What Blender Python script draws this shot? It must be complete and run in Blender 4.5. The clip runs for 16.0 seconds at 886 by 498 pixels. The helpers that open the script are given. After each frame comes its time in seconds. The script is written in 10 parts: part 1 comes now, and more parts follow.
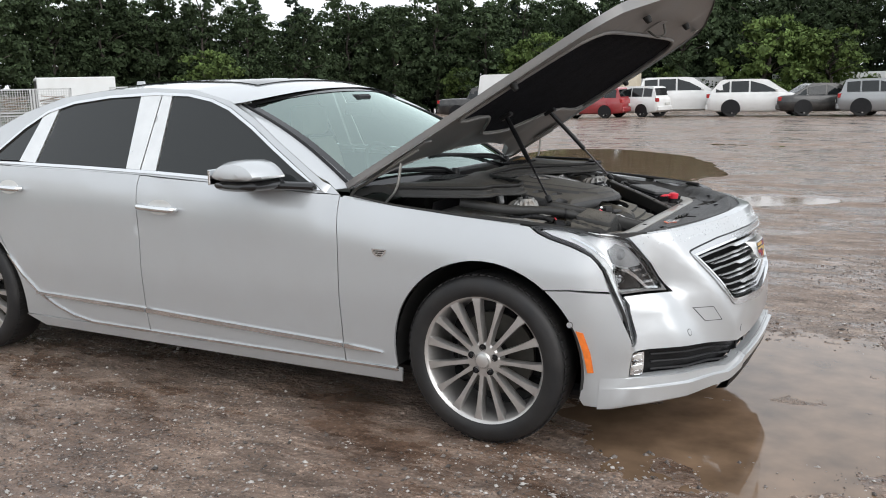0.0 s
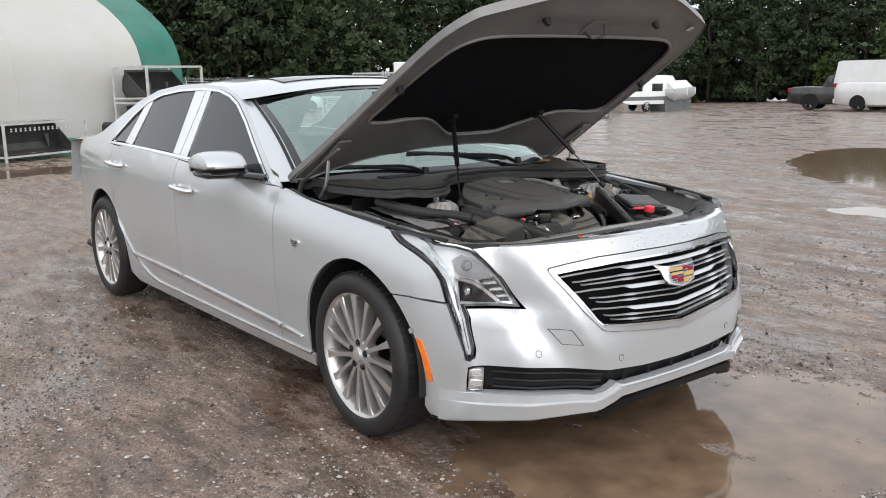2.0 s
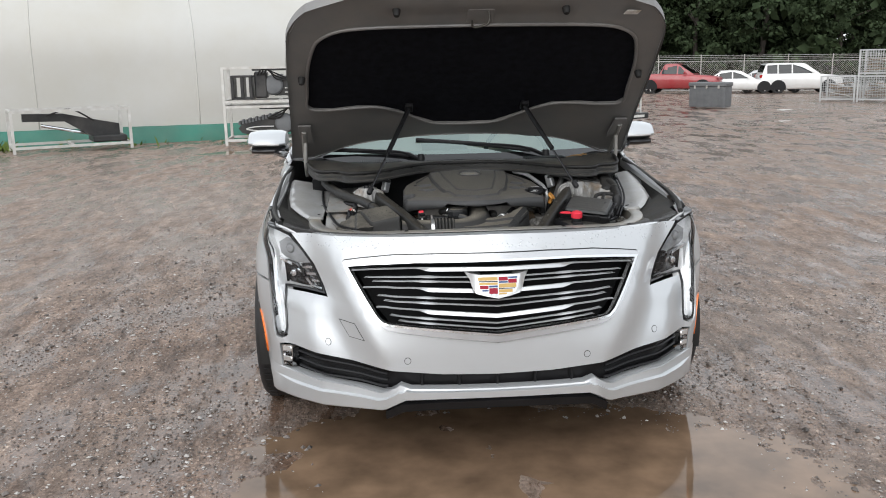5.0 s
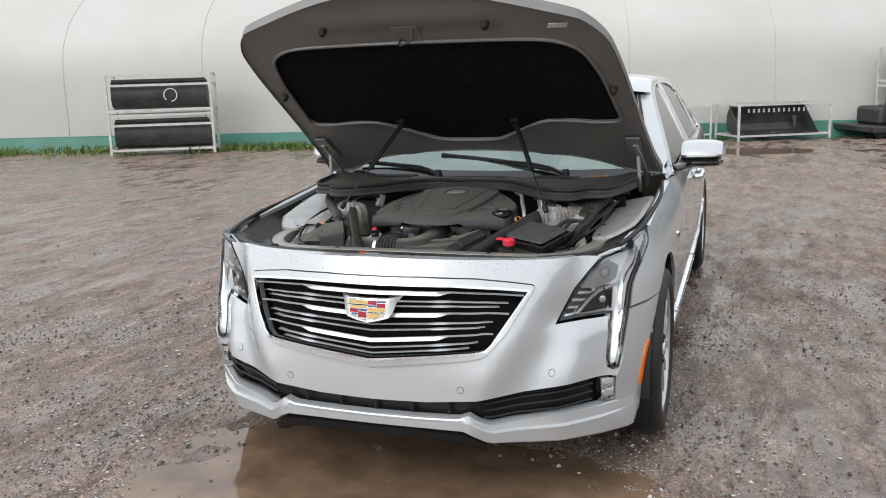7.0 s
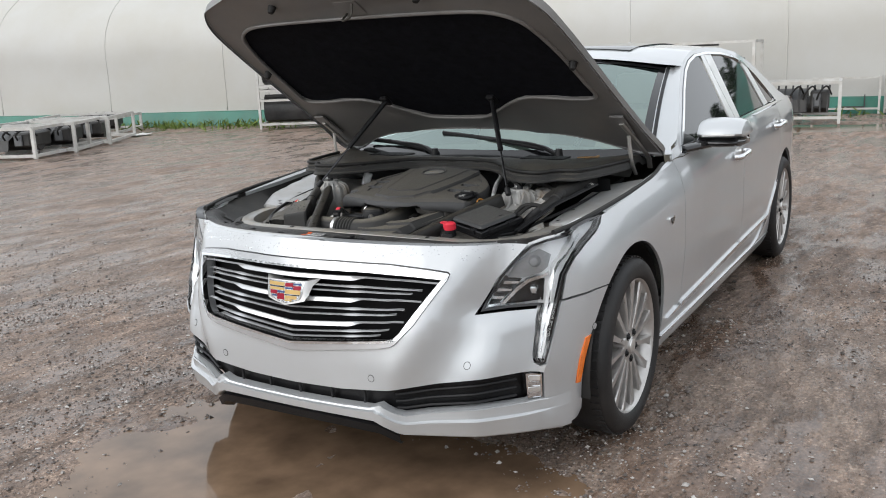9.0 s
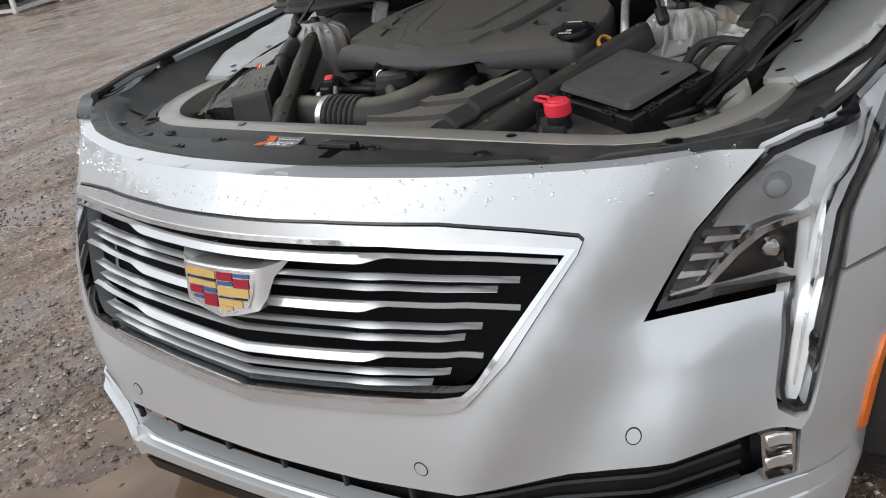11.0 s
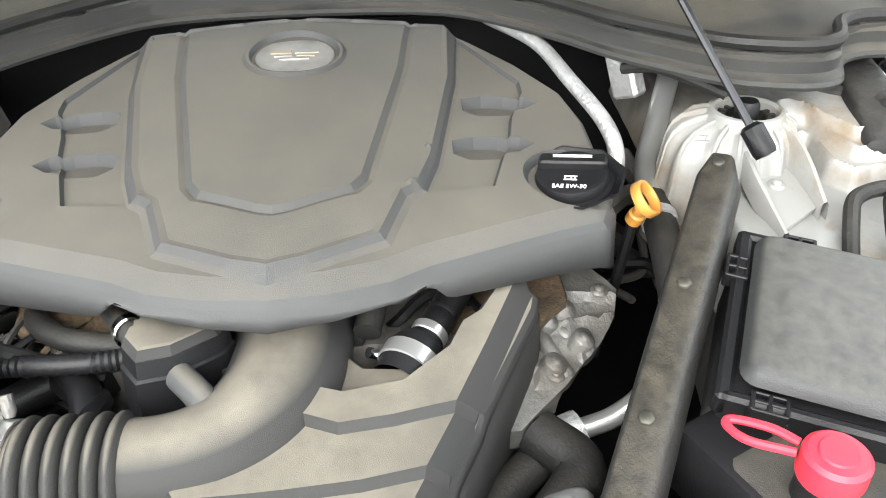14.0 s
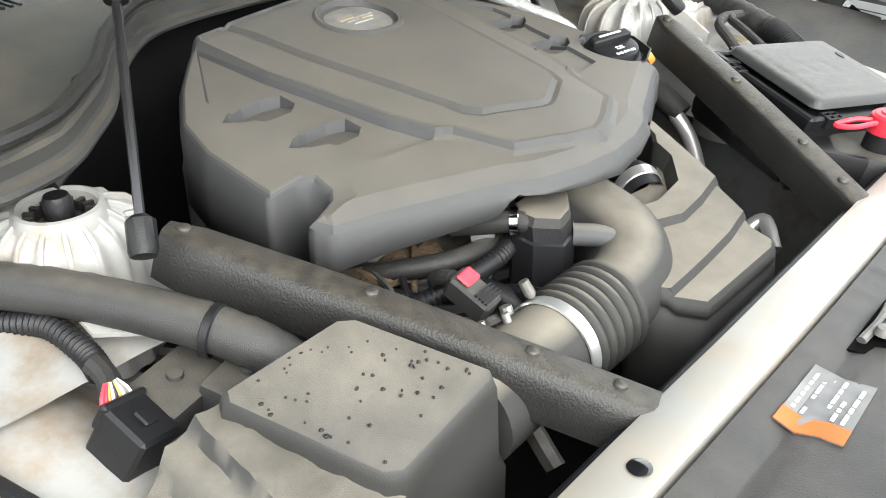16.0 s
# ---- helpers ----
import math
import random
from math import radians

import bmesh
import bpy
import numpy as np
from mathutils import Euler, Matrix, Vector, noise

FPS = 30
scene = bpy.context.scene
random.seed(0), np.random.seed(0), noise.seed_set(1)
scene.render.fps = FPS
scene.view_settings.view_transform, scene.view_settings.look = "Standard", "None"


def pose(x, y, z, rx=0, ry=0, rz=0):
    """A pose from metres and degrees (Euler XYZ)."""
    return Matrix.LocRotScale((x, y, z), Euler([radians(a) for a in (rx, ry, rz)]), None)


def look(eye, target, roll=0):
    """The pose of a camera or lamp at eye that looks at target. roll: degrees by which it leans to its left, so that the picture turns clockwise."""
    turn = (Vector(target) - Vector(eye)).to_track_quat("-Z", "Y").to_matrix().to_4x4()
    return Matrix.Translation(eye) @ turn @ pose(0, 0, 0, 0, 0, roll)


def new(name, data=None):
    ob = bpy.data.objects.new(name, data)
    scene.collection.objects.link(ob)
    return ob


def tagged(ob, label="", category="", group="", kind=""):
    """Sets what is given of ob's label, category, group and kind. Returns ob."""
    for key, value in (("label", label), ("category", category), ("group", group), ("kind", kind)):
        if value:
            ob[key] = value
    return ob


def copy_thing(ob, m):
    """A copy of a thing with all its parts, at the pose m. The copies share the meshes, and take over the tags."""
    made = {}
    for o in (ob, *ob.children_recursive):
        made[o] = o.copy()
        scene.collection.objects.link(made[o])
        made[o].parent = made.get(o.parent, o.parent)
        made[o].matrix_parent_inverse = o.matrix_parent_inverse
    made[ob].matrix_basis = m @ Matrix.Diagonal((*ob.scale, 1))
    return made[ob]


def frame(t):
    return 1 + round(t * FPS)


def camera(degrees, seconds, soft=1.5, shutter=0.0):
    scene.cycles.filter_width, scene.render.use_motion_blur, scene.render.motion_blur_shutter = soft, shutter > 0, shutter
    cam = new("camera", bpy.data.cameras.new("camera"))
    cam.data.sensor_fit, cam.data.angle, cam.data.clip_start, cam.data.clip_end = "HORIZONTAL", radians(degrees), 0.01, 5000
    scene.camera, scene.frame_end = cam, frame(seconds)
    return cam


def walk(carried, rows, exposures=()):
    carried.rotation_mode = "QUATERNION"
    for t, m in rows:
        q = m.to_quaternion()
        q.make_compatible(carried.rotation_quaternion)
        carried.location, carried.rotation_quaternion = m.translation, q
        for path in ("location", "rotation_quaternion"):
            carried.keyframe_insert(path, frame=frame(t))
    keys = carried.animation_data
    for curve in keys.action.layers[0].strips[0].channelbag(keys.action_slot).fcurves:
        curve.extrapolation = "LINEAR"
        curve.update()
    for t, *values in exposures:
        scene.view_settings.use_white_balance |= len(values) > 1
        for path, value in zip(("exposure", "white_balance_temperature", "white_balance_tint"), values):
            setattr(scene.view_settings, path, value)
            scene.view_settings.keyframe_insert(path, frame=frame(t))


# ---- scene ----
cam = camera(53.3, 16.0, 1.0)
PATH = [
    (0, (1.455, -3.873, 1.418), (0.511, -2.149, 1.050), -1.4),
    (0.5, (1.857, -3.661, 1.413), (0.751, -2.037, 1.042), -1.1),
    (1, (2.256, -3.396, 1.459), (0.999, -1.887, 1.081), -0.9),
    (1.5, (2.637, -3.110, 1.453), (1.221, -1.750, 1.071), -0.9),
    (2, (2.902, -2.733, 1.459), (1.354, -1.528, 1.072), -0.9),
    (2.5, (3.198, -2.388, 1.461), (1.531, -1.356, 1.066), -0.8),
    (3, (3.401, -2.005, 1.466), (1.639, -1.151, 1.055), -0.8),
    (3.5, (3.586, -1.594, 1.474), (1.749, -0.921, 1.057), -0.7),
    (4, (3.761, -1.209, 1.489), (1.867, -0.732, 1.058), -0.8),
    (4.5, (3.803, -0.762, 1.494), (1.873, -0.474, 1.059), -1.1),
    (4.7, (3.841, -0.611, 1.472), (1.900, -0.384, 1.045), -1.1),
    (6.8, (3.610, 1.059, 1.466), (1.736, 0.482, 1.072), -1.8),
    (7, (3.552, 1.209, 1.489), (1.699, 0.567, 1.097), -1.7),
    (7.5, (3.424, 1.590, 1.479), (1.626, 0.805, 1.092), -1.5),
    (8, (3.223, 1.818, 1.483), (1.469, 0.937, 1.096), -1.3),
    (8.5, (3.155, 1.942, 1.487), (1.439, 0.997, 1.084), -1.6),
    (9, (3.080, 1.942, 1.469), (1.403, 0.943, 1.033), -2.5),
    (9.2, (3.006, 1.881, 1.451), (1.347, 0.861, 0.993), -2.9),
    (11.3, (1.487, 0.877, 1.263), (-0.008, -0.134, 0.401), -9.5),
    (11.5, (1.362, 0.788, 1.275), (-0.156, -0.173, 0.396), -9.5),
    (12, (1.083, 0.581, 1.272), (-0.514, -0.170, 0.331), -9.0),
    (12.5, (0.865, 0.461, 1.268), (-0.774, -0.052, 0.244), -8.2),
    (13, (0.792, 0.387, 1.272), (-0.873, 0.100, 0.202), -6.1),
    (13.5, (0.773, 0.249, 1.261), (-0.922, 0.175, 0.201), -3.3),
    (14, (0.803, 0.102, 1.284), (-0.902, 0.205, 0.244), -1.1),
    (14.5, (0.814, -0.088, 1.271), (-0.853, 0.286, 0.230), 1.2),
    (15, (0.767, -0.326, 1.265), (-0.809, 0.321, 0.217), 1.8),
    (15.5, (0.752, -0.564, 1.278), (-0.659, 0.384, 0.225), 1.3),
    (16, (0.652, -0.742, 1.272), (-0.478, 0.563, 0.261), 0.1),
]
walk(cam, [(t, look(eye, target, roll)) for t, eye, target, roll in PATH], [(0.0, 0.52, 6500, 10), (4.5, 0.58, 6500, 10), (9.2, 0.50, 6500, 10), (11.3, 0.40, 6500, 10), (12.0, 0.97, 6500, 10), (12.5, 1.86, 6500, 10), (13.0, 2.07, 6560, 9), (13.5, 2.37, 6680, 7), (14.5, 2.58, 6680, 7), (15.0, 2.64, 6680, 7), (16.0, 2.36, 6680, 7)])

# ---- overcast daylight ----
world = bpy.data.worlds.new("overcast_sky")
scene.world = world
world.use_nodes = True
wn = world.node_tree.nodes
sky = wn.new("ShaderNodeTexSky")
sky.sky_type, sky.sun_disc = "NISHITA", False
sky.sun_elevation, sky.sun_rotation = radians(35), radians(112)
sky.air_density, sky.dust_density, sky.ozone_density = 1.0, 1.5, 1.0
sky.altitude = 0
grey = wn.new("ShaderNodeHueSaturation")
grey.inputs["Saturation"].default_value = 0.10
cloud = wn.new("ShaderNodeMix")
cloud.data_type = "RGBA"
cloud.inputs[0].default_value = 0.75
cloud.inputs[7].default_value = (6.5, 6.9, 7.35, 1)
world.node_tree.links.new(sky.outputs["Color"], grey.inputs["Color"])
world.node_tree.links.new(grey.outputs["Color"], cloud.inputs[6])
world.node_tree.links.new(cloud.outputs[2], wn["Background"].inputs["Color"])
wn["Background"].inputs["Strength"].default_value = 0.135
sun_data = bpy.data.lights.new("sun", "SUN")
sun_data.energy, sun_data.angle, sun_data.color = 1.15, radians(60), (1.0, 0.98, 0.96)
sun = new("sun", sun_data)
sun.matrix_world = look((0, 0, 30), Vector((0, 0, 30)) - Vector((0.76, -0.30, 0.57)))

# ---- materials ----
def material(name, base, rough=0.5, metal=0.0, noise_scale=8.0, vary=0.15, rough_vary=0.1, bump=0.0, bump_scale=200.0,
             coat=0.0, coat_rough=0.05, spec=0.5, dust=None, dust_amount=0.0, dust_scale=3.0, dust_shade=False, spread=(0.35, 0.7), transmission=0.0, ior=1.45, emit=None, random=0.0):
    """A principled surface with variation at two scales, fine relief and an optional film of dust or dirt."""
    m = bpy.data.materials.new(name)
    m.use_nodes = True
    n, l = m.node_tree.nodes, m.node_tree.links
    p = n["Principled BSDF"]
    p.inputs["Metallic"].default_value = metal
    p.inputs["Coat Weight"].default_value, p.inputs["Coat Roughness"].default_value = coat, coat_rough
    p.inputs["Specular IOR Level"].default_value = spec
    p.inputs["Transmission Weight"].default_value, p.inputs["IOR"].default_value = transmission, ior
    if emit:
        p.inputs["Emission Color"].default_value, p.inputs["Emission Strength"].default_value = (*emit[:3], 1), emit[3]
    geo = n.new("ShaderNodeTexCoord")
    big = n.new("ShaderNodeTexNoise")
    big.inputs["Scale"].default_value, big.inputs["Detail"].default_value = noise_scale, 6
    l.new(geo.outputs["Object"], big.inputs["Vector"])
    ramp = n.new("ShaderNodeValToRGB")
    lo, hi = [max(0.0, c * (1 - vary)) for c in base], [min(1.0, c * (1 + vary)) for c in base]
    ramp.color_ramp.elements[0].position, ramp.color_ramp.elements[1].position = 0.3, 0.7
    ramp.color_ramp.elements[0].color, ramp.color_ramp.elements[1].color = (*lo, 1), (*hi, 1)
    l.new(big.outputs["Fac"], ramp.inputs["Fac"])
    colour = ramp.outputs["Color"]
    if random:
        info = n.new("ShaderNodeObjectInfo")
        hs = n.new("ShaderNodeHueSaturation")
        mr = n.new("ShaderNodeMapRange")
        mr.inputs["To Min"].default_value, mr.inputs["To Max"].default_value = 1 - random, 1 + random
        l.new(info.outputs["Random"], mr.inputs["Value"])
        l.new(mr.outputs["Result"], hs.inputs["Value"])
        l.new(colour, hs.inputs["Color"])
        colour = hs.outputs["Color"]
    rr = n.new("ShaderNodeMapRange")
    rr.inputs["To Min"].default_value, rr.inputs["To Max"].default_value = max(0.0, rough - rough_vary), min(1.0, rough + rough_vary)
    l.new(big.outputs["Fac"], rr.inputs["Value"])
    rough_out = rr.outputs["Result"]
    if dust:
        dn = n.new("ShaderNodeTexNoise")
        dn.inputs["Scale"].default_value, dn.inputs["Detail"].default_value, dn.inputs["Roughness"].default_value = dust_scale, 8, 0.65
        l.new(geo.outputs["Object"], dn.inputs["Vector"])
        dm = n.new("ShaderNodeMapRange")
        dm.inputs["From Min"].default_value, dm.inputs["From Max"].default_value = spread
        dm.inputs["To Max"].default_value = dust_amount
        l.new(dn.outputs["Fac"], dm.inputs["Value"])
        film = dm.outputs["Result"]
        if dust_shade:  # dust on what faces up; darker sides also hold shade in the colour
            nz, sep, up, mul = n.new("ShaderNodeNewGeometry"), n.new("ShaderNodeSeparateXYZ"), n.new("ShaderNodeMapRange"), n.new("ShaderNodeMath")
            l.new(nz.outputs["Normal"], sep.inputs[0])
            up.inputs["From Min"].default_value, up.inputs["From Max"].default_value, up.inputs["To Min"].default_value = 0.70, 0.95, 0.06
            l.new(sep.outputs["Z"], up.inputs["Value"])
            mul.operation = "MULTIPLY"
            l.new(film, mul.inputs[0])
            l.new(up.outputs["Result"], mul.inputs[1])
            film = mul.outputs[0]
        mix = n.new("ShaderNodeMix")
        mix.data_type = "RGBA"
        mix.inputs[7].default_value = (*dust, 1)
        l.new(film, mix.inputs[0])
        l.new(colour, mix.inputs[6])
        colour = mix.outputs[2]
        ra = n.new("ShaderNodeMath")
        ra.operation, ra.use_clamp = "MULTIPLY_ADD", True
        ra.inputs[1].default_value = 0.3
        l.new(dm.outputs["Result"], ra.inputs[0])
        l.new(rough_out, ra.inputs[2])
        rough_out = ra.outputs[0]
    l.new(colour, p.inputs["Base Color"])
    l.new(rough_out, p.inputs["Roughness"])
    if bump:
        fine = n.new("ShaderNodeTexNoise")
        fine.inputs["Scale"].default_value, fine.inputs["Detail"].default_value = bump_scale, 4
        l.new(geo.outputs["Object"], fine.inputs["Vector"])
        bp = n.new("ShaderNodeBump")
        bp.inputs["Strength"].default_value, bp.inputs["Distance"].default_value = bump, 0.004
        l.new(fine.outputs["Fac"], bp.inputs["Height"])
        l.new(bp.outputs["Normal"], p.inputs["Normal"])
    return m


PAINT = material("silver_paint", (0.53, 0.548, 0.562), 0.36, 0.42, 2.5, 0.02, 0.03, coat=1.0, coat_rough=0.03, dust=(0.42, 0.38, 0.34), dust_amount=0.10, dust_scale=4)
PRIMER = material("hood_inner_paint", (0.19, 0.187, 0.185), 0.42, 0.25, 4, 0.10, 0.08, bump=0.1, dust=(0.33, 0.30, 0.26), dust_amount=0.35, dust_scale=5)
CHROME = material("chrome", (0.80, 0.81, 0.82), 0.10, 1.0, 12, 0.03, 0.04)
SATIN = material("satin_metal", (0.78, 0.78, 0.77), 0.30, 0.85, 15, 0.05, 0.06)
ALLOY = material("alloy_wheel", (0.58, 0.565, 0.55), 0.30, 0.75, 20, 0.08, 0.08, dust=(0.22, 0.18, 0.15), dust_amount=0.2, dust_scale=14)
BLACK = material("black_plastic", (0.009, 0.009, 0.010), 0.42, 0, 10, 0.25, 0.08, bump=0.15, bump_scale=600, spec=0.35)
GLOSS = material("gloss_black", (0.008, 0.008, 0.009), 0.12, 0, 10, 0.1, 0.03, coat=0.5)
DUSTY = material("dusty_plastic", (0.022, 0.022, 0.022), 0.44, 0, 9, 0.12, 0.08, bump=0.25, bump_scale=900, dust=(0.18, 0.162, 0.13), dust_amount=0.46, dust_scale=16, dust_shade=True, spread=(0.22, 0.75))
BRACE = material("dusty_brace_steel", (0.018, 0.0176, 0.0168), 0.40, 0.1, 14, 0.3, 0.12, bump=0.25, bump_scale=420, dust=(0.15, 0.13, 0.098), dust_amount=0.5, dust_scale=75, dust_shade=True, spread=(0.28, 0.80))
TAPE = material("cloth_tape", (0.016, 0.0155, 0.015), 0.62, 0, 22, 0.25, 0.1, bump=0.6, bump_scale=90, dust=(0.10, 0.088, 0.07), dust_amount=0.3, dust_scale=14, dust_shade=True)
TANK = material("aged_white_plastic", (0.62, 0.61, 0.575), 0.45, 0, 9, 0.08, 0.08, bump=0.1, bump_scale=60, dust=(0.30, 0.23, 0.15), dust_amount=0.7, dust_scale=16, spread=(0.48, 0.7))
TAN = material("tan_rubber", (0.20, 0.165, 0.105), 0.6, 0, 20, 0.15, 0.1)
BOLT = material("dark_bolt_steel", (0.07, 0.067, 0.06), 0.45, 0.6, 20, 0.2, 0.1, dust=(0.11, 0.10, 0.08), dust_amount=0.4, dust_scale=30)
ROD = material("strut_rod_steel", (0.06, 0.06, 0.063), 0.25, 0.8, 10, 0.1, 0.05)
BAR = material("grille_bar_finish", (0.60, 0.61, 0.62), 0.24, 0.55, 12, 0.04, 0.05, coat=0.6)
FRAME = material("satin_surround_finish", (0.57, 0.58, 0.59), 0.26, 0.70, 12, 0.03, 0.04, coat=0.5)
GUIDE = material("light_guide_plastic", (0.76, 0.77, 0.775), 0.25, 0.2, 40, 0.08, 0.05, coat=0.6)
COVER = material("engine_cover_plastic", (0.046, 0.047, 0.049), 0.45, 0, 7, 0.08, 0.05, bump=0.25, bump_scale=1500, dust=(0.20, 0.180, 0.145), dust_amount=0.60, dust_scale=4, dust_shade=True, spread=(0.05, 0.68))
SCOOP = material("intake_plastic", (0.018, 0.0185, 0.019), 0.45, 0, 7, 0.08, 0.05, bump=0.25, bump_scale=1500, dust=(0.22, 0.198, 0.160), dust_amount=0.92, dust_scale=9, dust_shade=True, spread=(0.05, 0.68))
FILTER = material("filter_box_plastic", (0.019, 0.019, 0.0185), 0.46, 0, 9, 0.12, 0.08, bump=0.25, bump_scale=900, dust=(0.21, 0.19, 0.155), dust_amount=0.62, dust_scale=14, dust_shade=True, spread=(0.05, 0.7))
RADTOP = material("radiator_cover_plastic", (0.021, 0.021, 0.022), 0.44, 0, 9, 0.15, 0.08, bump=0.25, bump_scale=900, dust=(0.15, 0.135, 0.115), dust_amount=0.34, dust_scale=30, spread=(0.25, 0.9))
# near-black, hardly reflecting: the shade inside openings, put into a colour
WASH = material("opening_shade_black", (0.003, 0.003, 0.003), 0.8, 0, 10, 0.2, spec=0.05)
RUBBER = material("rubber", (0.013, 0.0128, 0.0125), 0.58, 0, 15, 0.25, 0.1, bump=0.2, bump_scale=300, dust=(0.10, 0.088, 0.07), dust_amount=0.35, dust_scale=14, dust_shade=True)
TYRE = material("tyre_rubber", (0.013, 0.013, 0.014), 0.55, 0, 15, 0.25, 0.1, bump=0.2, bump_scale=300, dust=(0.07, 0.06, 0.05), dust_amount=0.2, dust_scale=9)
FELT = material("hood_felt", (0.0065, 0.007, 0.010), 0.95, 0, 30, 0.4, 0.03, bump=0.5, bump_scale=700, spec=0.15)
STEEL = material("galvanised_steel", (0.50, 0.50, 0.48), 0.38, 0.8, 14, 0.12, 0.10, dust=(0.25, 0.20, 0.15), dust_amount=0.4, dust_scale=8)
SUPPORT_PAINT = material("support_paint", (0.31, 0.31, 0.297), 0.40, 0.4, 5, 0.06, 0.06, coat=0.3, dust=(0.36, 0.29, 0.20), dust_amount=0.6, dust_scale=11)
APRON = material("apron_paint", (0.305, 0.302, 0.290), 0.45, 0.15, 5, 0.06, 0.06, coat=0.25, dust=(0.20, 0.135, 0.075), dust_amount=0.75, dust_scale=10, spread=(0.47, 0.66))
CASTING = material("cast_aluminium", (0.20, 0.196, 0.188), 0.50, 0.55, 30, 0.25, 0.1, bump=0.3, bump_scale=250, dust=(0.10, 0.08, 0.06), dust_amount=0.6, dust_scale=14)
TINT = material("tinted_glass", (0.010, 0.012, 0.012), 0.03, 0, 3, 0.05, 0.01, spec=0.6)
def coated_glass(name, tint, sheen, mirror):
    """Clear glass or plastic of a given tint, with a mirror sheen that grows towards grazing view."""
    m = bpy.data.materials.new(name)
    m.use_nodes = True
    n, l = m.node_tree.nodes, m.node_tree.links
    n.remove(n["Principled BSDF"])
    clear, gloss, mix = n.new("ShaderNodeBsdfTransparent"), n.new("ShaderNodeBsdfGlossy"), n.new("ShaderNodeMixShader")
    clear.inputs["Color"].default_value = (*tint, 1)
    gloss.inputs["Color"].default_value, gloss.inputs["Roughness"].default_value = (*sheen, 1), 0.02
    fr, add = n.new("ShaderNodeFresnel"), n.new("ShaderNodeMath")
    fr.inputs["IOR"].default_value = 1.5
    add.use_clamp = True
    add.inputs[1].default_value = mirror
    l.new(fr.outputs[0], add.inputs[0])
    l.new(add.outputs[0], mix.inputs[0])
    l.new(clear.outputs[0], mix.inputs[1])
    l.new(gloss.outputs[0], mix.inputs[2])
    l.new(mix.outputs[0], n["Material Output"].inputs["Surface"])
    return m


SCREEN = coated_glass("windscreen_glass", (0.58, 0.74, 0.69), (0.80, 0.96, 0.91), 0.24)
LENS = coated_glass("clear_lens", (0.95, 0.96, 0.97), (1.0, 1.0, 1.0), 0.0)
AMBER = material("amber_lens", (0.85, 0.20, 0.03), 0.2, 0, 60, 0.12, 0.05, coat=0.6)
REDLENS = material("red_lens", (0.35, 0.012, 0.012), 0.15, 0, 40, 0.1, 0.04, coat=0.6)
RED = material("red_plastic", (0.72, 0.030, 0.055), 0.42, 0, 20, 0.08, 0.05, bump=0.1, dust=(0.5, 0.2, 0.2), dust_amount=0.15)
YELLOW = material("yellow_plastic", (0.56, 0.25, 0.05), 0.40, 0, 25, 0.10, 0.05, dust=(0.3, 0.18, 0.06), dust_amount=0.4, dust_scale=30)
GOLD = material("gold_enamel", (0.56, 0.37, 0.13), 0.35, 0.1, 30, 0.05, 0.03)
CRIMSON = material("crimson_enamel", (0.30, 0.012, 0.03), 0.22, 0.1, 30, 0.05, 0.03)
NAVY = material("blue_enamel", (0.06, 0.10, 0.22), 0.25, 0.2, 30, 0.05, 0.03)
WHITE = material("white_paint", (0.74, 0.74, 0.73), 0.38, 0, 3, 0.06, 0.08, dust=(0.42, 0.37, 0.30), dust_amount=0.25, dust_scale=2)
LEATHER = material("cream_leather", (0.42, 0.38, 0.32), 0.55, 0, 8, 0.1, 0.05)
FOIL = material("foil_sleeve", (0.60, 0.60, 0.60), 0.36, 0.55, 50, 0.12, 0.12, bump=0.7, bump_scale=160)


# ---- geometry tools ----
LAY = [None]  # a lay-out matrix for the parts that are being built, or None


def part(name, bm, mat, parent=None, label="", sharp=35.0):
    """Links a bmesh as one mesh object under a thing or a part."""
    if LAY[0] is not None:
        bm.transform(LAY[0])
    for e in bm.edges:
        if len(e.link_faces) == 2 and e.calc_face_angle(0.0) > radians(sharp):
            e.smooth = False
    for f in bm.faces:
        f.smooth = True
    me = bpy.data.meshes.new(name)
    bm.to_mesh(me)
    bm.free()
    for m in (mat if isinstance(mat, (list, tuple)) else [mat]):
        me.materials.append(m)
    ob = new(name, me)
    ob.parent = parent
    if label:
        ob["label"] = label
    return ob


def thing(name, at=(0, 0, 0), turn=0.0, label="", category="", group="", kind=""):
    ob = new(name)
    ob.empty_display_size = 0.1
    ob.matrix_world = pose(*at, 0, 0, turn)
    return tagged(ob, label, category, group, kind)


def add_box(bm, x0, x1, y0, y1, z0, z1, bevel=0.0, m=None, segments=1):
    made = bmesh.ops.create_cube(bm, size=1.0)["verts"]
    bmesh.ops.transform(bm, matrix=Matrix.Translation(((x0 + x1) / 2, (y0 + y1) / 2, (z0 + z1) / 2)) @ Matrix.Diagonal((x1 - x0, y1 - y0, z1 - z0, 1)), verts=made)
    if bevel:
        edges = list({e for v in made for e in v.link_edges})
        out = bmesh.ops.bevel(bm, geom=edges, offset=bevel, segments=segments, affect="EDGES", profile=0.6)
        made = list({v for f in out["faces"] for v in f.verts} | {v for v in made if v.is_valid})
    if m is not None:
        bmesh.ops.transform(bm, matrix=m, verts=made)
    return made


def box(x0, x1, y0, y1, z0, z1, bevel=0.0, m=None, segments=1):
    bm = bmesh.new()
    add_box(bm, x0, x1, y0, y1, z0, z1, bevel, m, segments)
    return bm


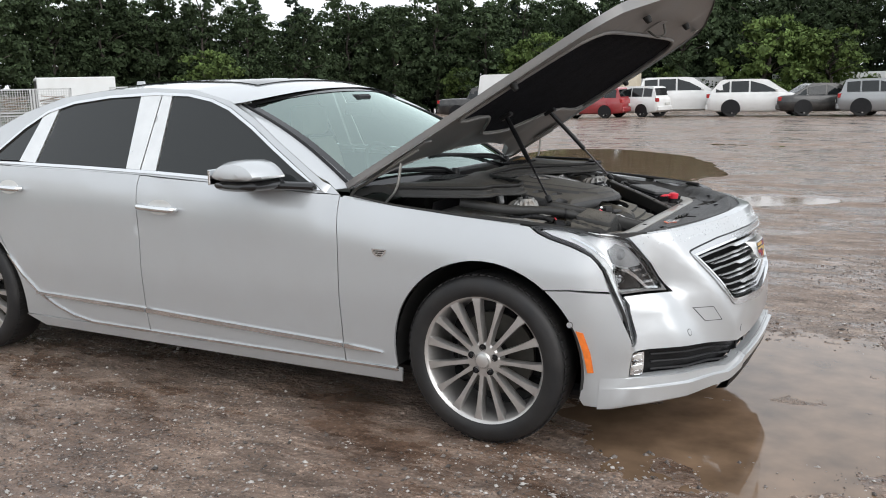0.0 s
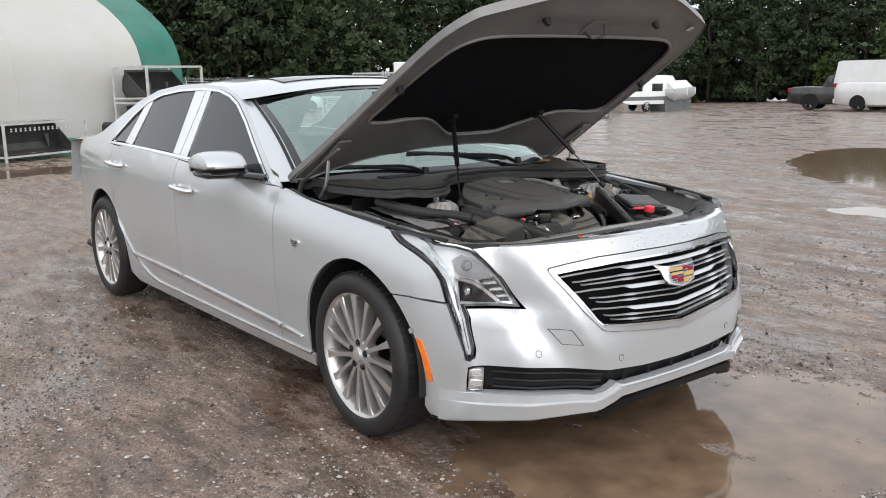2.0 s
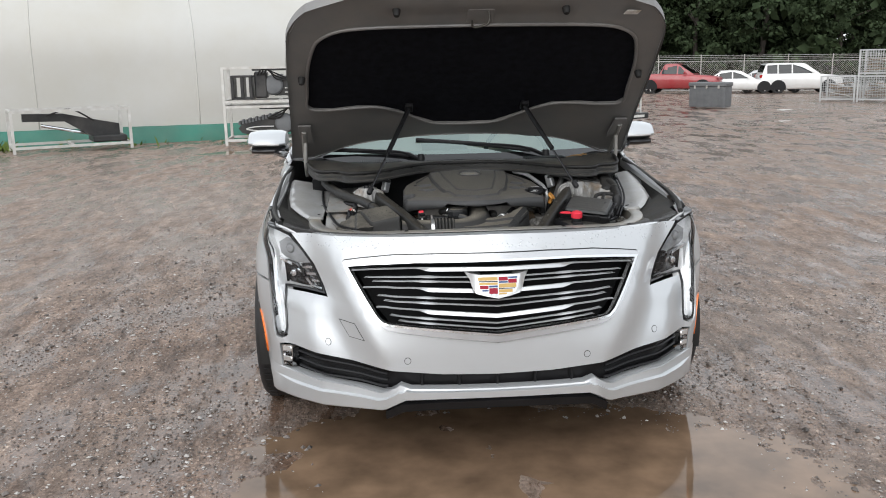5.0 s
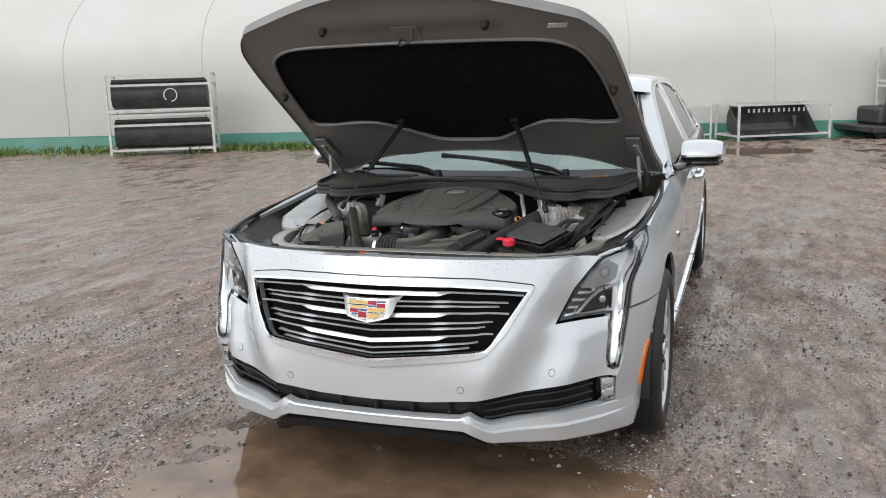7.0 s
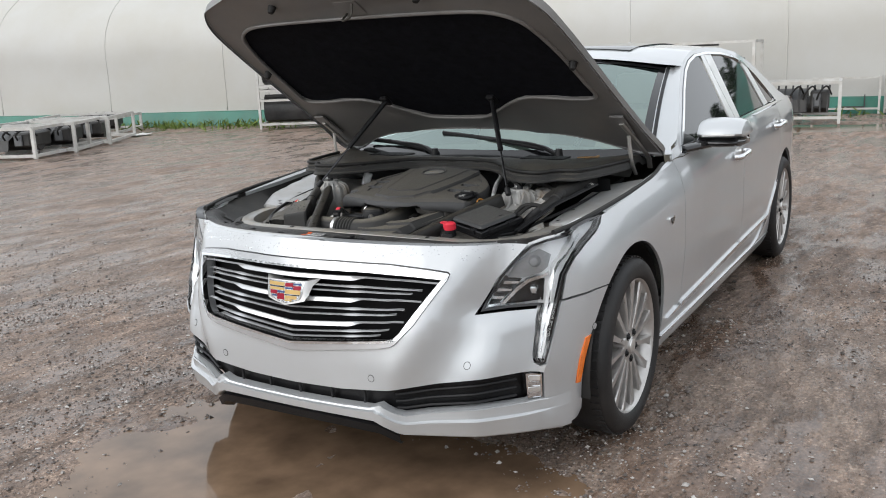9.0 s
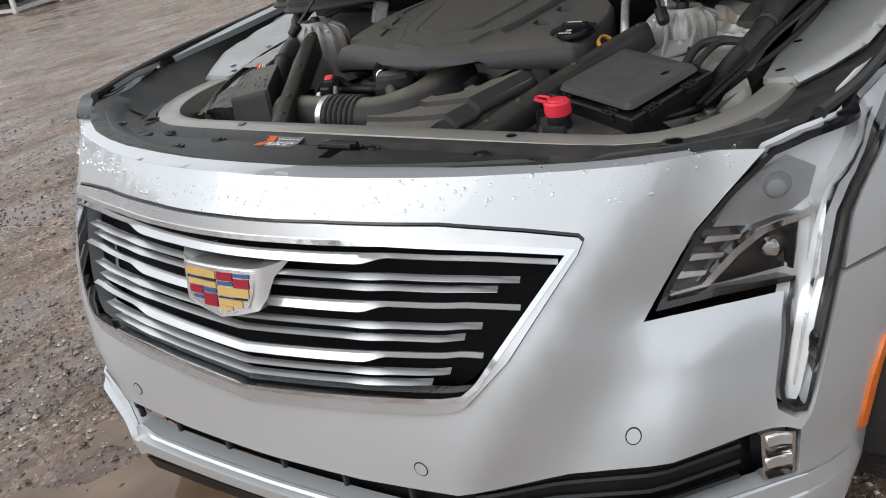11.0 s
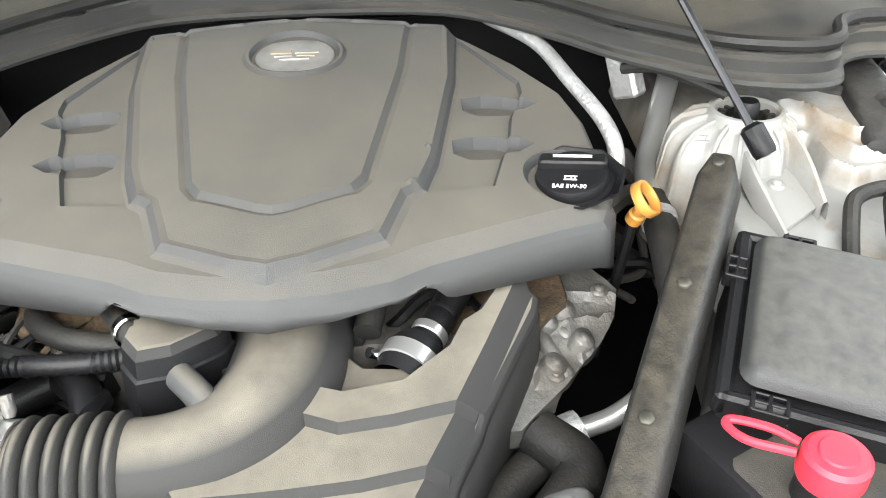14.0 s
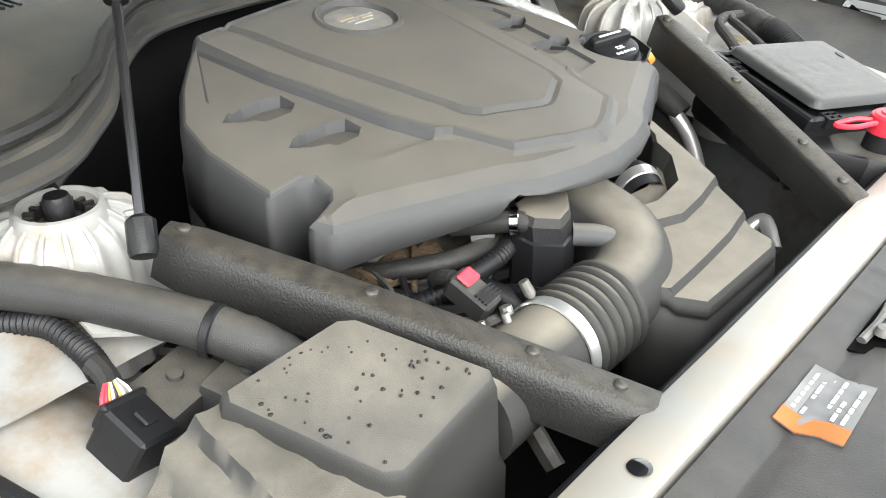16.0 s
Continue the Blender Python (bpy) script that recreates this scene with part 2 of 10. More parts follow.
def spline(points, steps=8, closed=False):
    """A smooth line through points of two or three numbers."""
    p = [Vector(q) for q in points]
    n, out = len(p), []
    for i in range(n if closed else n - 1):
        a = p[i - 1] if (closed or i) else p[0] * 2 - p[1]
        b, c = p[i], p[(i + 1) % n]
        d = p[(i + 2) % n] if (closed or i + 2 < n) else c * 2 - b
        for k in range(steps):
            t = k / steps
            out.append(0.5 * (2 * b + (c - a) * t + (2 * a - 5 * b + 4 * c - d) * t * t + (3 * b - a - 3 * c + d) * t ** 3))
    if not closed:
        out.append(p[-1])
    return out


def add_tube(bm, points, radius, sides=10, caps=True, flat=1.0):
    """A tube along points; radius may be a number, a list or a function of 0..1."""
    pts = [Vector(q) for q in points]
    rings, up = [], Vector((0, 0, 1))
    prev = None
    for i, q in enumerate(pts):
        d = (pts[min(i + 1, len(pts) - 1)] - pts[max(i - 1, 0)]).normalized()
        if prev is None:
            side = d.cross(up) if abs(d.z) < 0.95 else d.cross(Vector((1, 0, 0)))
        else:
            side = prev - d * prev.dot(d)
        side.normalize()
        prev = side
        other = side.cross(d).normalized()
        r = radius(i / max(1, len(pts) - 1)) if callable(radius) else (radius[i] if isinstance(radius, (list, tuple)) else radius)
        rings.append([bm.verts.new(q + side * (r * math.cos(a)) + other * (r * flat * math.sin(a))) for a in (2 * math.pi * k / sides for k in range(sides))])
    for a, b in zip(rings, rings[1:]):
        for k in range(sides):
            bm.faces.new((a[k], a[(k + 1) % sides], b[(k + 1) % sides], b[k]))
    if caps:
        bm.faces.new(rings[0][::-1])
        bm.faces.new(rings[-1])
    return rings


def tube(points, radius, sides=10, steps=6, flat=1.0):
    bm = bmesh.new()
    pts = spline(points, steps) if steps else points
    add_tube(bm, pts, radius, sides, flat=flat)
    bmesh.ops.recalc_face_normals(bm, faces=bm.faces)
    return bm


def add_lathe(bm, profile, m, sides=32, a0=0.0, a1=360.0):
    """Turns a profile of (radius, height) round its own z axis, placed by m."""
    whole = abs(a1 - a0) >= 360
    count = sides if whole else sides + 1
    rings = []
    for r, h in profile:
        rings.append([bm.verts.new(m @ Vector((r * math.cos(a), r * math.sin(a), h))) for a in (radians(a0 + (a1 - a0) * k / sides) for k in range(count))])
    for a, b in zip(rings, rings[1:]):
        for k in range(sides):
            j = (k + 1) % count
            bm.faces.new((a[k], a[j], b[j], b[k]))
    return rings


def lathe(profile, m=Matrix.Identity(4), sides=32):
    bm = bmesh.new()
    add_lathe(bm, profile, m, sides)
    bmesh.ops.remove_doubles(bm, verts=bm.verts, dist=1e-6)
    bmesh.ops.recalc_face_normals(bm, faces=bm.faces)
    return bm


def loft(rings, closed=False, caps=False):
    """A skin over rows of points of equal count."""
    bm = bmesh.new()
    vs = [[bm.verts.new(q) for q in row] for row in rings]
    n = len(vs[0])
    for a, b in zip(vs, vs[1:]):
        for k in range(n if closed else n - 1):
            bm.faces.new((a[k], a[(k + 1) % n], b[(k + 1) % n], b[k]))
    if caps:
        bm.faces.new(vs[0][::-1])
        bm.faces.new(vs[-1])
    bmesh.ops.recalc_face_normals(bm, faces=bm.faces)
    return bm


def inside(p, poly):
    hit, j = False, len(poly) - 1
    for i in range(len(poly)):
        a, b = poly[i], poly[j]
        if (a[1] > p[1]) != (b[1] > p[1]) and p[0] < (b[0] - a[0]) * (p[1] - a[1]) / (b[1] - a[1]) + a[0]:
            hit = not hit
        j = i
    return hit


def resample(poly, step, closed=True):
    out, n = [], len(poly)
    for i in range(n if closed else n - 1):
        a, b = poly[i], poly[(i + 1) % n]
        k = max(1, round(math.hypot(b[0] - a[0], b[1] - a[1]) / step))
        out += [(a[0] + (b[0] - a[0]) * j / k, a[1] + (b[1] - a[1]) * j / k) for j in range(k)]
    return out if closed else out + [tuple(poly[-1])]


def offset_loop(poly, d):
    """A closed outline moved in (d > 0) or out by d."""
    n = len(poly)
    area = sum(poly[i][0] * poly[(i + 1) % n][1] - poly[(i + 1) % n][0] * poly[i][1] for i in range(n))
    sgn, out = (1 if area > 0 else -1), []
    for i in range(n):
        a, b, c = Vector(poly[i - 1][:2]), Vector(poly[i][:2]), Vector(poly[(i + 1) % n][:2])
        u, v = (b - a).normalized(), (c - b).normalized()
        n1, n2 = Vector((-u.y, u.x)) * sgn, Vector((-v.y, v.x)) * sgn
        m = (n1 + n2)
        m = m / max(0.35, m.dot(n1)) if m.length > 1e-6 else n1
        out.append(tuple(b + m * d))
    return out


def sheet(outline, at, step=0.04, holes=(), thick=0.012, out=(0, 0, 1), back=False, creases=(), fine=None):
    """A panel cut to an outline in two coordinates and laid on the surface at(u, v), with turned-in edges of the given depth."""
    loops = [resample(outline, step)] + [resample(h, step) for h in holes]
    verts, edges = [], []
    for lp in loops:
        k = len(verts)
        verts += [Vector(q) for q in lp]
        edges += [(k + i, k + (i + 1) % len(lp)) for i in range(len(lp))]
    for c in creases:  # closed loops along which the mesh breaks
        lp = resample(c, fine or step)
        keep = [inside(q, loops[0]) for q in lp]
        k = len(verts)
        verts += [Vector(q) for q in lp]
        edges += [(k + i, k + (i + 1) % len(lp)) for i in range(len(lp)) if keep[i] and keep[(i + 1) % len(lp)]]
    border = np.array([tuple(v) for v in verts])
    us, vs = border[:, 0], border[:, 1]
    near = 0.55 * step if not creases else 0.45 * step
    gu = np.arange(us.min() + step * 0.5, us.max(), step)
    gv = np.arange(vs.min() + step * 0.5, vs.max(), step)
    for u in gu:
        for v in gv:
            if ((us - u) ** 2 + (vs - v) ** 2).min() > near ** 2 and inside((u, v), loops[0]) and not any(inside((u, v), h) for h in loops[1:]):
                verts.append(Vector((u, v)))
    from mathutils.geometry import delaunay_2d_cdt
    co, _, tris, *_ = delaunay_2d_cdt(verts, edges, [], 0, 1e-5)
    bm = bmesh.new()
    vv = [bm.verts.new(at(q[0], q[1])) for q in co]
    for t in tris:
        c = (sum(co[i][0] for i in t) / 3, sum(co[i][1] for i in t) / 3)
        if inside(c, loops[0]) and not any(inside(c, h) for h in loops[1:]):
            bm.faces.new([vv[i] for i in t])
    bmesh.ops.delete(bm, geom=[v for v in bm.verts if not v.link_faces], context="VERTS")
    bm.normal_update()
    want = out if callable(out) else None
    tot = sum((f.normal.dot(Vector(want(f.calc_center_median())) if want else Vector(out)) * f.calc_area() for f in bm.faces), 0.0)
    if tot < 0:
        bmesh.ops.reverse_faces(bm, faces=bm.faces)
    bm.normal_update()
    if thick:
        rim = [e for e in bm.edges if len(e.link_faces) == 1]
        normals = {v: v.normal.copy() for v in bm.verts}
        low = {}
        faces = list(bm.faces)
        for v in ({v for e in rim for v in e.verts} if not back else list(bm.verts)):
            low[v] = bm.verts.new(v.co - normals[v] * thick)
        for e in rim:
            lp = e.link_loops[0]
            a, b = lp.vert, lp.link_loop_next.vert
            bm.faces.new((b, a, low[a], low[b]))
        if back:
            for f in faces:
                bm.faces.new([low[v] for v in f.verts][::-1])
    return bm


def smooth_between(x, xs, ys):
    """Monotone smooth interpolation through knots."""
    if x <= xs[0]:
        return ys[0]
    for i in range(len(xs) - 1):
        if x <= xs[i + 1]:
            h = xs[i + 1] - xs[i]
            t = (x - xs[i]) / h
            d = (ys[i + 1] - ys[i]) / h
            m0 = 0.0 if i == 0 else (lambda e: 0.0 if e * d <= 0 else 2 * e * d / (e + d))((ys[i] - ys[i - 1]) / (xs[i] - xs[i - 1]))
            m1 = 0.0 if i + 2 >= len(xs) else (lambda e: 0.0 if e * d <= 0 else 2 * e * d / (e + d))((ys[i + 2] - ys[i + 1]) / (xs[i + 2] - xs[i + 1]))
            if i == 0:
                m0 = d
            if i + 2 >= len(xs):
                m1 = d
            return (2 * t ** 3 - 3 * t * t + 1) * ys[i] + (t ** 3 - 2 * t * t + t) * h * m0 + (-2 * t ** 3 + 3 * t * t) * ys[i + 1] + (t ** 3 - t * t) * h * m1
    return ys[-1]


def step_between(a, b, x):
    t = min(1.0, max(0.0, (x - a) / (b - a)))
    return t * t * (3 - 2 * t)
CREST = material("faded_enamel", (0.36, 0.30, 0.22), 0.4, 0.2, 30, 0.1, 0.05)
WORN = material("worn_silver", (0.42, 0.41, 0.39), 0.42, 0.6, 20, 0.1, 0.08, dust=(0.22, 0.20, 0.17), dust_amount=0.5, dust_scale=30)


# ---- ground, puddles and the fabric building ----
def yard(x, y):
    """The lie of the yard: level round the car, falling gently away behind and beyond it."""
    return 0.020 - 0.018 * max(0.0, -x - 11) - 0.016 * max(0.0, y - 12)


PUDDLES = [  # x, y, half length, half width, turn, depth, level
    (0.95, 0.12, 1.0, 0.62, 78, 0.017, -0.0135),
    (-3.3, 10.9, 2.6, 1.35, 120, 0.05, -0.018), (-12.6, -0.9, 3.2, 0.75, 104, 0.07, -0.05), (2.5, 2.9, 1.1, 0.4, 60, 0.02, -0.016),
    (-0.6, 6.6, 1.1, 0.4, 20, 0.02, -0.014), (-1.2, 16.5, 2.4, 0.5, 170, 0.035, -0.045)]


def dip(x, y):
    low = 0.0
    for px, py, a, b, turn, depth, _ in PUDDLES:
        c, s = math.cos(radians(turn)), math.sin(radians(turn))
        u, v = ((x - px) * c + (y - py) * s) / a, (-(x - px) * s + (y - py) * c) / b
        r = u * u + v * v
        if r < 2.2:
            low = max(low, depth * (1 - step_between(0.35, 2.0, r)))
    return low


def relief(x, y):
    """Ruts, lumps and gravel of the yard."""
    far = math.hypot(x, y)
    n = noise.noise
    h = 0.010 * n(Vector((x * 0.9, y * 0.9, 1.0))) + 0.006 * n(Vector((x * 2.6, y * 2.6, 4.0)))
    if far < 22:
        h += 0.0055 * n(Vector((x * 6, y * 6, 7.0)))
        rut = n(Vector((x * 0.5 - y * 1.1, x * 0.25 + y * 0.12, 3.0)))
        h += 0.020 * max(0.0, rut) * n(Vector((x * 1.7 - y * 4.6, (x + y) * 0.35, 9.0)))
    if far < 9:
        h += 0.80 * dip(x, y) * n(Vector((x * 3.4, y * 5.2, 13.0))) + 0.50 * dip(x, y) * n(Vector((x * 11, y * 14, 15.0)))
    if far < 8:
        h += 0.004 * n(Vector((x * 17, y * 17, 2.0))) + 0.0022 * n(Vector((x * 38, y * 38, 5.0)))
    return h


def ground_height(x, y):
    near = 1.0
    for wx in (0.0, -3.109):
        for wy in (-0.81, 0.81):
            near = min(near, step_between(0.10, 0.45, math.hypot(x - wx, y - wy)))
    return yard(x, y) + (relief(x, y) - 0.004) * near - dip(x, y) * near - 0.002


def spread(lo, hi, fine, near0, near1, grow):
    xs = list(np.arange(near0, near1, fine))
    step, x = fine, near1
    while x < hi:
        xs.append(x)
        step *= grow
        x += step
    xs.append(hi)
    step, x = fine, near0 - fine
    front = []
    while x > lo:
        front.append(x)
        step *= grow
        x -= step
    return [lo] + front[::-1] + xs


gx = spread(-420, 300, 0.028, -2.0, 3.6, 1.026)
gy = spread(-260, 420, 0.028, -3.4, 3.4, 1.026)
verts = [(x, y, ground_height(x, y)) for y in gy for x in gx]
w = len(gx)
faces = [(j * w + i, j * w + i + 1, (j + 1) * w + i + 1, (j + 1) * w + i) for j in range(len(gy) - 1) for i in range(w - 1)]
me = bpy.data.meshes.new("ground")
me.from_pydata(verts, [], faces)
me.polygons.foreach_set("use_smooth", [True] * len(faces))


def ground_material():
    m = bpy.data.materials.new("wet_gravel_dirt")
    m.use_nodes = True
    n, l = m.node_tree.nodes, m.node_tree.links
    p = n["Principled BSDF"]
    tc = n.new("ShaderNodeTexCoord")

    def tex(scale, detail=6, rough=0.6, warp=None):
        t = n.new("ShaderNodeTexNoise")
        t.inputs["Scale"].default_value, t.inputs["Detail"].default_value, t.inputs["Roughness"].default_value = scale, detail, rough
        l.new(warp or tc.outputs["Object"], t.inputs["Vector"])
        return t.outputs["Fac"]

    def ramp(fac, stops):
        r = n.new("ShaderNodeValToRGB")
        while len(r.color_ramp.elements) < len(stops):
            r.color_ramp.elements.new(0.5)
        for e, (pos, c) in zip(r.color_ramp.elements, stops):
            e.position, e.color = pos, (*c, 1)
        l.new(fac, r.inputs["Fac"])
        return r.outputs["Color"]

    def mix(fac, a, b):
        x = n.new("ShaderNodeMix")
        x.data_type = "RGBA"
        l.new(fac, x.inputs[0])
        l.new(a, x.inputs[6])
        l.new(b, x.inputs[7])
        return x.outputs[2]

    def span(v, a, b, c, d):
        x = n.new("ShaderNodeMapRange")
        for name, q in zip(("From Min", "From Max", "To Min", "To Max"), (a, b, c, d)):
            x.inputs[name].default_value = q
        l.new(v, x.inputs["Value"])
        return x.outputs["Result"]

    broad, mid, grit = tex(0.22, 5), tex(1.3, 8, 0.68), tex(55, 5, 0.7)
    vor = n.new("ShaderNodeTexVoronoi")
    vor.inputs["Scale"].default_value = 42
    l.new(tc.outputs["Object"], vor.inputs["Vector"])
    mud = ramp(mid, [(0.30, (0.13, 0.10, 0.082)), (0.52, (0.24, 0.20, 0.172)), (0.72, (0.38, 0.345, 0.315))])
    stone = ramp(vor.outputs["Color"], [(0.0, (0.07, 0.058, 0.05)), (0.55, (0.21, 0.18, 0.16)), (0.85, (0.38, 0.355, 0.33)), (1.0, (0.58, 0.56, 0.53))])
    colour = mix(span(tex(5.5, 7, 0.7), 0.42, 0.62, 0.05, 0.75), mud, stone)
    # fine gravel: each small cell a stone of its own shade, a few of them pale
    peb = n.new("ShaderNodeTexVoronoi")
    peb.inputs["Scale"].default_value = 105
    l.new(tc.outputs["Object"], peb.inputs["Vector"])
    sep = n.new("ShaderNodeSeparateColor")
    l.new(peb.outputs["Color"], sep.inputs[0])
    pebble = ramp(sep.outputs[0], [(0.0, (0.42, 0.40, 0.38)), (0.45, (0.85, 0.82, 0.80)), (0.80, (1.15, 1.13, 1.12)), (0.90, (2.1, 2.1, 2.1)), (1.0, (2.9, 2.9, 2.9))])
    peb_mix = n.new("ShaderNodeMix")
    peb_mix.data_type, peb_mix.blend_type = "RGBA", "MULTIPLY"
    l.new(span(tex(2.3, 6, 0.66), 0.36, 0.60, 0.25, 1.0), peb_mix.inputs[0])
    l.new(colour, peb_mix.inputs[6])
    l.new(pebble, peb_mix.inputs[7])
    colour = peb_mix.outputs[2]
    red = ramp(broad, [(0.35, (0.25, 0.205, 0.175)), (0.6, (0.23, 0.168, 0.133)), (0.75, (0.34, 0.31, 0.285))])
    colour2 = n.new("ShaderNodeMix")
    colour2.data_type, colour2.blend_type = "RGBA", "MIX"
    colour2.inputs[0].default_value = 0.50
    l.new(colour, colour2.inputs[6])
    l.new(red, colour2.inputs[7])
    l.new(colour2.outputs[2], p.inputs["Base Color"])
    wet = n.new("ShaderNodeMath")
    wet.operation = "MULTIPLY_ADD"
    l.new(mid, wet.inputs[0])
    wet.inputs[1].default_value = 0.7
    l.new(broad, wet.inputs[2])
    # ruts run across the yard: noise drawn out along them marks the wet, smooth places
    rut_map = n.new("ShaderNodeMapping")
    rut_map.inputs["Rotation"].default_value, rut_map.inputs["Scale"].default_value = (0, 0, radians(28)), (0.55, 1.5, 1)
    l.new(tc.outputs["Object"], rut_map.inputs["Vector"])
    damp = span(tex(1.7, 10, 0.74, rut_map.outputs["Vector"]), 0.455, 0.55, 0.0, 1.0)
    rough = n.new("ShaderNodeMix")
    l.new(damp, rough.inputs[0])
    l.new(span(wet.outputs[0], 0.68, 1.02, 0.42, 0.85), rough.inputs[2])
    rough.inputs[3].default_value = 0.07
    l.new(rough.outputs[0], p.inputs["Roughness"])
    shade = n.new("ShaderNodeMix")
    shade.data_type, shade.blend_type = "RGBA", "MULTIPLY"
    l.new(damp, shade.inputs[0])
    mottle = ramp(tex(4.6, 12, 0.80, rut_map.outputs["Vector"]), [(0.37, (0.44, 0.375, 0.33)), (0.50, (0.97, 0.875, 0.80)), (0.63, (1.62, 1.50, 1.39))])
    speck = n.new("ShaderNodeMix")
    speck.data_type, speck.blend_type = "RGBA", "MULTIPLY"
    speck.inputs[0].default_value = 1.0
    l.new(colour2.outputs[2], speck.inputs[6])
    l.new(mottle, speck.inputs[7])
    l.new(speck.outputs[2], shade.inputs[6])
    shade.inputs[7].default_value = (0.60, 0.55, 0.52, 1)
    l.new(shade.outputs[2], p.inputs["Base Color"])
    flat = span(damp, 0.0, 1.0, 1.0, 0.12)
    p.inputs["Specular IOR Level"].default_value = 0.6
    b1 = n.new("ShaderNodeBump")
    b1.inputs["Strength"].default_value, b1.inputs["Distance"].default_value = 0.8, 0.012
    l.new(grit, b1.inputs["Height"])
    b2 = n.new("ShaderNodeBump")
    b2.inputs["Strength"].default_value, b2.inputs["Distance"].default_value = 0.7, 0.010
    l.new(vor.outputs["Distance"], b2.inputs["Height"])
    l.new(b1.outputs["Normal"], b2.inputs["Normal"])
    b3 = n.new("ShaderNodeBump")
    b3.inputs["Strength"].default_value, b3.inputs["Distance"].default_value = 0.6, 0.04
    l.new(tex(9, 6, 0.65), b3.inputs["Height"])
    l.new(b2.outputs["Normal"], b3.inputs["Normal"])
    b4 = n.new("ShaderNodeBump")
    b4.inputs["Strength"].default_value, b4.inputs["Distance"].default_value = 0.9, 0.05
    l.new(tex(3.4, 8, 0.66, rut_map.outputs["Vector"]), b4.inputs["Height"])
    l.new(b3.outputs["Normal"], b4.inputs["Normal"])
    for bnode, k in ((b1, 1.0), (b2, 0.9), (b3, 0.8), (b4, 1.0)):
        sc = n.new("ShaderNodeMath")
        sc.operation = "MULTIPLY"
        sc.inputs[1].default_value = k
        l.new(flat, sc.inputs[0])
        l.new(sc.outputs[0], bnode.inputs["Strength"])
    l.new(b4.outputs["Normal"], p.inputs["Normal"])
    return m


GROUND = ground_material()
me.materials.append(GROUND)
tagged(new("ground", me), "wet brown gravel yard with ruts and mud", "ground", kind="structure")
WATER = material("puddle_water", (0.17, 0.112, 0.072), 0.05, 0, 5, 0.35, 0.03, spec=0.55, bump=0.10, bump_scale=14)
for px, py, a, b, turn, depth, level in PUDDLES:
    bm = bmesh.new()
    c, s = math.cos(radians(turn)), math.sin(radians(turn))
    ring = []
    for k in range(40):
        q = 2 * math.pi * k / 40
        r = 1.28 * (1 + 0.10 * noise.noise(Vector((math.cos(q) * 1.5 + px, math.sin(q) * 1.5, 0))))
        u, v = r * a * math.cos(q), r * b * math.sin(q)
        ring.append(bm.verts.new((px + u * c - v * s, py + u * s + v * c, yard(px, py) + level)))
    bm.faces.new(ring)
    bmesh.ops.triangulate(bm, faces=bm.faces)
    tagged(part("puddle", bm, WATER), "shallow muddy brown puddle lying on the gravel yard", "puddle", "puddles", "structure")

# stones strewn over the ground near the car
STONE = material("wet_stone", (0.20, 0.18, 0.165), 0.42, 0, 20, 0.4, 0.15, bump=0.3)
stn = STONE.node_tree.nodes
isl = stn.new("ShaderNodeNewGeometry")
srp = stn.new("ShaderNodeValToRGB")
for pos, c in ((0.0, (0.045, 0.038, 0.034)), (0.5, (0.13, 0.108, 0.095)), (1.0, (0.36, 0.34, 0.32))):
    e = srp.color_ramp.elements.new(pos) if pos == 0.5 else srp.color_ramp.elements[int(pos)]
srp.color_ramp.elements[0].color, srp.color_ramp.elements[1].color, srp.color_ramp.elements[2].color = (0.045, 0.038, 0.034, 1), (0.13, 0.108, 0.095, 1), (0.50, 0.475, 0.45, 1)
STONE.node_tree.links.new(isl.outputs["Random Per Island"], srp.inputs["Fac"])
STONE.node_tree.links.new(srp.outputs["Color"], stn["Principled BSDF"].inputs["Base Color"])
rng = np.random.default_rng(5)
sv, sf = [], []
octa = [(1, 0, 0), (0, 1, 0), (-1, 0, 0), (0, -1, 0), (0, 0, 1), (0, 0, -1)]
octf = [(0, 1, 4), (1, 2, 4), (2, 3, 4), (3, 0, 4), (1, 0, 5), (2, 1, 5), (3, 2, 5), (0, 3, 5)]
while len(sf) < 80000 * 8:
    x, y = rng.normal(0.6, 2.3), rng.normal(-0.5, 2.6)
    if noise.noise(Vector((x * 0.8, y * 0.8, 11.0))) + rng.uniform(-0.5, 0.5) < -0.05 or dip(x, y) > 0.016:
        continue
    r = min(0.015, 0.0027 * math.exp(abs(rng.normal(0, 0.58))))
    a = rng.uniform(0, 6.28)
    z = ground_height(x, y)
    k, sx, sy, sz = len(sv), r * rng.uniform(0.8, 1.4), r * rng.uniform(0.6, 1.0), r * rng.uniform(0.4, 0.8)
    for ox, oy, oz in octa:
        ox, oy = ox * sx * rng.uniform(0.8, 1.2), oy * sy * rng.uniform(0.8, 1.2)
        sv.append((x + ox * math.cos(a) - oy * math.sin(a), y + ox * math.sin(a) + oy * math.cos(a), z + sz * 0.45 + oz * sz))
    sf += [tuple(k + i for i in f) for f in octf]
me = bpy.data.meshes.new("gravel")
me.from_pydata(sv, [], sf)
me.materials.append(STONE)
tagged(new("gravel", me), "loose grey and brown wet gravel on the yard", "gravel", kind="stuff")

# fabric building: a long hoop shelter with a white cover, green end bands and a green skirt
TENT_A, TENT_B = Vector((-18.2, 5.75, 0)), Vector((-6.7, -32.6, 0))
along = (TENT_B - TENT_A).normalized()
inward = Vector((along.y, -along.x, 0))
if inward.x > 0:
    inward = -inward
LENGTH, HALF, TALL = (TENT_B - TENT_A).length, 6.5, 7.2


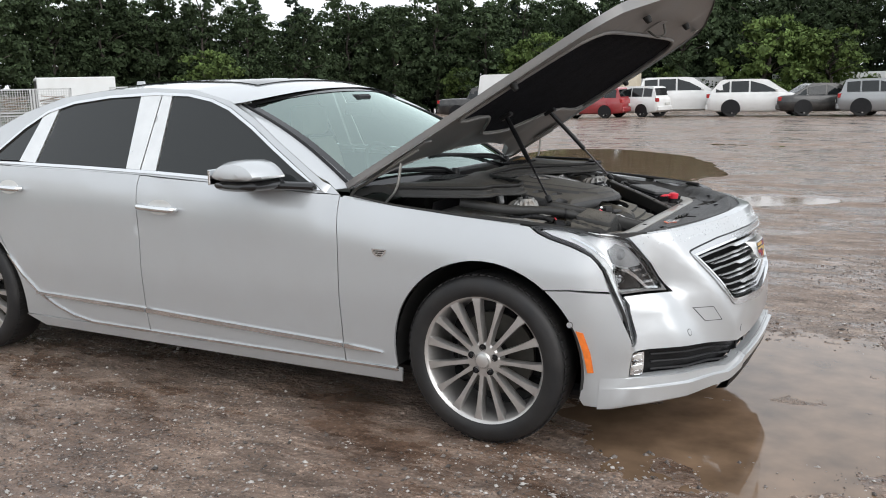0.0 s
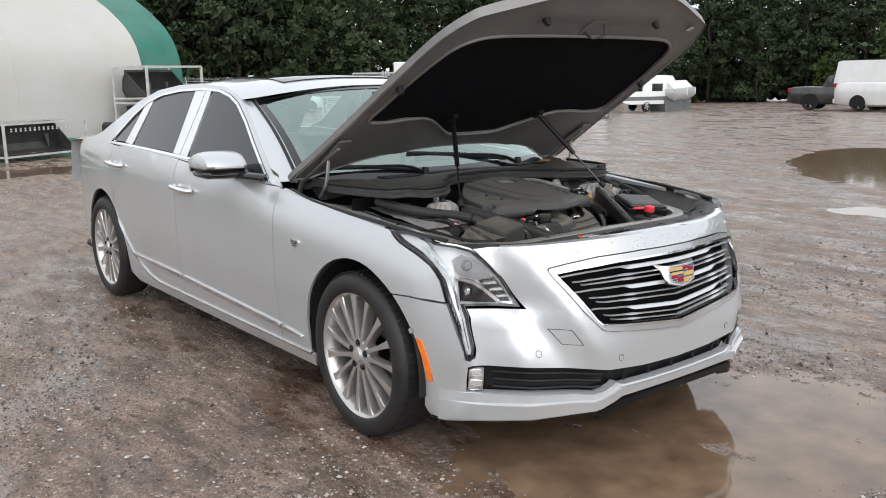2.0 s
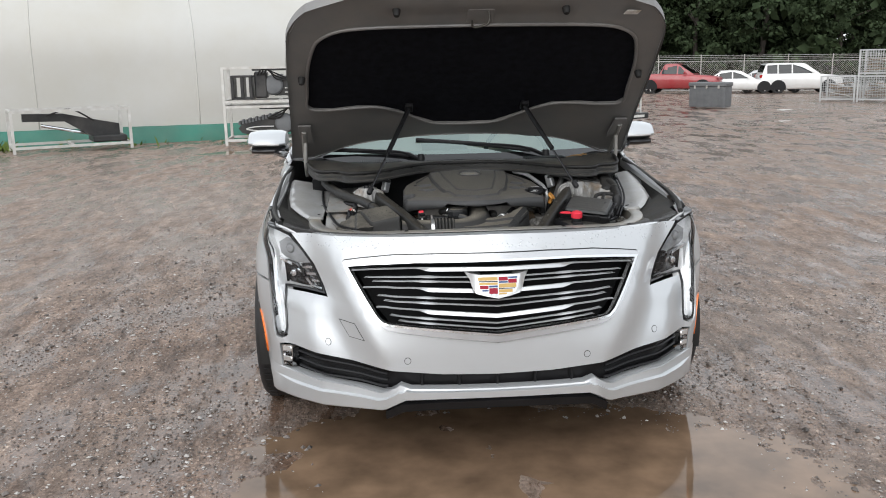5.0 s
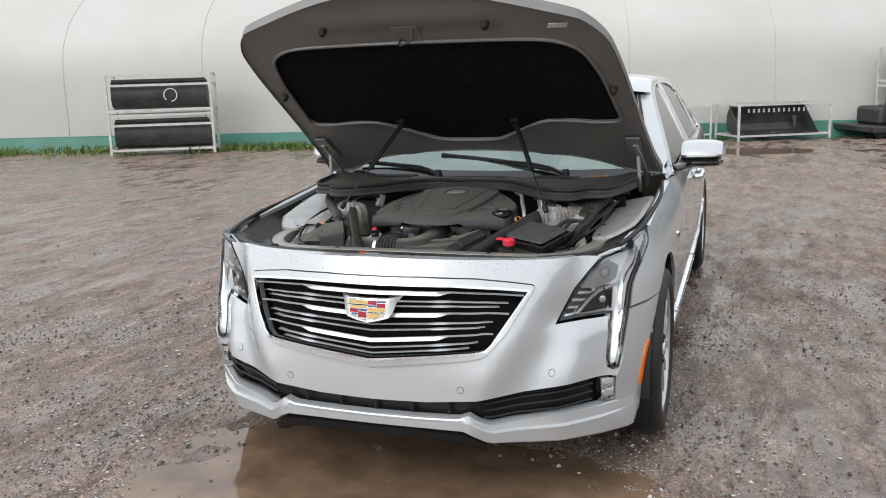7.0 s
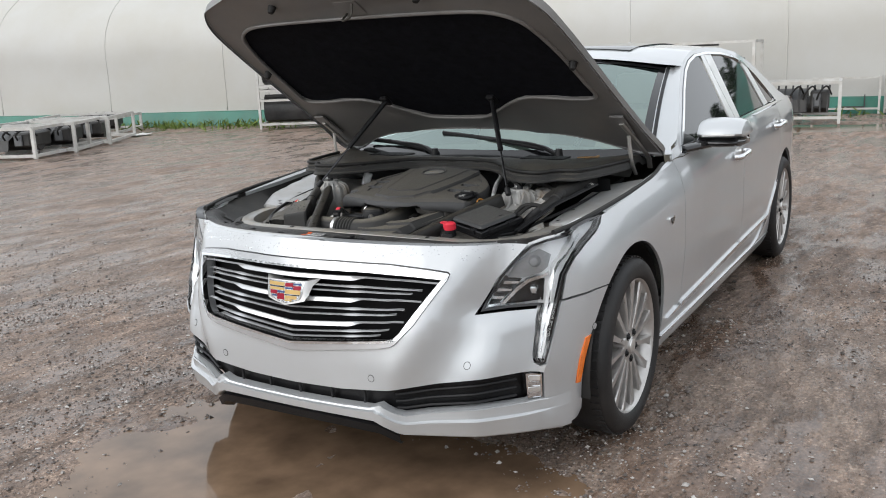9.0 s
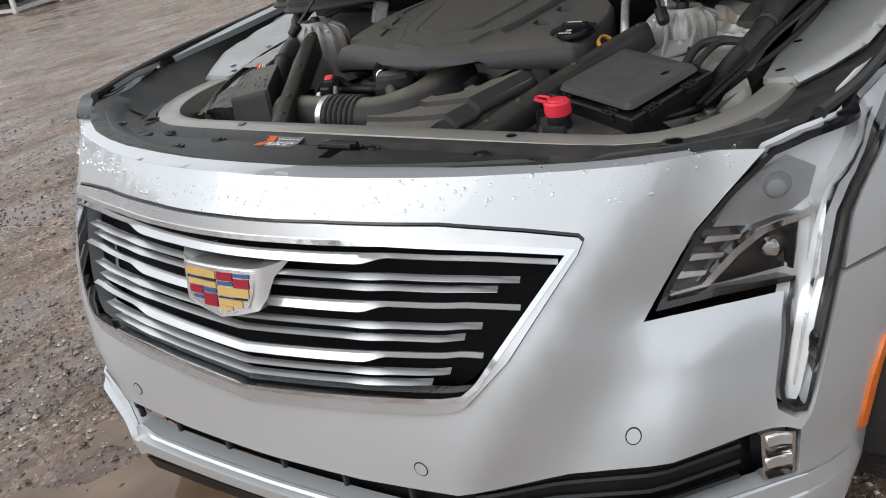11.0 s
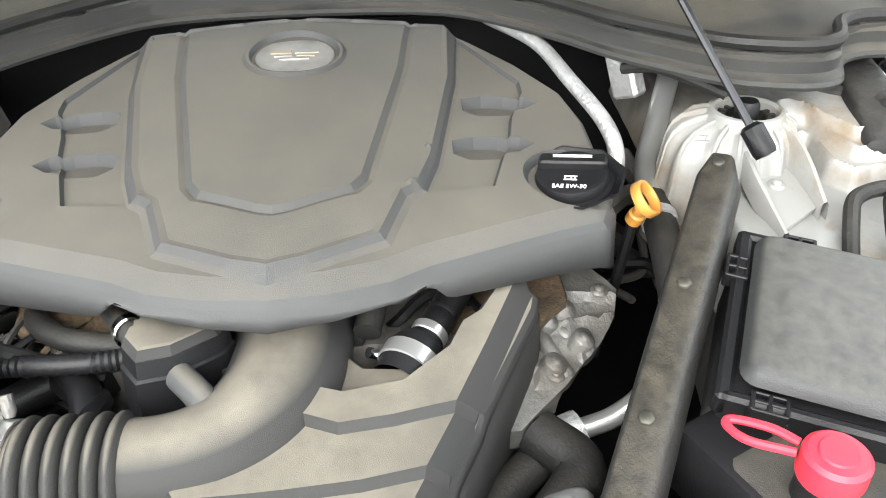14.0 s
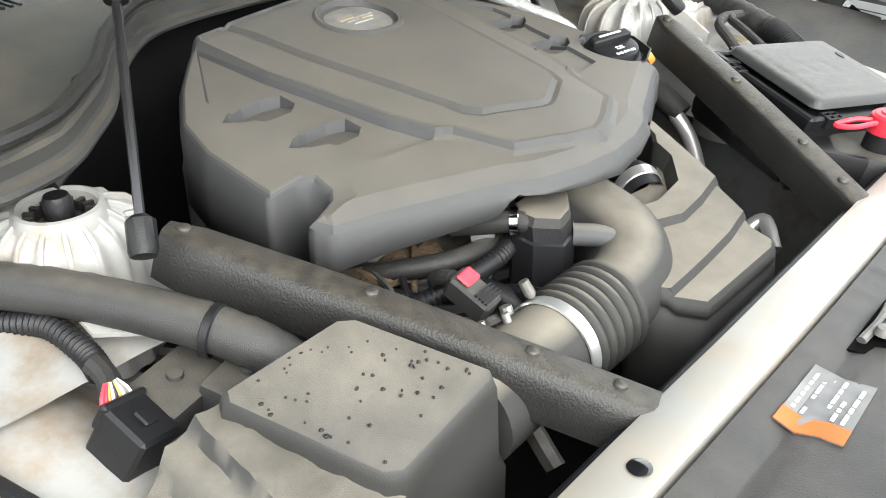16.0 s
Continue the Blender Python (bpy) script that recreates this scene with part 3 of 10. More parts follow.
HOOP = [(0.0, 0.0), (0.0, 1.75), (0.04, 2.05), (0.15, 2.35), (0.34, 2.64), (0.58, 2.90), (1.10, 3.27), (2.0, 3.78), (3.4, 4.42), (5.0, 4.98), (6.5, 5.30)]
HOOP_S = np.concatenate([[0], np.cumsum([math.hypot(b[0] - a[0], b[1] - a[1]) for a, b in zip(HOOP, HOOP[1:])])])


def tent_point(u, k, proud=0.0):
    """u metres along the building, k from 0 at the near foot over the ridge to 1 at the far foot: a low wall, a rounded eave, a shallow arched roof."""
    q = (1 - abs(2 * k - 1)) * HOOP_S[-1]
    across, z = float(np.interp(q, HOOP_S, [p[0] for p in HOOP])), float(np.interp(q, HOOP_S, [p[1] for p in HOOP]))
    across = across if k <= 0.5 else 2 * HALF - across
    a = math.pi * k
    bay = abs(((u / 3.1) % 1.0) - 0.5) * 2
    sag = 0.05 * (1 - bay ** 2) * math.sin(a) + 0.02 * noise.noise(Vector((u * 0.7, z * 1.2, 0.3))) + 0.014 * noise.noise(Vector((u * 0.35, z * 5.0, 2.0)))
    g = TENT_A + along * u
    lift = -0.05 * (1 - bay ** 2) * min(1.0, across / 2) if z > 2.6 else 0.0
    return g + inward * (across + sag - proud) + Vector((0, 0, yard(g.x, g.y) - 0.05 + z + lift))


CANVAS = material("white_canvas", (0.49, 0.486, 0.462), 0.55, 0, 0.35, 0.05, 0.06, dust=(0.42, 0.39, 0.32), dust_amount=0.45, dust_scale=0.5, bump=0.25, bump_scale=5)
GREEN = material("green_canvas", (0.018, 0.150, 0.108), 0.42, 0, 1.2, 0.22, 0.08, dust=(0.20, 0.20, 0.16), dust_amount=0.2, dust_scale=1.5, bump=0.3, bump_scale=7)


def tent_skin(u0, u1, k0, k1, nu, nk, proud=0.0):
    return loft([[tent_point(u0 + (u1 - u0) * i / nu, k0 + (k1 - k0) * j / nk, proud) for j in range(nk + 1)] for i in range(nu + 1)])


tent = thing("fabric_shelter", label="long white fabric storage shelter with green end band and skirt", category="building")
part("cover", tent_skin(1.1, LENGTH - 1.1, 0.0, 1.0, 150, 96), CANVAS, tent, "white fabric cover with seams and folds")
part("end_band", tent_skin(0, 1.1, 0.0, 1.0, 6, 96, 0.01), GREEN, tent, "green fabric end band")
part("end_band", tent_skin(LENGTH - 1.1, LENGTH, 0.0, 1.0, 6, 96, 0.01), GREEN, tent, "green fabric end band")
skirt_rows = [[tent_point(0.9 + (LENGTH - 1.8) * i / 220, 0.0, 0.0) + Vector((0, 0, h)) - inward * (0.02 + bulge + 0.02 * noise.noise(Vector((i * 0.35, h * 6, 0)))) for h, bulge in ((-0.05, 0.10), (0.03, 0.16), (0.14, 0.13), (0.27, 0.07), (0.36, 0.03), (0.39, -0.06))] for i in range(221)]
part("skirt", loft(skirt_rows), GREEN, tent, "wrinkled green fabric skirt along the ground")
for e, u in ((0, 0.3), (1, LENGTH - 0.3)):
    bm = bmesh.new()
    bm.faces.new([bm.verts.new(tent_point(u, j / 60)) for j in range(61)])
    bmesh.ops.triangulate(bm, faces=bm.faces)
    part("end_wall", bm, CANVAS, tent)
bm = bmesh.new()
for j in range(1, 12):
    u = 1.1 + j * 3.1
    add_tube(bm, [tent_point(u, k / 96, -0.004) for k in range(2, 49)], 0.016, 6)
part("seam", bm, CANVAS, tent)


# ---- the silver saloon ----
car = thing("silver_sedan", label="silver luxury four-door sedan standing on wet gravel with its hood raised", category="car")
PLAN = spline([(0.862, 0.0), (0.848, 0.15), (0.814, 0.30), (0.768, 0.42), (0.690, 0.585), (0.612, 0.70), (0.537, 0.79), (0.462, 0.858), (0.380, 0.900), (0.25, 0.922), (0.1, 0.930),
               (-0.2, 0.934), (-0.8, 0.938), (-1.8, 0.940), (-2.6, 0.938), (-3.1, 0.930), (-3.6, 0.896), (-3.95, 0.818), (-4.12, 0.710), (-4.25, 0.48), (-4.31, 0.0)], 12)
PX, PY = np.array([p.x for p in PLAN]), np.array([p.y for p in PLAN])
PS = np.concatenate([[0], np.cumsum(np.hypot(np.diff(PX), np.diff(PY)))])
TX, TY = np.gradient(PX, PS), np.gradient(PY, PS)
ROUND = int(np.argmax(PY))


def sx(x):
    return float(np.interp(-x, -PX, PS))


def sy(y):
    return math.copysign(float(np.interp(abs(y), PY[:ROUND], PS[:ROUND])), y)


def shoulder(x):
    return smooth_between(x, [-4.3, -3.4, -2.9, -1.8, -0.7, -0.37, -0.12, 0.15, 0.35, 0.55], [1.03, 1.075, 1.075, 1.045, 0.982, 0.944, 0.922, 0.902, 0.880, 0.86])


def inset(x, z):
    """How far the skin lies inside the plan's outline."""
    t = shoulder(x) - z
    d = 0.055 * min(1.0, max(0.0, (0.42 - z) / 0.22)) ** 2
    cut = step_between(0.20, 0.36, z) * (1 - step_between(0.37, 0.60, z))
    d += 0.016 * cut
    if x < -0.75 and t < 0.02:
        d += 0.042 + (0.02 - t) * 0.52
    elif t < 0.20:
        d += (0.050 if x < -0.75 else 0.070) * (1 - t / 0.20) ** 2 * (0.84 if x < -0.75 else 1)
    nose = smooth_between(z, [0.18, 0.26, 0.42, 0.55, 0.70, 0.80, 0.84, 0.88], [0.02, 0.0, 0.0, 0.0, 0.012, 0.026, 0.036, 0.075])
    k = step_between(0.36, 0.58, x)
    return d * (1 - k) + nose * k


# the nose: folds run down it, each with its place across and its depth at these heights
FOLD_Z = [0.20, 0.36, 0.45, 0.56, 0.612, 0.64, 0.77, 0.83, 0.86, 0.875]
FOLDS = [([0.0] * 10, [0.855, 0.866, 0.868, 0.866, 0.862, 0.858, 0.846, 0.832, 0.815, 0.800]),
         ([0.25] * 10, [0.850, 0.860, 0.862, 0.856, 0.848, 0.843, 0.810, 0.790, 0.772, 0.756]),
         ([0.34, 0.37, 0.41, 0.475, 0.500, 0.515, 0.575, 0.600, 0.615, 0.620], [0.842, 0.855, 0.853, 0.820, 0.796, 0.778, 0.682, 0.636, 0.606, 0.588]),
         ([0.46, 0.50, 0.54, 0.590, 0.606, 0.618, 0.660, 0.680, 0.690, 0.695], [0.782, 0.782, 0.752, 0.694, 0.668, 0.628, 0.576, 0.552, 0.538, 0.530]),
         ([0.62, 0.64, 0.66, 0.680, 0.690, 0.695, 0.715, 0.729, 0.735, 0.738], [0.700, 0.722, 0.708, 0.654, 0.628, 0.568, 0.548, 0.532, 0.520, 0.512]),
         ([0.776] * 10, [0.556, 0.570, 0.562, 0.536, 0.524, 0.492, 0.506, 0.503, 0.500, 0.494]),
         ([0.823] * 10, [0.500, 0.530, 0.561, 0.542, 0.530, 0.522, 0.482, 0.465, 0.455, 0.450]),
         ([0.905] * 10, [0.365] * 10)]


def nose_depth(y, z):
    """How far forward the nose lies at that place across and that height."""
    q = min(0.875, max(0.20, z))
    ys = [smooth_between(q, FOLD_Z, f[0]) for f in FOLDS]
    xs = [smooth_between(q, FOLD_Z, f[1]) for f in FOLDS]
    if y < ys[2]:  # the middle is one smooth bow
        a, b = ys[1] ** 2, ys[2] ** 2
        u, v = (xs[1] - xs[0]) / a, (xs[2] - xs[0]) / b
        c = (v - u) / (b - a)
        x = xs[0] + (u - c * a) * y * y + c * y ** 4
    else:
        x = 0.90 * float(np.interp(y, ys, xs)) + 0.10 * smooth_between(y, ys, xs)
    return x


def skin(s, z, proud=0.0):
    a = abs(s)
    x, y = float(np.interp(a, PS, PX)), float(np.interp(a, PS, PY))
    tx, ty = float(np.interp(a, PS, TX)), float(np.interp(a, PS, TY))
    q = math.hypot(tx, ty)
    nx, ny = ty / q, -tx / q
    if a < 0.25:
        ny *= a / 0.25
        nx = math.sqrt(max(0.0, 1 - ny * ny))
    d = inset(x, z)
    px, py = x - nx * d, y - ny * d
    if x > 0.34:
        k = 1 - step_between(0.835, 0.905, y)
        px, py = px + (nose_depth(y, z) - px) * k, py + (y - py) * k
    px, py = px + nx * proud, py + ny * proud
    return Vector((px, math.copysign(py, s) if s else 0.0, z))


def outwards(c):
    return (0.6 if c.x > 0.45 else (-0.6 if c.x < -3.9 else 0.0), math.copysign(1.0, c.y) if abs(c.y) > 0.3 else 0.0, 0.1)


def side(points, sgn):
    return [(sgn * sx(x), z) for x, z in points]


def nosep(points):
    """Points given as (y, z) over the front."""
    return [(sy(y), z) for y, z in points]


def arc(cx, cz, r, a0, a1, n=22):
    return [(cx + r * math.cos(radians(a0 + (a1 - a0) * k / n)), cz + r * math.sin(radians(a0 + (a1 - a0) * k / n))) for k in range(n + 1)]


def on_skin(proud):
    return lambda s, z: skin(s, z, proud)


# headlamp outline: inner tip, lower edge, the leg down and up, the outer edge, and back along the hood opening
LAMP_INNER = [(0.665, 0.660), (0.655, 0.632)]
LAMP_LEG = [(0.745, 0.637), (0.850, 0.634), (0.853, 0.570), (0.850, 0.485), (0.857, 0.460), (0.880, 0.452), (0.905, 0.459), (0.912, 0.478), (0.925, 0.555), (0.940, 0.650)]
LAMP_OUTER = [(0.952, 0.735), (0.970, 0.764), (1.000, 0.788), (1.090, 0.822), (1.180, 0.848), (1.225, 0.866), (1.262, 0.888)]
LAMP_TOP = [(1.16, 0.8885), (1.04, 0.876), (0.94, 0.866), (0.875, 0.857), (0.820, 0.842), (0.760, 0.793), (0.710, 0.740)]
LAMP_LINE = LAMP_INNER + LAMP_LEG + LAMP_OUTER + LAMP_TOP
GREENHOUSE_TOP = [(-0.70, 0.992), (-0.85, 1.078), (-1.0, 1.158), (-1.2, 1.262), (-1.38, 1.340), (-1.6, 1.392), (-1.9, 1.408), (-2.2, 1.400), (-2.5, 1.368), (-2.75, 1.300), (-3.0, 1.205), (-3.25, 1.115), (-3.42, 1.075)]
DLO = [(-0.755, 0.992), (-1.2, 1.014), (-1.7, 1.036), (-2.2, 1.050), (-2.6, 1.058), (-2.965, 1.066), (-2.88, 1.130), (-2.72, 1.236), (-2.58, 1.306), (-2.40, 1.350), (-2.15, 1.376), (-1.85, 1.386), (-1.63, 1.377), (-1.48, 1.350), (-1.36, 1.310), (-1.2, 1.236), (-1.05, 1.158), (-0.9, 1.076)]


lifted = lambda line: [(x, z + 0.024 * step_between(1.10, 1.33, z)) for x, z in line]
GREENHOUSE_TOP, DLO = lifted(GREENHOUSE_TOP), lifted(DLO)


def shrink(poly, d):
    """A closed outline moved inwards by d."""
    area = sum(a[0] * b[1] - b[0] * a[1] for a, b in zip(poly, poly[1:] + poly[:1]))
    out = []
    for i, p in enumerate(poly):
        a, b = poly[i - 1], poly[(i + 1) % len(poly)]
        n1 = Vector((p[1] - a[1], a[0] - p[0])).normalized()
        n2 = Vector((b[1] - p[1], p[0] - b[0])).normalized()
        m = (n1 + n2)
        m = m / max(0.35, m.length_squared / 2) if m.length > 1e-6 else n1
        k = -d if area > 0 else d
        out.append((p[0] + m.x * k, p[1] + m.y * k))
    return out


for sgn in (-1, 1):
    fender = [(0.02, 0.900), (-0.117, 0.911), (-0.37, 0.934), (-0.668, 0.966), (-0.648, 0.80), (-0.652, 0.51), (-0.652, 0.272), (-0.402, 0.272)] + arc(0, 0.352, 0.402, 190, 50.5) + [(0.35, 0.668), (0.43, 0.664)]
    wing = part("fender", sheet(side(fender, sgn) + [(sgn * (q + 0.007), z - 0.002) for q, z in [(0.942, 0.660)] + LAMP_OUTER], on_skin(0), 0.035, out=outwards), PAINT, car)
    door_f = [(-0.672, 0.972), (-1.2, 0.998), (-1.797, 1.026), (-1.790, 0.727), (-1.804, 0.38), (-1.800, 0.272), (-0.657, 0.272), (-0.657, 0.51), (-0.652, 0.80)]
    door1 = part("front_door", sheet(side(door_f, sgn), on_skin(0), 0.045, out=outwards), PAINT, car)
    door_r = [(-1.802, 1.028), (-2.2, 1.040), (-2.6, 1.048), (-2.890, 1.054), (-2.876, 0.81), (-2.835, 0.69), (-2.775, 0.588), (-2.690, 0.488), (-2.585, 0.402), (-2.470, 0.340), (-2.34, 0.296), (-2.20, 0.274), (-1.805, 0.272), (-1.809, 0.38), (-1.795, 0.727)]
    door2 = part("rear_door", sheet(side(door_r, sgn), on_skin(0), 0.045, out=outwards), PAINT, car)
    quarter = [(-2.896, 1.056), (-3.2, 1.062), (-3.45, 1.070), (-3.8, 1.052), (-4.1, 1.035), (-4.22, 1.02), (-4.25, 0.8), (-4.24, 0.55), (-3.62, 0.50)] + arc(-3.109, 0.352, 0.400, 158, -10) + [(-2.716, 0.264), (-2.22, 0.266), (-2.345, 0.288), (-2.475, 0.332), (-2.590, 0.394), (-2.696, 0.481), (-2.782, 0.582), (-2.842, 0.687), (-2.882, 0.81)]
    part("quarter_panel", sheet(side(quarter, sgn), on_skin(0), 0.045, out=outwards), PAINT, car)
    rocker = [(-0.375, 0.268), (-0.385, 0.207), (-2.60, 0.207), (-2.725, 0.260)]
    part("rocker_panel", sheet(side(rocker, sgn), on_skin(0.004), 0.05, out=outwards), PAINT, car)
    rail = [(-0.672, 0.975)] + GREENHOUSE_TOP + [(-3.42, 1.066), (-2.896, 1.058), (-1.8, 1.030), (-1.2, 1.001)]
    part("roof_pillar", sheet(side(rail, sgn), on_skin(0), 0.035, [side(DLO, sgn)], out=outwards), PAINT, car)
    ring = side(DLO, sgn)
    part("window_trim", sheet(ring, on_skin(0.006), 0.03, [shrink(ring, 0.013)], thick=0.012, out=outwards), CHROME, car, "bright chrome window surround")
    glass = [(-0.80, 1.008), (-1.2, 1.028), (-1.700, 1.049), (-1.735, 1.366), (-1.63, 1.362), (-1.48, 1.336), (-1.36, 1.296), (-1.2, 1.222), (-1.05, 1.144), (-0.9, 1.062)]
    part("front_window", sheet(side(lifted(glass), sgn), on_skin(-0.004), 0.04, thick=0.005, out=outwards), TINT, car, "dark tinted side glass")
    glass = [(-1.905, 1.056), (-2.2, 1.064), (-2.545, 1.070), (-2.495, 1.318), (-2.40, 1.336), (-2.15, 1.362), (-1.95, 1.370)]
    part("rear_window", sheet(side(lifted(glass), sgn), on_skin(-0.004), 0.04, thick=0.005, out=outwards), TINT, car, "dark tinted side glass")
    glass = [(-2.685, 1.078), (-2.935, 1.080), (-2.86, 1.130), (-2.71, 1.226), (-2.615, 1.272)]
    part("quarter_window", sheet(side(lifted(glass), sgn), on_skin(-0.004), 0.04, thick=0.005, out=outwards), TINT, car, "dark tinted side glass")
    for poly in ([(-1.705, 1.049), (-1.800, 1.052), (-1.803, 1.372), (-1.740, 1.370)], [(-1.808, 1.052), (-1.900, 1.056), (-1.945, 1.372), (-1.809, 1.374)], [(-2.552, 1.070), (-2.680, 1.077), (-2.610, 1.276), (-2.575, 1.290), (-2.502, 1.316)]):
        part("pillar_cover", sheet(side(lifted(poly), sgn), on_skin(0.002), 0.04, thick=0.01, out=outwards), SATIN, car, "bright satin metal pillar cover")
    strip = [(-2.60, 0.398), (-1.812, 0.388), (-1.812, 0.366), (-2.60, 0.384)]
    part("door_trim", sheet(side(strip, sgn), on_skin(0.010), 0.04, thick=0.012, out=outwards), CHROME, door2, "bright lower door moulding")
    strip = [(-1.800, 0.388), (-0.660, 0.350), (-0.660, 0.330), (-1.800, 0.365)]
    part("door_trim", sheet(side(strip, sgn), on_skin(0.010), 0.04, thick=0.012, out=outwards), CHROME, door1, "bright lower door moulding")
    strip = [(-0.648, 0.349), (-0.470, 0.334), (-0.455, 0.329), (-0.648, 0.329)]
    part("fender_trim", sheet(side(strip, sgn), on_skin(0.010), 0.04, thick=0.012, out=outwards), CHROME, wing, "bright moulding")
    strip = [(-0.39, 0.269), (-2.20, 0.274), (-2.34, 0.296), (-2.470, 0.340), (-2.585, 0.402), (-2.690, 0.488), (-2.775, 0.588), (-2.782, 0.582), (-2.697, 0.480), (-2.591, 0.393), (-2.474, 0.330), (-2.342, 0.286), (-2.20, 0.263), (-0.39, 0.258)]
    part("rocker_trim", sheet(side(strip, sgn), on_skin(0.008), 0.05, thick=0.01, out=outwards), CHROME, car, "thin chrome strip along the sill")
    # liners that darken the wheel arches and close the seams
    for cx in (0.0, -3.109):
        bm = bmesh.new()
        add_lathe(bm, [(0.398, 0.0), (0.398, 0.30), (0.10, 0.31)], pose(cx, sgn * 0.905, 0.352, sgn * 90, 0, 0), 28, *((170, 370) if sgn < 0 else (-10, 190)))
        part("wheel_liner", bm, RUBBER, car)
    under = [(-0.45, 0.30), (-2.6, 0.30), (-2.9, 0.80), (-2.9, 1.03), (-1.8, 1.00), (-0.7, 0.955), (-0.3, 0.90), (-0.46, 0.75), (-0.5, 0.5)]
    part("inner_side", sheet(side(under, sgn), on_skin(-0.020), 0.08, thick=0, out=outwards), BLACK, car)
    # handles, badge, marker
    for parent, x0, z0 in ((door1, -1.645, 0.886), (door2, -2.725, 0.945)):
        c = skin(sgn * sx(x0), z0)
        bm = bmesh.new()
        pts = [c + Vector((dx, sgn * dy, dz)) for dx, dy, dz in ((-0.115, 0.004, 0.004), (-0.105, 0.034, 0.003), (-0.05, 0.042, 0.001), (0.02, 0.042, -0.002), (0.095, 0.034, -0.005), (0.110, 0.004, -0.006))]
        add_tube(bm, spline(pts, 5), 0.014, 10, flat=1.0)
        h = part("door_handle", bm, CHROME, parent, "chrome pull handle")
        part("handle_cup", sheet([(sgn * sx(x0 + 0.075 * math.cos(a)), z0 + 0.036 * math.sin(a)) for a in np.linspace(0, 2 * math.pi, 20)[:-1]], on_skin(0.0015), 0.03, thick=0.002, out=outwards), SATIN, h)
    badge = [(-0.445 + (x + 0.445) * 0.7, 0.756 + (z - 0.756) * 0.7) for x, z in ((-0.495, 0.778), (-0.395, 0.778), (-0.402, 0.755), (-0.425, 0.736), (-0.447, 0.730), (-0.468, 0.736), (-0.488, 0.755))]
    b = part("fender_badge", sheet(side(badge, sgn), on_skin(0.006), 0.02, thick=0.006, out=outwards), CHROME, wing, "small chrome shield badge")
    for k in range(3):
        bar = [(-0.445 + (q + 0.445) * 0.7, 0.756 + (z - 0.756) * 0.7) for q, z in [(-0.48 + 0.012 * k, 0.770 - 0.012 * k), (-0.41 - 0.012 * k, 0.770 - 0.012 * k), (-0.41 - 0.012 * k, 0.764 - 0.012 * k), (-0.48 + 0.012 * k, 0.764 - 0.012 * k)]]
        part("badge_inlay", sheet(side(bar, sgn), on_skin(0.009), 0.03, thick=0.003, out=outwards), GLOSS, b)
    marker = [(0.374, 0.512), (0.400, 0.505), (0.425, 0.43), (0.440, 0.352), (0.418, 0.350), (0.400, 0.43)]
    part("side_marker", sheet(side(marker, sgn), on_skin(0.005), 0.02, thick=0.008, out=outwards), AMBER, car, "orange side marker lamp")
    # mirror
    mirror = part("door_mirror", loft([[Vector((-1.048 + 0.140 * math.copysign(abs(math.cos(a)) ** 0.7, math.cos(a)) * (1 - 0.22 * max(0, math.sin(a))) * w, sgn * (0.900 + 0.215 * q), 1.058 + (0.064 if math.sin(a) > 0 else 0.026) * math.sin(a) * w + 0.004 * q)) for a in np.linspace(0, 2 * math.pi, 28)[:-1]] for q, w in ((0.0, 0.25), (0.03, 0.82), (0.15, 0.98), (0.45, 1.0), (0.75, 0.95), (0.93, 0.78), (1.0, 0.35))], closed=True, caps=True), PAINT, car, "silver door mirror housing")
    part("mirror_base", loft([[Vector((-1.046 + 0.136 * math.copysign(abs(math.cos(a)) ** 0.7, math.cos(a)) * w, sgn * (0.895 + 0.21 * q), 1.020 + 0.026 * math.sin(a) * w)) for a in np.linspace(0, 2 * math.pi, 22)[:-1]] for q, w in ((0.0, 0.4), (0.05, 0.95), (0.5, 1.04), (0.9, 0.85), (1.0, 0.4))], closed=True, caps=True), GLOSS, mirror, "glossy black lower shell")
    part("mirror_arm", tube([(-0.96, sgn * 0.96, 1.014), (-0.87, sgn * 0.92, 1.010), (-0.80, sgn * 0.880, 1.004)], [0.024] * 13, 10, 6, 0.8), GLOSS, mirror)
    part("mirror_glass", box(-1.196, -1.184, *sorted((sgn * 0.930, sgn * 1.085)), 1.02, 1.085, 0.003), CHROME, mirror)
    part("turn_signal", sheet([(0.02, 0.0), (0.16, 0.004), (0.16, 0.012), (0.02, 0.008)], lambda u, v: Vector((-0.905 - 0.25 * u * u, sgn * (0.915 + u), 1.050 + v)), 0.03, thick=0.003, out=(1, 0, 0)), SATIN, mirror)

# front bumper, one skin from arch to arch
half = [(0.0, 0.871), (0.13, 0.868), (0.26, 0.863), (0.40, 0.856), (0.52, 0.851), (0.60, 0.850), (0.68, 0.849), (0.742, 0.845)]
lamp_gap = [(q - 0.009, z - 0.004) for q, z in LAMP_TOP[-2:] + LAMP_INNER[:1]] + [(0.641, 0.625), (0.745, 0.6295), (0.842, 0.6270), (0.8455, 0.570), (0.8425, 0.485), (0.849, 0.455), (0.880, 0.4445), (0.911, 0.453), (0.919, 0.478), (0.932, 0.555), (0.947, 0.650)]
tail = [(0.40, 0.658), (0.35, 0.662), (0.262, 0.658)] + arc(0, 0.352, 0.402, 49, -16) + [(0.405, 0.214)]
low = [(0.86, 0.214), (0.72, 0.222), (0.56, 0.232), (0.45, 0.238), (0.405, 0.246), (0.33, 0.290), (0.0, 0.292)]
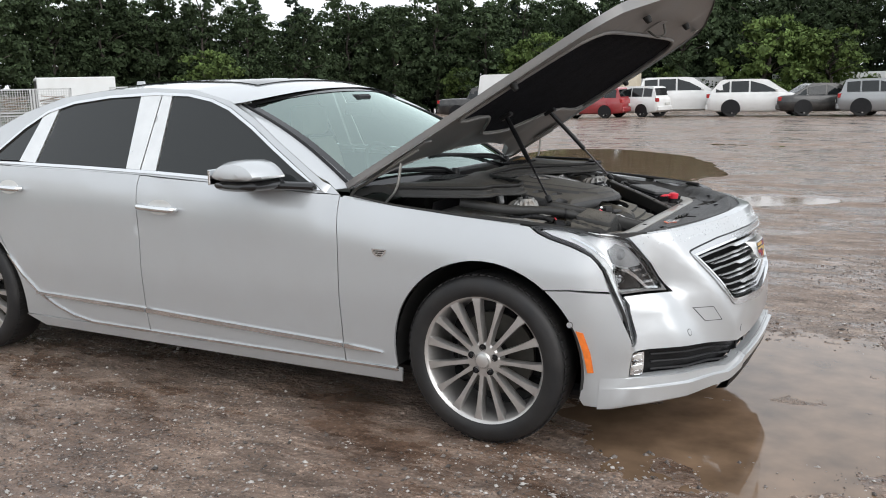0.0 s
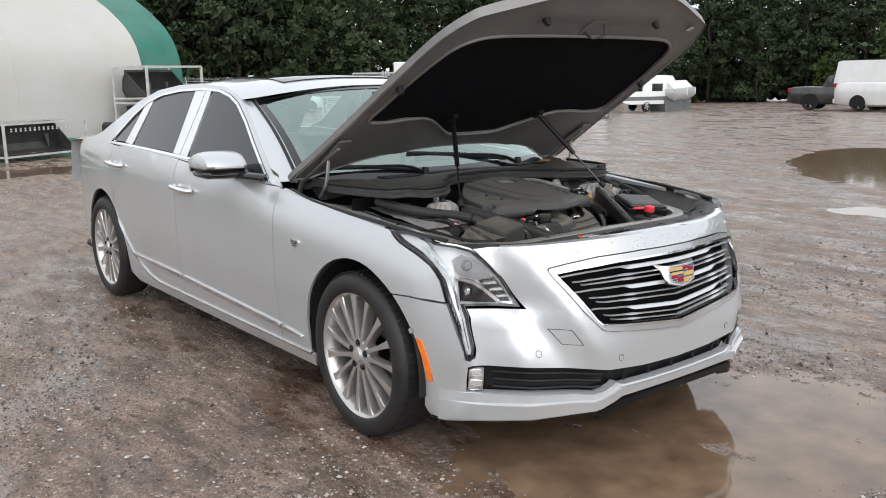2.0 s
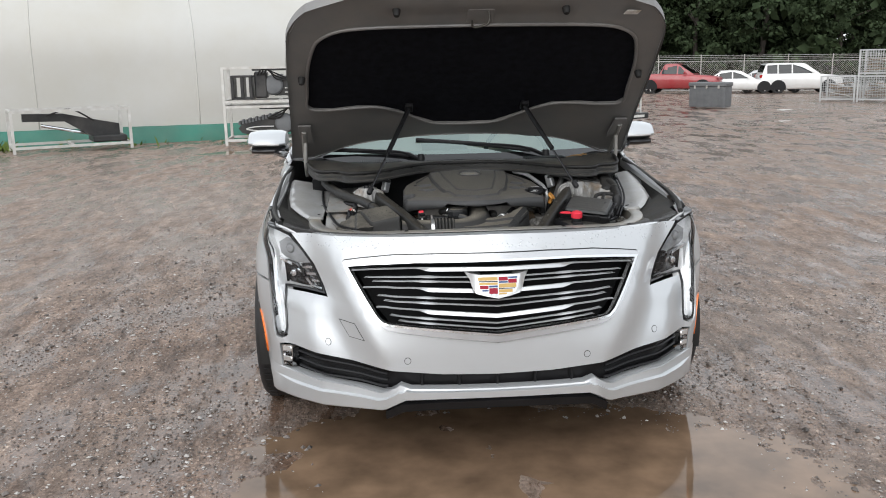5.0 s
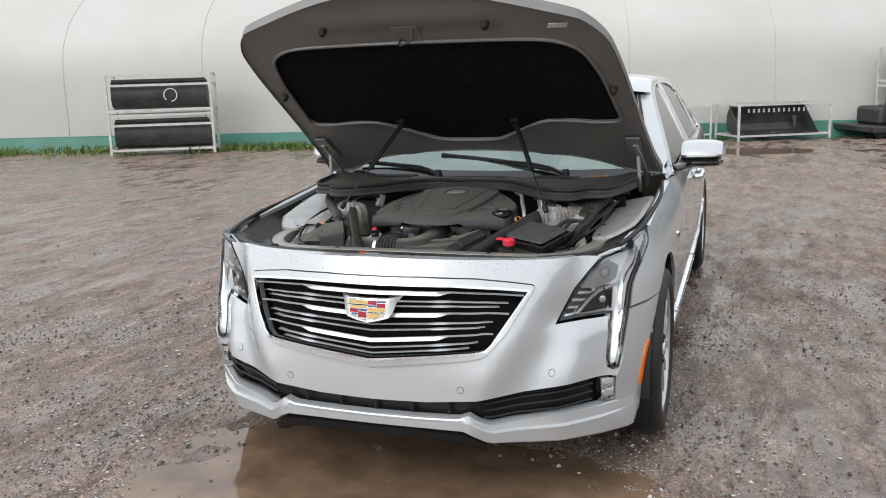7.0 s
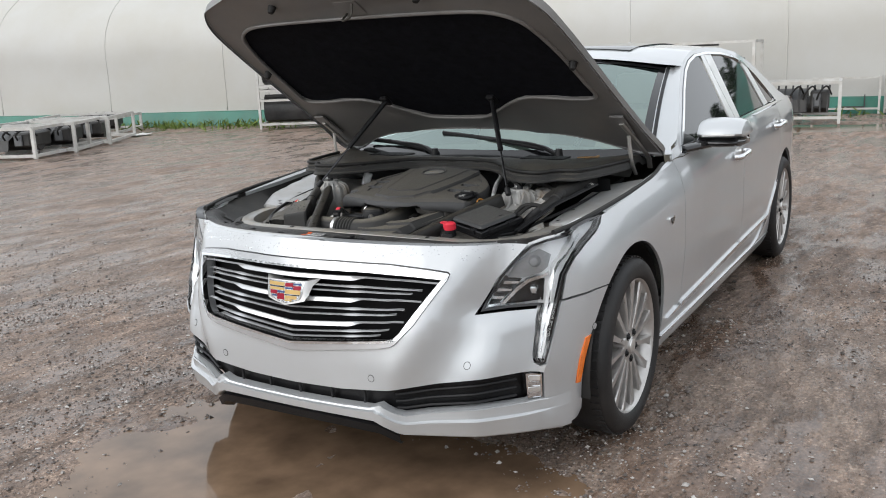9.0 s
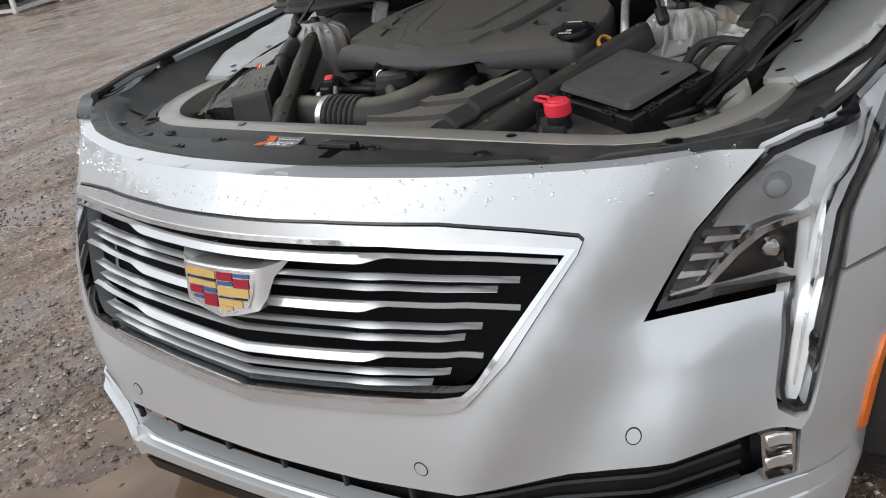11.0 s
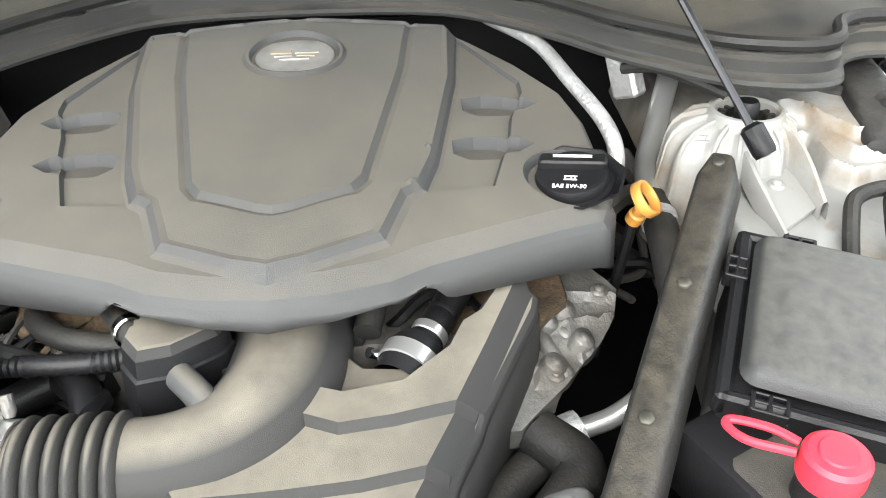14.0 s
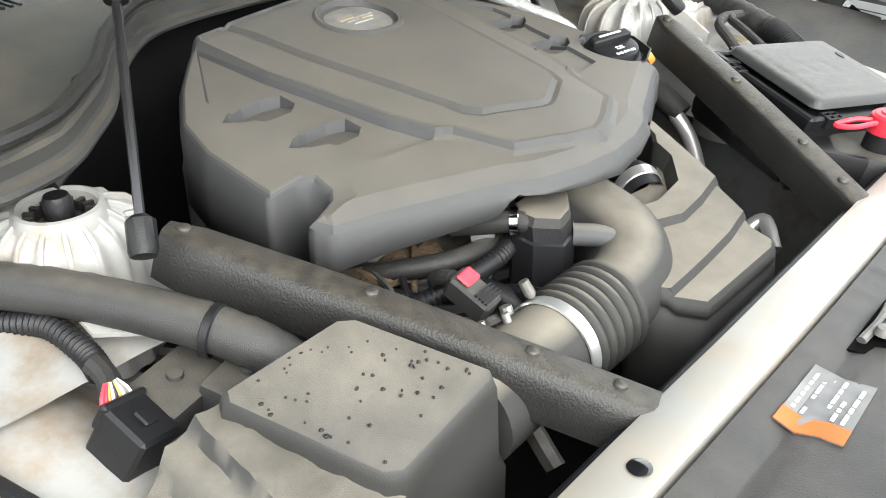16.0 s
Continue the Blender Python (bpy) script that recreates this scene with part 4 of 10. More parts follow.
right_half = [(sy(y), z) for y, z in half] + lamp_gap + [(sx(x), z) for x, z in tail] + [(sy(y), z) for y, z in low]
bumper_line = right_half + [(-q, z) for q, z in right_half[-2:0:-1]]
gr_top = [(0.0, 0.814), (0.18, 0.812), (0.357, 0.802), (0.472, 0.786), (0.538, 0.775), (0.546, 0.768)]
gr_low = [(0.541, 0.750), (0.467, 0.620), (0.410, 0.554), (0.392, 0.543), (0.350, 0.534), (0.194, 0.514), (0.0, 0.490)]
g_half = gr_top + gr_low
grille_line = nosep(g_half + [(-y, z) for y, z in g_half[-2:0:-1]])
mouth_top = [(0.0, 0.785), (0.125, 0.784), (0.281, 0.779), (0.44, 0.765), (0.526, 0.755)]
mouth_low = [(0.526, 0.755), (0.481, 0.683), (0.422, 0.590), (0.402, 0.571), (0.371, 0.564), (0.194, 0.545), (0.0, 0.524)]
m_half = mouth_top + mouth_low[1:]
mouth_line = nosep(m_half + [(-y, z) for y, z in m_half[-2:0:-1]])
in_half = [(0.0, 0.375), (0.20, 0.380), (0.38, 0.397), (0.495, 0.412), (0.66, 0.430), (0.745, 0.430), (0.805, 0.424), (0.801, 0.330), (0.757, 0.327), (0.614, 0.326), (0.495, 0.316), (0.425, 0.306), (0.395, 0.316), (0.350, 0.345), (0.31, 0.330), (0.20, 0.327), (0.0, 0.325)]
intake_line = nosep(in_half + [(-y, z) for y, z in in_half[-2:0:-1]])
bumper = part("front_bumper", sheet(bumper_line, on_skin(0), 0.03, [grille_line, intake_line], thick=0.03, out=outwards), PAINT, car)
lip_low = [(0.0, 0.291), (0.20, 0.291), (0.325, 0.289), (0.352, 0.276), (0.395, 0.246), (0.415, 0.239), (0.50, 0.234), (0.62, 0.227), (0.74, 0.219), (0.86, 0.213)]
lip_top = [(0.0, 0.324), (0.20, 0.326), (0.310, 0.330), (0.350, 0.346), (0.395, 0.315), (0.425, 0.305), (0.495, 0.315), (0.614, 0.325), (0.757, 0.326), (0.86, 0.33)]
rows = []
for y in sorted({round(v, 4) for v in [*np.linspace(-0.86, 0.86, 70)] + [g * q[0] for q in lip_low + lip_top for g in (-1, 1)]}):
    z0, z1 = np.interp(abs(y), [q[0] for q in lip_low], [q[1] for q in lip_low]), np.interp(abs(y), [q[0] for q in lip_top], [q[1] for q in lip_top])
    out = 1 - step_between(0.70, 0.86, abs(y))
    groove = 0.62 if abs(y) > 0.33 else 0.80
    rows.append([skin(sy(y), z0 + (z1 - z0) * k, p * out + 0.0015) for k, p in ((-0.06, -0.012), (0.0, 0.016), (0.06, 0.022), (groove, 0.024), (groove + 0.03, 0.019), (groove + 0.05, 0.010), (0.98, 0.006), (1.0, 0.0))])
part("front_lip", loft(rows), PAINT, bumper, "bright silver winged chin lip", 25)
spoiler = [(g * y, z) for g, half_s in ((-1, [(0.40, 0.240), (0.34, 0.278), (0.18, 0.284)]), (1, [(0.18, 0.284), (0.34, 0.278), (0.40, 0.240)])) for y, z in half_s]
part("chin_spoiler", loft([[skin(sy(y), z - 0.052, -0.035), skin(sy(y), z - 0.036, 0.012), skin(sy(y), z - 0.006, 0.018), skin(sy(y), z + 0.010, -0.02)] for y, z in spoiler]), BLACK, bumper, "black plastic chin spoiler")
intake_back = nosep([(y, z + (0.02 if i < 7 else -0.02)) for i, (y, z) in enumerate(in_half)] + [(-y, z + (0.02 if i < 7 else -0.02)) for i, (y, z) in reversed(list(enumerate(in_half))[1:-1])])
intake = part("lower_intake", sheet(intake_back, on_skin(-0.05), 0.04, thick=0, out=outwards), BLACK, bumper, "black lower intake")
for k in range(3):
    f = 0.22 + 0.27 * k
    for sgn in (-1, 1):
        pts = []
        for y in np.linspace(0.40, 0.735, 14):
            zt, zb = float(np.interp(y, [q[0] for q in in_half[:7]], [q[1] for q in in_half[:7]])), float(np.interp(y, [0.40, 0.425, 0.495, 0.757], [0.31, 0.306, 0.316, 0.327]))
            pts.append(skin(sgn * sy(y), zb + (zt - zb) * f, -0.016))
        part("intake_slat", tube(pts, 0.0065, 6, 0, 0.7), BLACK, intake)
for y in np.linspace(-0.28, 0.28, 5):
    part("intake_slat", tube([skin(sy(y), 0.322, -0.03), skin(sy(y), 0.382, -0.03)], 0.006, 6, 0), BLACK, intake)
for sgn in (-1, 1):
    fog = part("fog_lamp", sheet(nosep([(sgn * 0.755, 0.421), (sgn * 0.799, 0.417), (sgn * 0.796, 0.336), (sgn * 0.760, 0.335)]), on_skin(-0.002), 0.02, thick=0.03, out=outwards), CHROME, bumper, "narrow upright fog lamp")
    for k in range(4):
        part("fog_led", sheet(nosep([(sgn * 0.762, 0.413 - k * 0.020), (sgn * 0.793, 0.411 - k * 0.020), (sgn * 0.792, 0.395 - k * 0.020), (sgn * 0.763, 0.397 - k * 0.020)]), on_skin(0.001), 0.02, thick=0.003, out=outwards), LENS if k % 2 else SATIN, fog)
    for y, z in ((0.322, 0.433), (0.608, 0.473), (0.905, 0.535)):
        ctr = (sgn * (sy(y) if y < 0.9 else sx(0.352)), z)
        ringp = [(ctr[0] + 0.011 * math.cos(a), ctr[1] + 0.011 * math.sin(a)) for a in np.linspace(0, 2 * math.pi, 18)[:-1]]
        part("parking_sensor", sheet(ringp, on_skin(0.0012), 0.01, thick=0.004, out=outwards), PAINT, bumper)
        part("sensor_seam", sheet([(ctr[0] + (q[0] - ctr[0]) * 1.18, ctr[1] + (q[1] - ctr[1]) * 1.18) for q in ringp], on_skin(0.0006), 0.01, [ringp], thick=0.001, out=outwards), BLACK, bumper)
flap = nosep([(-0.563, 0.557), (-0.508, 0.555), (-0.476, 0.501), (-0.528, 0.503)])
part("tow_cover", sheet(flap, on_skin(0.0010), 0.02, thick=0.002, out=outwards), PAINT, bumper)
part("tow_seam", sheet(shrink(flap, -0.0022), on_skin(0.0004), 0.02, [flap], thick=0.001, out=outwards), BLACK, bumper)

# grille: frame, backing, bars and badge
grille = part("grille_frame", sheet(shrink(grille_line, 0.003), lambda q, z: skin(q, z, 0.007), 0.02, [mouth_line], thick=0.045, out=outwards), FRAME, car, "bright satin grille surround")
part("frame_seam", sheet(grille_line, on_skin(-0.001), 0.02, [shrink(grille_line, 0.004)], thick=0.01, out=outwards), GLOSS, grille)
part("frame_edge", sheet(shrink(mouth_line, -0.006), lambda q, z: skin(q, z, 0.010), 0.02, [shrink(mouth_line, 0.002)], thick=0.02, out=outwards), CHROME, grille, "thin chrome inner edge")
# near-black sheet: the shade of the void behind the bars, put into colour
part("grille_backing", sheet(grille_line, on_skin(-0.070), 0.05, thick=0, out=outwards), material("grille_void_black", (0.0035, 0.0035, 0.0038), 0.7, 0, 30, 0.2, 0.05, spec=0.12), grille)
bars = [(0.115, 0.0125, 1.0), (0.232, 0.0026, 0.94), (0.300, 0.0026, 0.90), (0.420, 0.0125, 1.0), (0.545, 0.0026, 0.93), (0.625, 0.0026, 0.90), (0.755, 0.0120, 1.0), (0.860, 0.0026, 0.93), (0.935, 0.0026, 0.88)]


def grille_edge(y, poly):
    ys, zs = [p[0] for p in poly], [p[1] for p in poly]
    return float(np.interp(abs(y), ys, zs)) if ys[0] <= ys[-1] else float(np.interp(abs(y), ys[::-1], zs[::-1]))


for f, r, reach in bars:
    wide = float(np.interp(0.765 - 0.215 * f, [q[1] for q in mouth_low[3::-1]], [q[0] for q in mouth_low[3::-1]]))
    rows = []
    for y in np.linspace(-wide * reach, wide * reach, 81):
        zt, zb = grille_edge(y, mouth_top), float(np.interp(min(abs(y), 0.40), [0, 0.194, 0.371, 0.40], [0.524, 0.545, 0.564, 0.570]))
        z = zt + (zb - zt) * f
        if r > 0.006:  # broad blade, cut away below towards its ends
            up, down, deep = 0.0060, 0.0085 - 0.0100 * step_between(0.235, 0.285, abs(y)), -0.010
        else:
            k = min(1.0, (wide * reach - abs(y)) / 0.05 + 0.2) * (0.8 + 0.7 * step_between(0.055, 0.0, abs(abs(y) - 0.25)))
            up = down = r * k
            deep = -0.012
        rows.append([skin(sy(y), z + q, p - 0.010) for q, p in ((-down + 0.002, deep), (-down, -0.004), (-down, 0.004), (-down + 0.0015, 0.0055), (up * 0.7, 0.001), (up, -0.003), (up - 0.0015, -0.008), (up * 0.2, deep))])
    part("grille_bar", loft(rows), BAR, grille, "chrome bar", 30)
BZ0 = 0.656
on_badge = lambda up: (lambda y, z: Vector((0.882 + up - 0.30 * abs(y) ** 1.6 - 4.5 * max(0.0, abs(y) - 0.074) ** 1.5 - 0.18 * (z - BZ0), y, z)))
em = part("grille_badge", sheet([(-0.116, 0.745), (-0.092, 0.741), (-0.060, 0.739), (0.060, 0.739), (0.092, 0.741), (0.116, 0.745), (0.098, 0.722), (0.089, 0.692), (0.077, 0.674), (0.040, 0.664), (0.0, 0.656), (-0.040, 0.664), (-0.077, 0.674), (-0.089, 0.692), (-0.098, 0.722)], on_badge(0), 0.010, thick=0.05, out=(1, 0, 0)), SATIN, car, "broad satin shield badge with coloured blocks")
part("badge_rim", sheet([(-0.078, 0.7365), (0.078, 0.7365), (0.071, 0.700), (0.060, 0.678), (0.030, 0.668), (0.0, 0.662), (-0.030, 0.668), (-0.060, 0.678), (-0.071, 0.700)], on_badge(0.003), 0.012, thick=0.004, out=(1, 0, 0)), CHROME, em)
zb = lambda z: 0.668 + (z - 0.656) * 0.74
crest = [(-0.070, -0.002, 0.742, 0.726, GOLD), (0.002, 0.034, 0.742, 0.724, CRIMSON), (0.036, 0.068, 0.742, 0.734, NAVY), (-0.068, -0.002, 0.724, 0.719, GLOSS), (-0.066, -0.002, 0.717, 0.706, GOLD), (0.002, 0.034, 0.722, 0.714, NAVY), (0.036, 0.066, 0.731, 0.712, CRIMSON),
         (-0.064, -0.034, 0.703, 0.686, CRIMSON), (-0.032, -0.002, 0.703, 0.694, NAVY), (0.002, 0.064, 0.711, 0.692, GOLD), (0.002, 0.060, 0.690, 0.686, GLOSS), (-0.056, -0.034, 0.683, 0.676, NAVY), (-0.032, -0.002, 0.691, 0.664, CRIMSON), (0.002, 0.050, 0.684, 0.670, GOLD), (0.002, 0.030, 0.668, 0.660, GOLD)]
for y0, y1, z1, z0, mt in crest:
    part("badge_block", sheet([(y0, zb(z0)), (y1, zb(z0)), (y1, zb(z1)), (y0, zb(z1))], on_badge(0.0045), 0.03, thick=0.001, out=(1, 0, 0)), mt, em)

# headlamps
FROST = material("smoked_lamp_glass", (0.36, 0.37, 0.38), 0.12, 0.2, 15, 0.2, 0.04, coat=0.8)
HOUSING = material("silver_lamp_housing", (0.82, 0.83, 0.84), 0.22, 0.15, 12, 0.05, 0.05)
for sgn in (-1, 1):
    at = lambda poly: [(sgn * q, z) for q, z in poly]
    outline = at(LAMP_LINE)
    lamp = part("headlamp", sheet(outline, on_skin(-0.035), 0.03, thick=0, out=outwards), HOUSING, car, "tall clear headlamp with a vertical light leg")
    part("lamp_bezel", sheet(outline, on_skin(-0.002), 0.02, [shrink(outline, 0.0085)], thick=0.03, out=outwards), GLOSS, lamp, "black lamp edge")
    lens = part("lens", sheet(shrink(outline, 0.007), on_skin(0.0), 0.03, thick=0.0, out=outwards), LENS, lamp, "clear plastic lens")
    lens.visible_shadow = False
    guide = [(0.868, 0.480), (0.874, 0.468), (0.892, 0.468), (0.899, 0.482), (0.913, 0.556), (0.927, 0.650), (0.938, 0.736), (0.958, 0.770), (0.992, 0.798), (1.085, 0.832), (1.175, 0.857), (1.215, 0.874), (1.160, 0.878), (1.080, 0.862), (0.990, 0.835), (0.945, 0.808), (0.915, 0.770), (0.900, 0.720), (0.886, 0.640), (0.874, 0.555)]
    part("light_guide", sheet(at(guide), on_skin(-0.014), 0.02, thick=0.03, out=outwards), GUIDE, lamp, "pale vertical light guide")
    part("guide_line", sheet(at([(0.880, 0.490), (0.885, 0.490), (0.906, 0.640), (0.918, 0.736), (0.935, 0.776), (0.985, 0.812), (1.10, 0.850), (1.09, 0.852), (0.975, 0.816), (0.925, 0.778), (0.909, 0.736), (0.898, 0.640)]), on_skin(-0.011), 0.02, thick=0.003, out=outwards), CHROME, lamp)
    # upper dark module, bright divider, lower dark module, stepped fins towards the tip
    part("lamp_module", sheet(at([(0.905, 0.802), (0.860, 0.822), (0.815, 0.806), (0.772, 0.778), (0.742, 0.733), (0.800, 0.728), (0.868, 0.744), (0.895, 0.762)]), on_skin(-0.024), 0.02, thick=0.02, out=outwards), FROST, lamp, "upper smoked lamp module")
    part("lamp_module", sheet(at([(0.880, 0.724), (0.872, 0.648), (0.800, 0.644), (0.722, 0.643), (0.770, 0.690), (0.805, 0.715), (0.845, 0.722)]), on_skin(-0.026), 0.02, thick=0.02, out=outwards), GLOSS, lamp, "lower black lamp module")
    part("lamp_module", sheet(at([(0.736, 0.738), (0.795, 0.724), (0.762, 0.692), (0.715, 0.648), (0.680, 0.645), (0.700, 0.690)]), on_skin(-0.029), 0.02, thick=0.02, out=outwards), GLOSS, lamp)
    part("lamp_divider", sheet(at([(0.893, 0.752), (0.868, 0.739), (0.806, 0.723), (0.768, 0.697), (0.722, 0.652), (0.676, 0.647), (0.678, 0.640), (0.728, 0.643), (0.778, 0.690), (0.815, 0.714), (0.872, 0.729), (0.893, 0.738)]), on_skin(-0.013), 0.015, thick=0.025, out=outwards), CHROME, lamp, "bright curved divider")
    for k in range(3):
        q0, z0 = 0.783 - 0.026 * k, 0.719 - 0.024 * k
        part("reflector_fin", sheet(at([(q0, z0), (q0 - 0.052 + 0.004 * k, z0 + 0.004), (q0 - 0.058 + 0.004 * k, z0 - 0.006), (q0 - 0.004, z0 - 0.007)]), on_skin(-0.016), 0.02, thick=0.03, out=outwards), CHROME, lamp, "bright stepped reflector fin")
    part("inner_rim", sheet(at([(0.812, 0.828), (0.752, 0.782), (0.704, 0.733), (0.674, 0.668), (0.679, 0.668), (0.709, 0.731), (0.757, 0.778), (0.815, 0.823)]), on_skin(-0.012), 0.02, thick=0.02, out=outwards), HOUSING, lamp)
    for q0, z0, r, mt in ((0.842, 0.782, 0.026, FROST), (0.832, 0.684, 0.024, CHROME)):
        c = skin(sgn * q0, z0, -0.034)
        d = Vector((0.9, sgn * 0.35, 0.0)).normalized().to_track_quat("Z", "Y").to_matrix().to_4x4()
        part("projector", lathe([(0.0, 0.022), (r * 0.5, 0.019), (r * 0.85, 0.008), (r, 0.0), (r * 1.15, 0.0), (r * 1.25, -0.02)], Matrix.Translation(c) @ d, 20), mt, lamp, "round projector")

# roof, glass, deck
def roof_z(x, y):
    zc = smooth_between(x, [-3.0, -2.75, -2.4, -2.0, -1.6, -1.3, -1.2], [1.315, 1.390, 1.447, 1.468, 1.463, 1.428, 1.408])
    return zc - 0.062 * (abs(y) / 0.66) ** 2.4


def edge_y(x):
    z = float(np.interp(-x, [-p[0] for p in GREENHOUSE_TOP], [p[1] for p in GREENHOUSE_TOP]))
    return abs(skin(sx(x), z).y), z


rows = []
for x in np.linspace(-1.22, -2.85, 34):
    ye, ze = edge_y(min(x, -1.38) if x > -1.38 else x)
    row = []
    for k in range(25):
        u = -1 + k / 12
        xx = x - 0.13 * abs(u) ** 2 * step_between(-1.9, -1.2, x) + 0.10 * u * u * step_between(-2.3, -2.85, x)
        ye2, ze2 = edge_y(xx)
        zc = roof_z(xx, 0)
        row.append(Vector((xx, u * ye2, ze2 + (zc - ze2) * (1 - abs(u) ** 2.3))))
    rows.append(row)
roof = part("roof", loft(rows), PAINT, car)
part("sunroof", sheet([(-1.45, -0.42), (-1.45, 0.42), (-2.35, 0.42), (-2.35, -0.42)], lambda x, y: Vector((x, y, edge_y(x)[1] + (roof_z(x, 0) - edge_y(x)[1]) * (1 - (abs(y) / edge_y(x)[0]) ** 2.3) + 0.006)), 0.06, thick=0.006), TINT, roof, "dark glass sunroof")
fin = bmesh.new()
add_box(fin, -2.74, -2.58, -0.022, 0.022, 1.385, 1.475, 0.012, segments=2)
for v in fin.verts:
    if v.co.z > 1.44:
        v.co.x = -2.70 + (v.co.x + 2.66) * 0.35
        v.co.y *= 0.4
part("shark_fin", fin, PAINT, roof, "small roof antenna fin")


def screen(u, k):
    """u from -1 to 1 across, k from 0 at the base to 1 at the header."""
    yb, yt = 0.795 * u, 0.660 * u
    base = Vector((-0.44 - 0.23 * u * u, yb, 0.985))
    top_x = -1.215 - 0.145 * u * u
    ze = edge_y(-1.36)[1]
    top = Vector((top_x, yt, 1.402 - 0.066 * abs(u) ** 2.3))
    q = base.lerp(top, k)
    return q + Vector((0.5, 0, 0.85)) * (0.030 * math.sin(math.pi * k))


ws = part("windscreen", loft([[screen(-1 + i / 12, j / 14) for i in range(25)] for j in range(15)]), SCREEN, car, "pale green windscreen beaded with rain")
ws.visible_shadow = False
for sgn in (-1, 1):
    part("screen_pillar", loft([[screen(sgn * 0.97, j / 14) + Vector((0, 0, 0.006)), screen(sgn * 1.0, j / 14) + Vector((-0.02, sgn * 0.012, 0.008)), skin(sgn * sx(-0.70 - 0.68 * j / 14), edge_y(-0.70 - 0.68 * j / 14)[1]) + Vector((0, 0, 0.002))] for j in range(15)]), PAINT, car)
for sgn in (-1, 1):
    part("screen_seal", tube([screen(sgn * 0.985, j / 14) + Vector((0, 0, 0.006)) for j in range(15)], 0.0085, 8, 0), BLACK, ws)
for sgn in (-1, 1):
    part("screen_frit", loft([[screen(sgn * q, j / 14) + Vector((0, 0, 0.003)) for q in (0.925, 0.955, 0.985)] for j in range(15)]), GLOSS, ws)
bm = loft([[screen(-0.97 + 1.94 * i / 24, k) + Vector((0, 0, 0.004)) for i in range(25)] for k in (0.0, 0.035, 0.07)])
part("screen_frit", bm, GLOSS, ws)
bm = loft([[screen(-0.97 + 1.94 * i / 24, k) + Vector((0, 0, 0.003)) for i in range(25)] for k in (0.965, 0.985, 1.0)])
part("screen_frit", bm, GLOSS, ws)
part("rear_glass", loft([[Vector((-2.80 - 0.62 * k - 0.08 * u * u * (1 - k) + 0.1 * u * u * k, u * (0.58 + 0.10 * k), 1.375 - 0.315 * k - 0.03 * abs(u) ** 2.3)) for u in np.linspace(-1, 1, 17)] for k in np.linspace(0, 1, 9)]), TINT, car, "dark rear window")
part("boot_lid", loft([[Vector((x, u * 0.78, z - 0.05 * abs(u) ** 3)) for u in np.linspace(-1, 1, 17)] for x, z in ((-3.36, 1.085), (-3.6, 1.09), (-3.9, 1.085), (-4.15, 1.075), (-4.24, 1.05), (-4.28, 0.95), (-4.30, 0.75))]), PAINT, car)
for sgn in (-1, 1):
    part("tail_lamp", sheet([(sgn * s, z) for s, z in [(sx(-4.02), 0.985), (sx(-4.24), 0.995), (sx(-4.25), 0.62), (sx(-4.20), 0.62), (sx(-4.18), 0.90)]], on_skin(0.004), 0.03, thick=0.01, out=outwards), REDLENS, car, "red tail lamp")
rb = [(sx(-3.50), 0.50), (sx(-4.24), 0.54), (sx(-4.34), 0.54)]
part("rear_bumper", loft([[skin(s, z) for z in (0.22, 0.30, 0.42, 0.52, 0.60)] for s in list(np.linspace(sx(-3.52), sx(-4.30), 26))]), PAINT, car)
part("rear_bumper", loft([[skin(-s, z) for z in (0.22, 0.30, 0.42, 0.52, 0.60)] for s in list(np.linspace(sx(-3.52), sx(-4.30), 26))]), PAINT, car)
part("underbody", box(-4.1, 0.55, -0.78, 0.78, 0.20, 0.26, 0.02), BLACK, car)

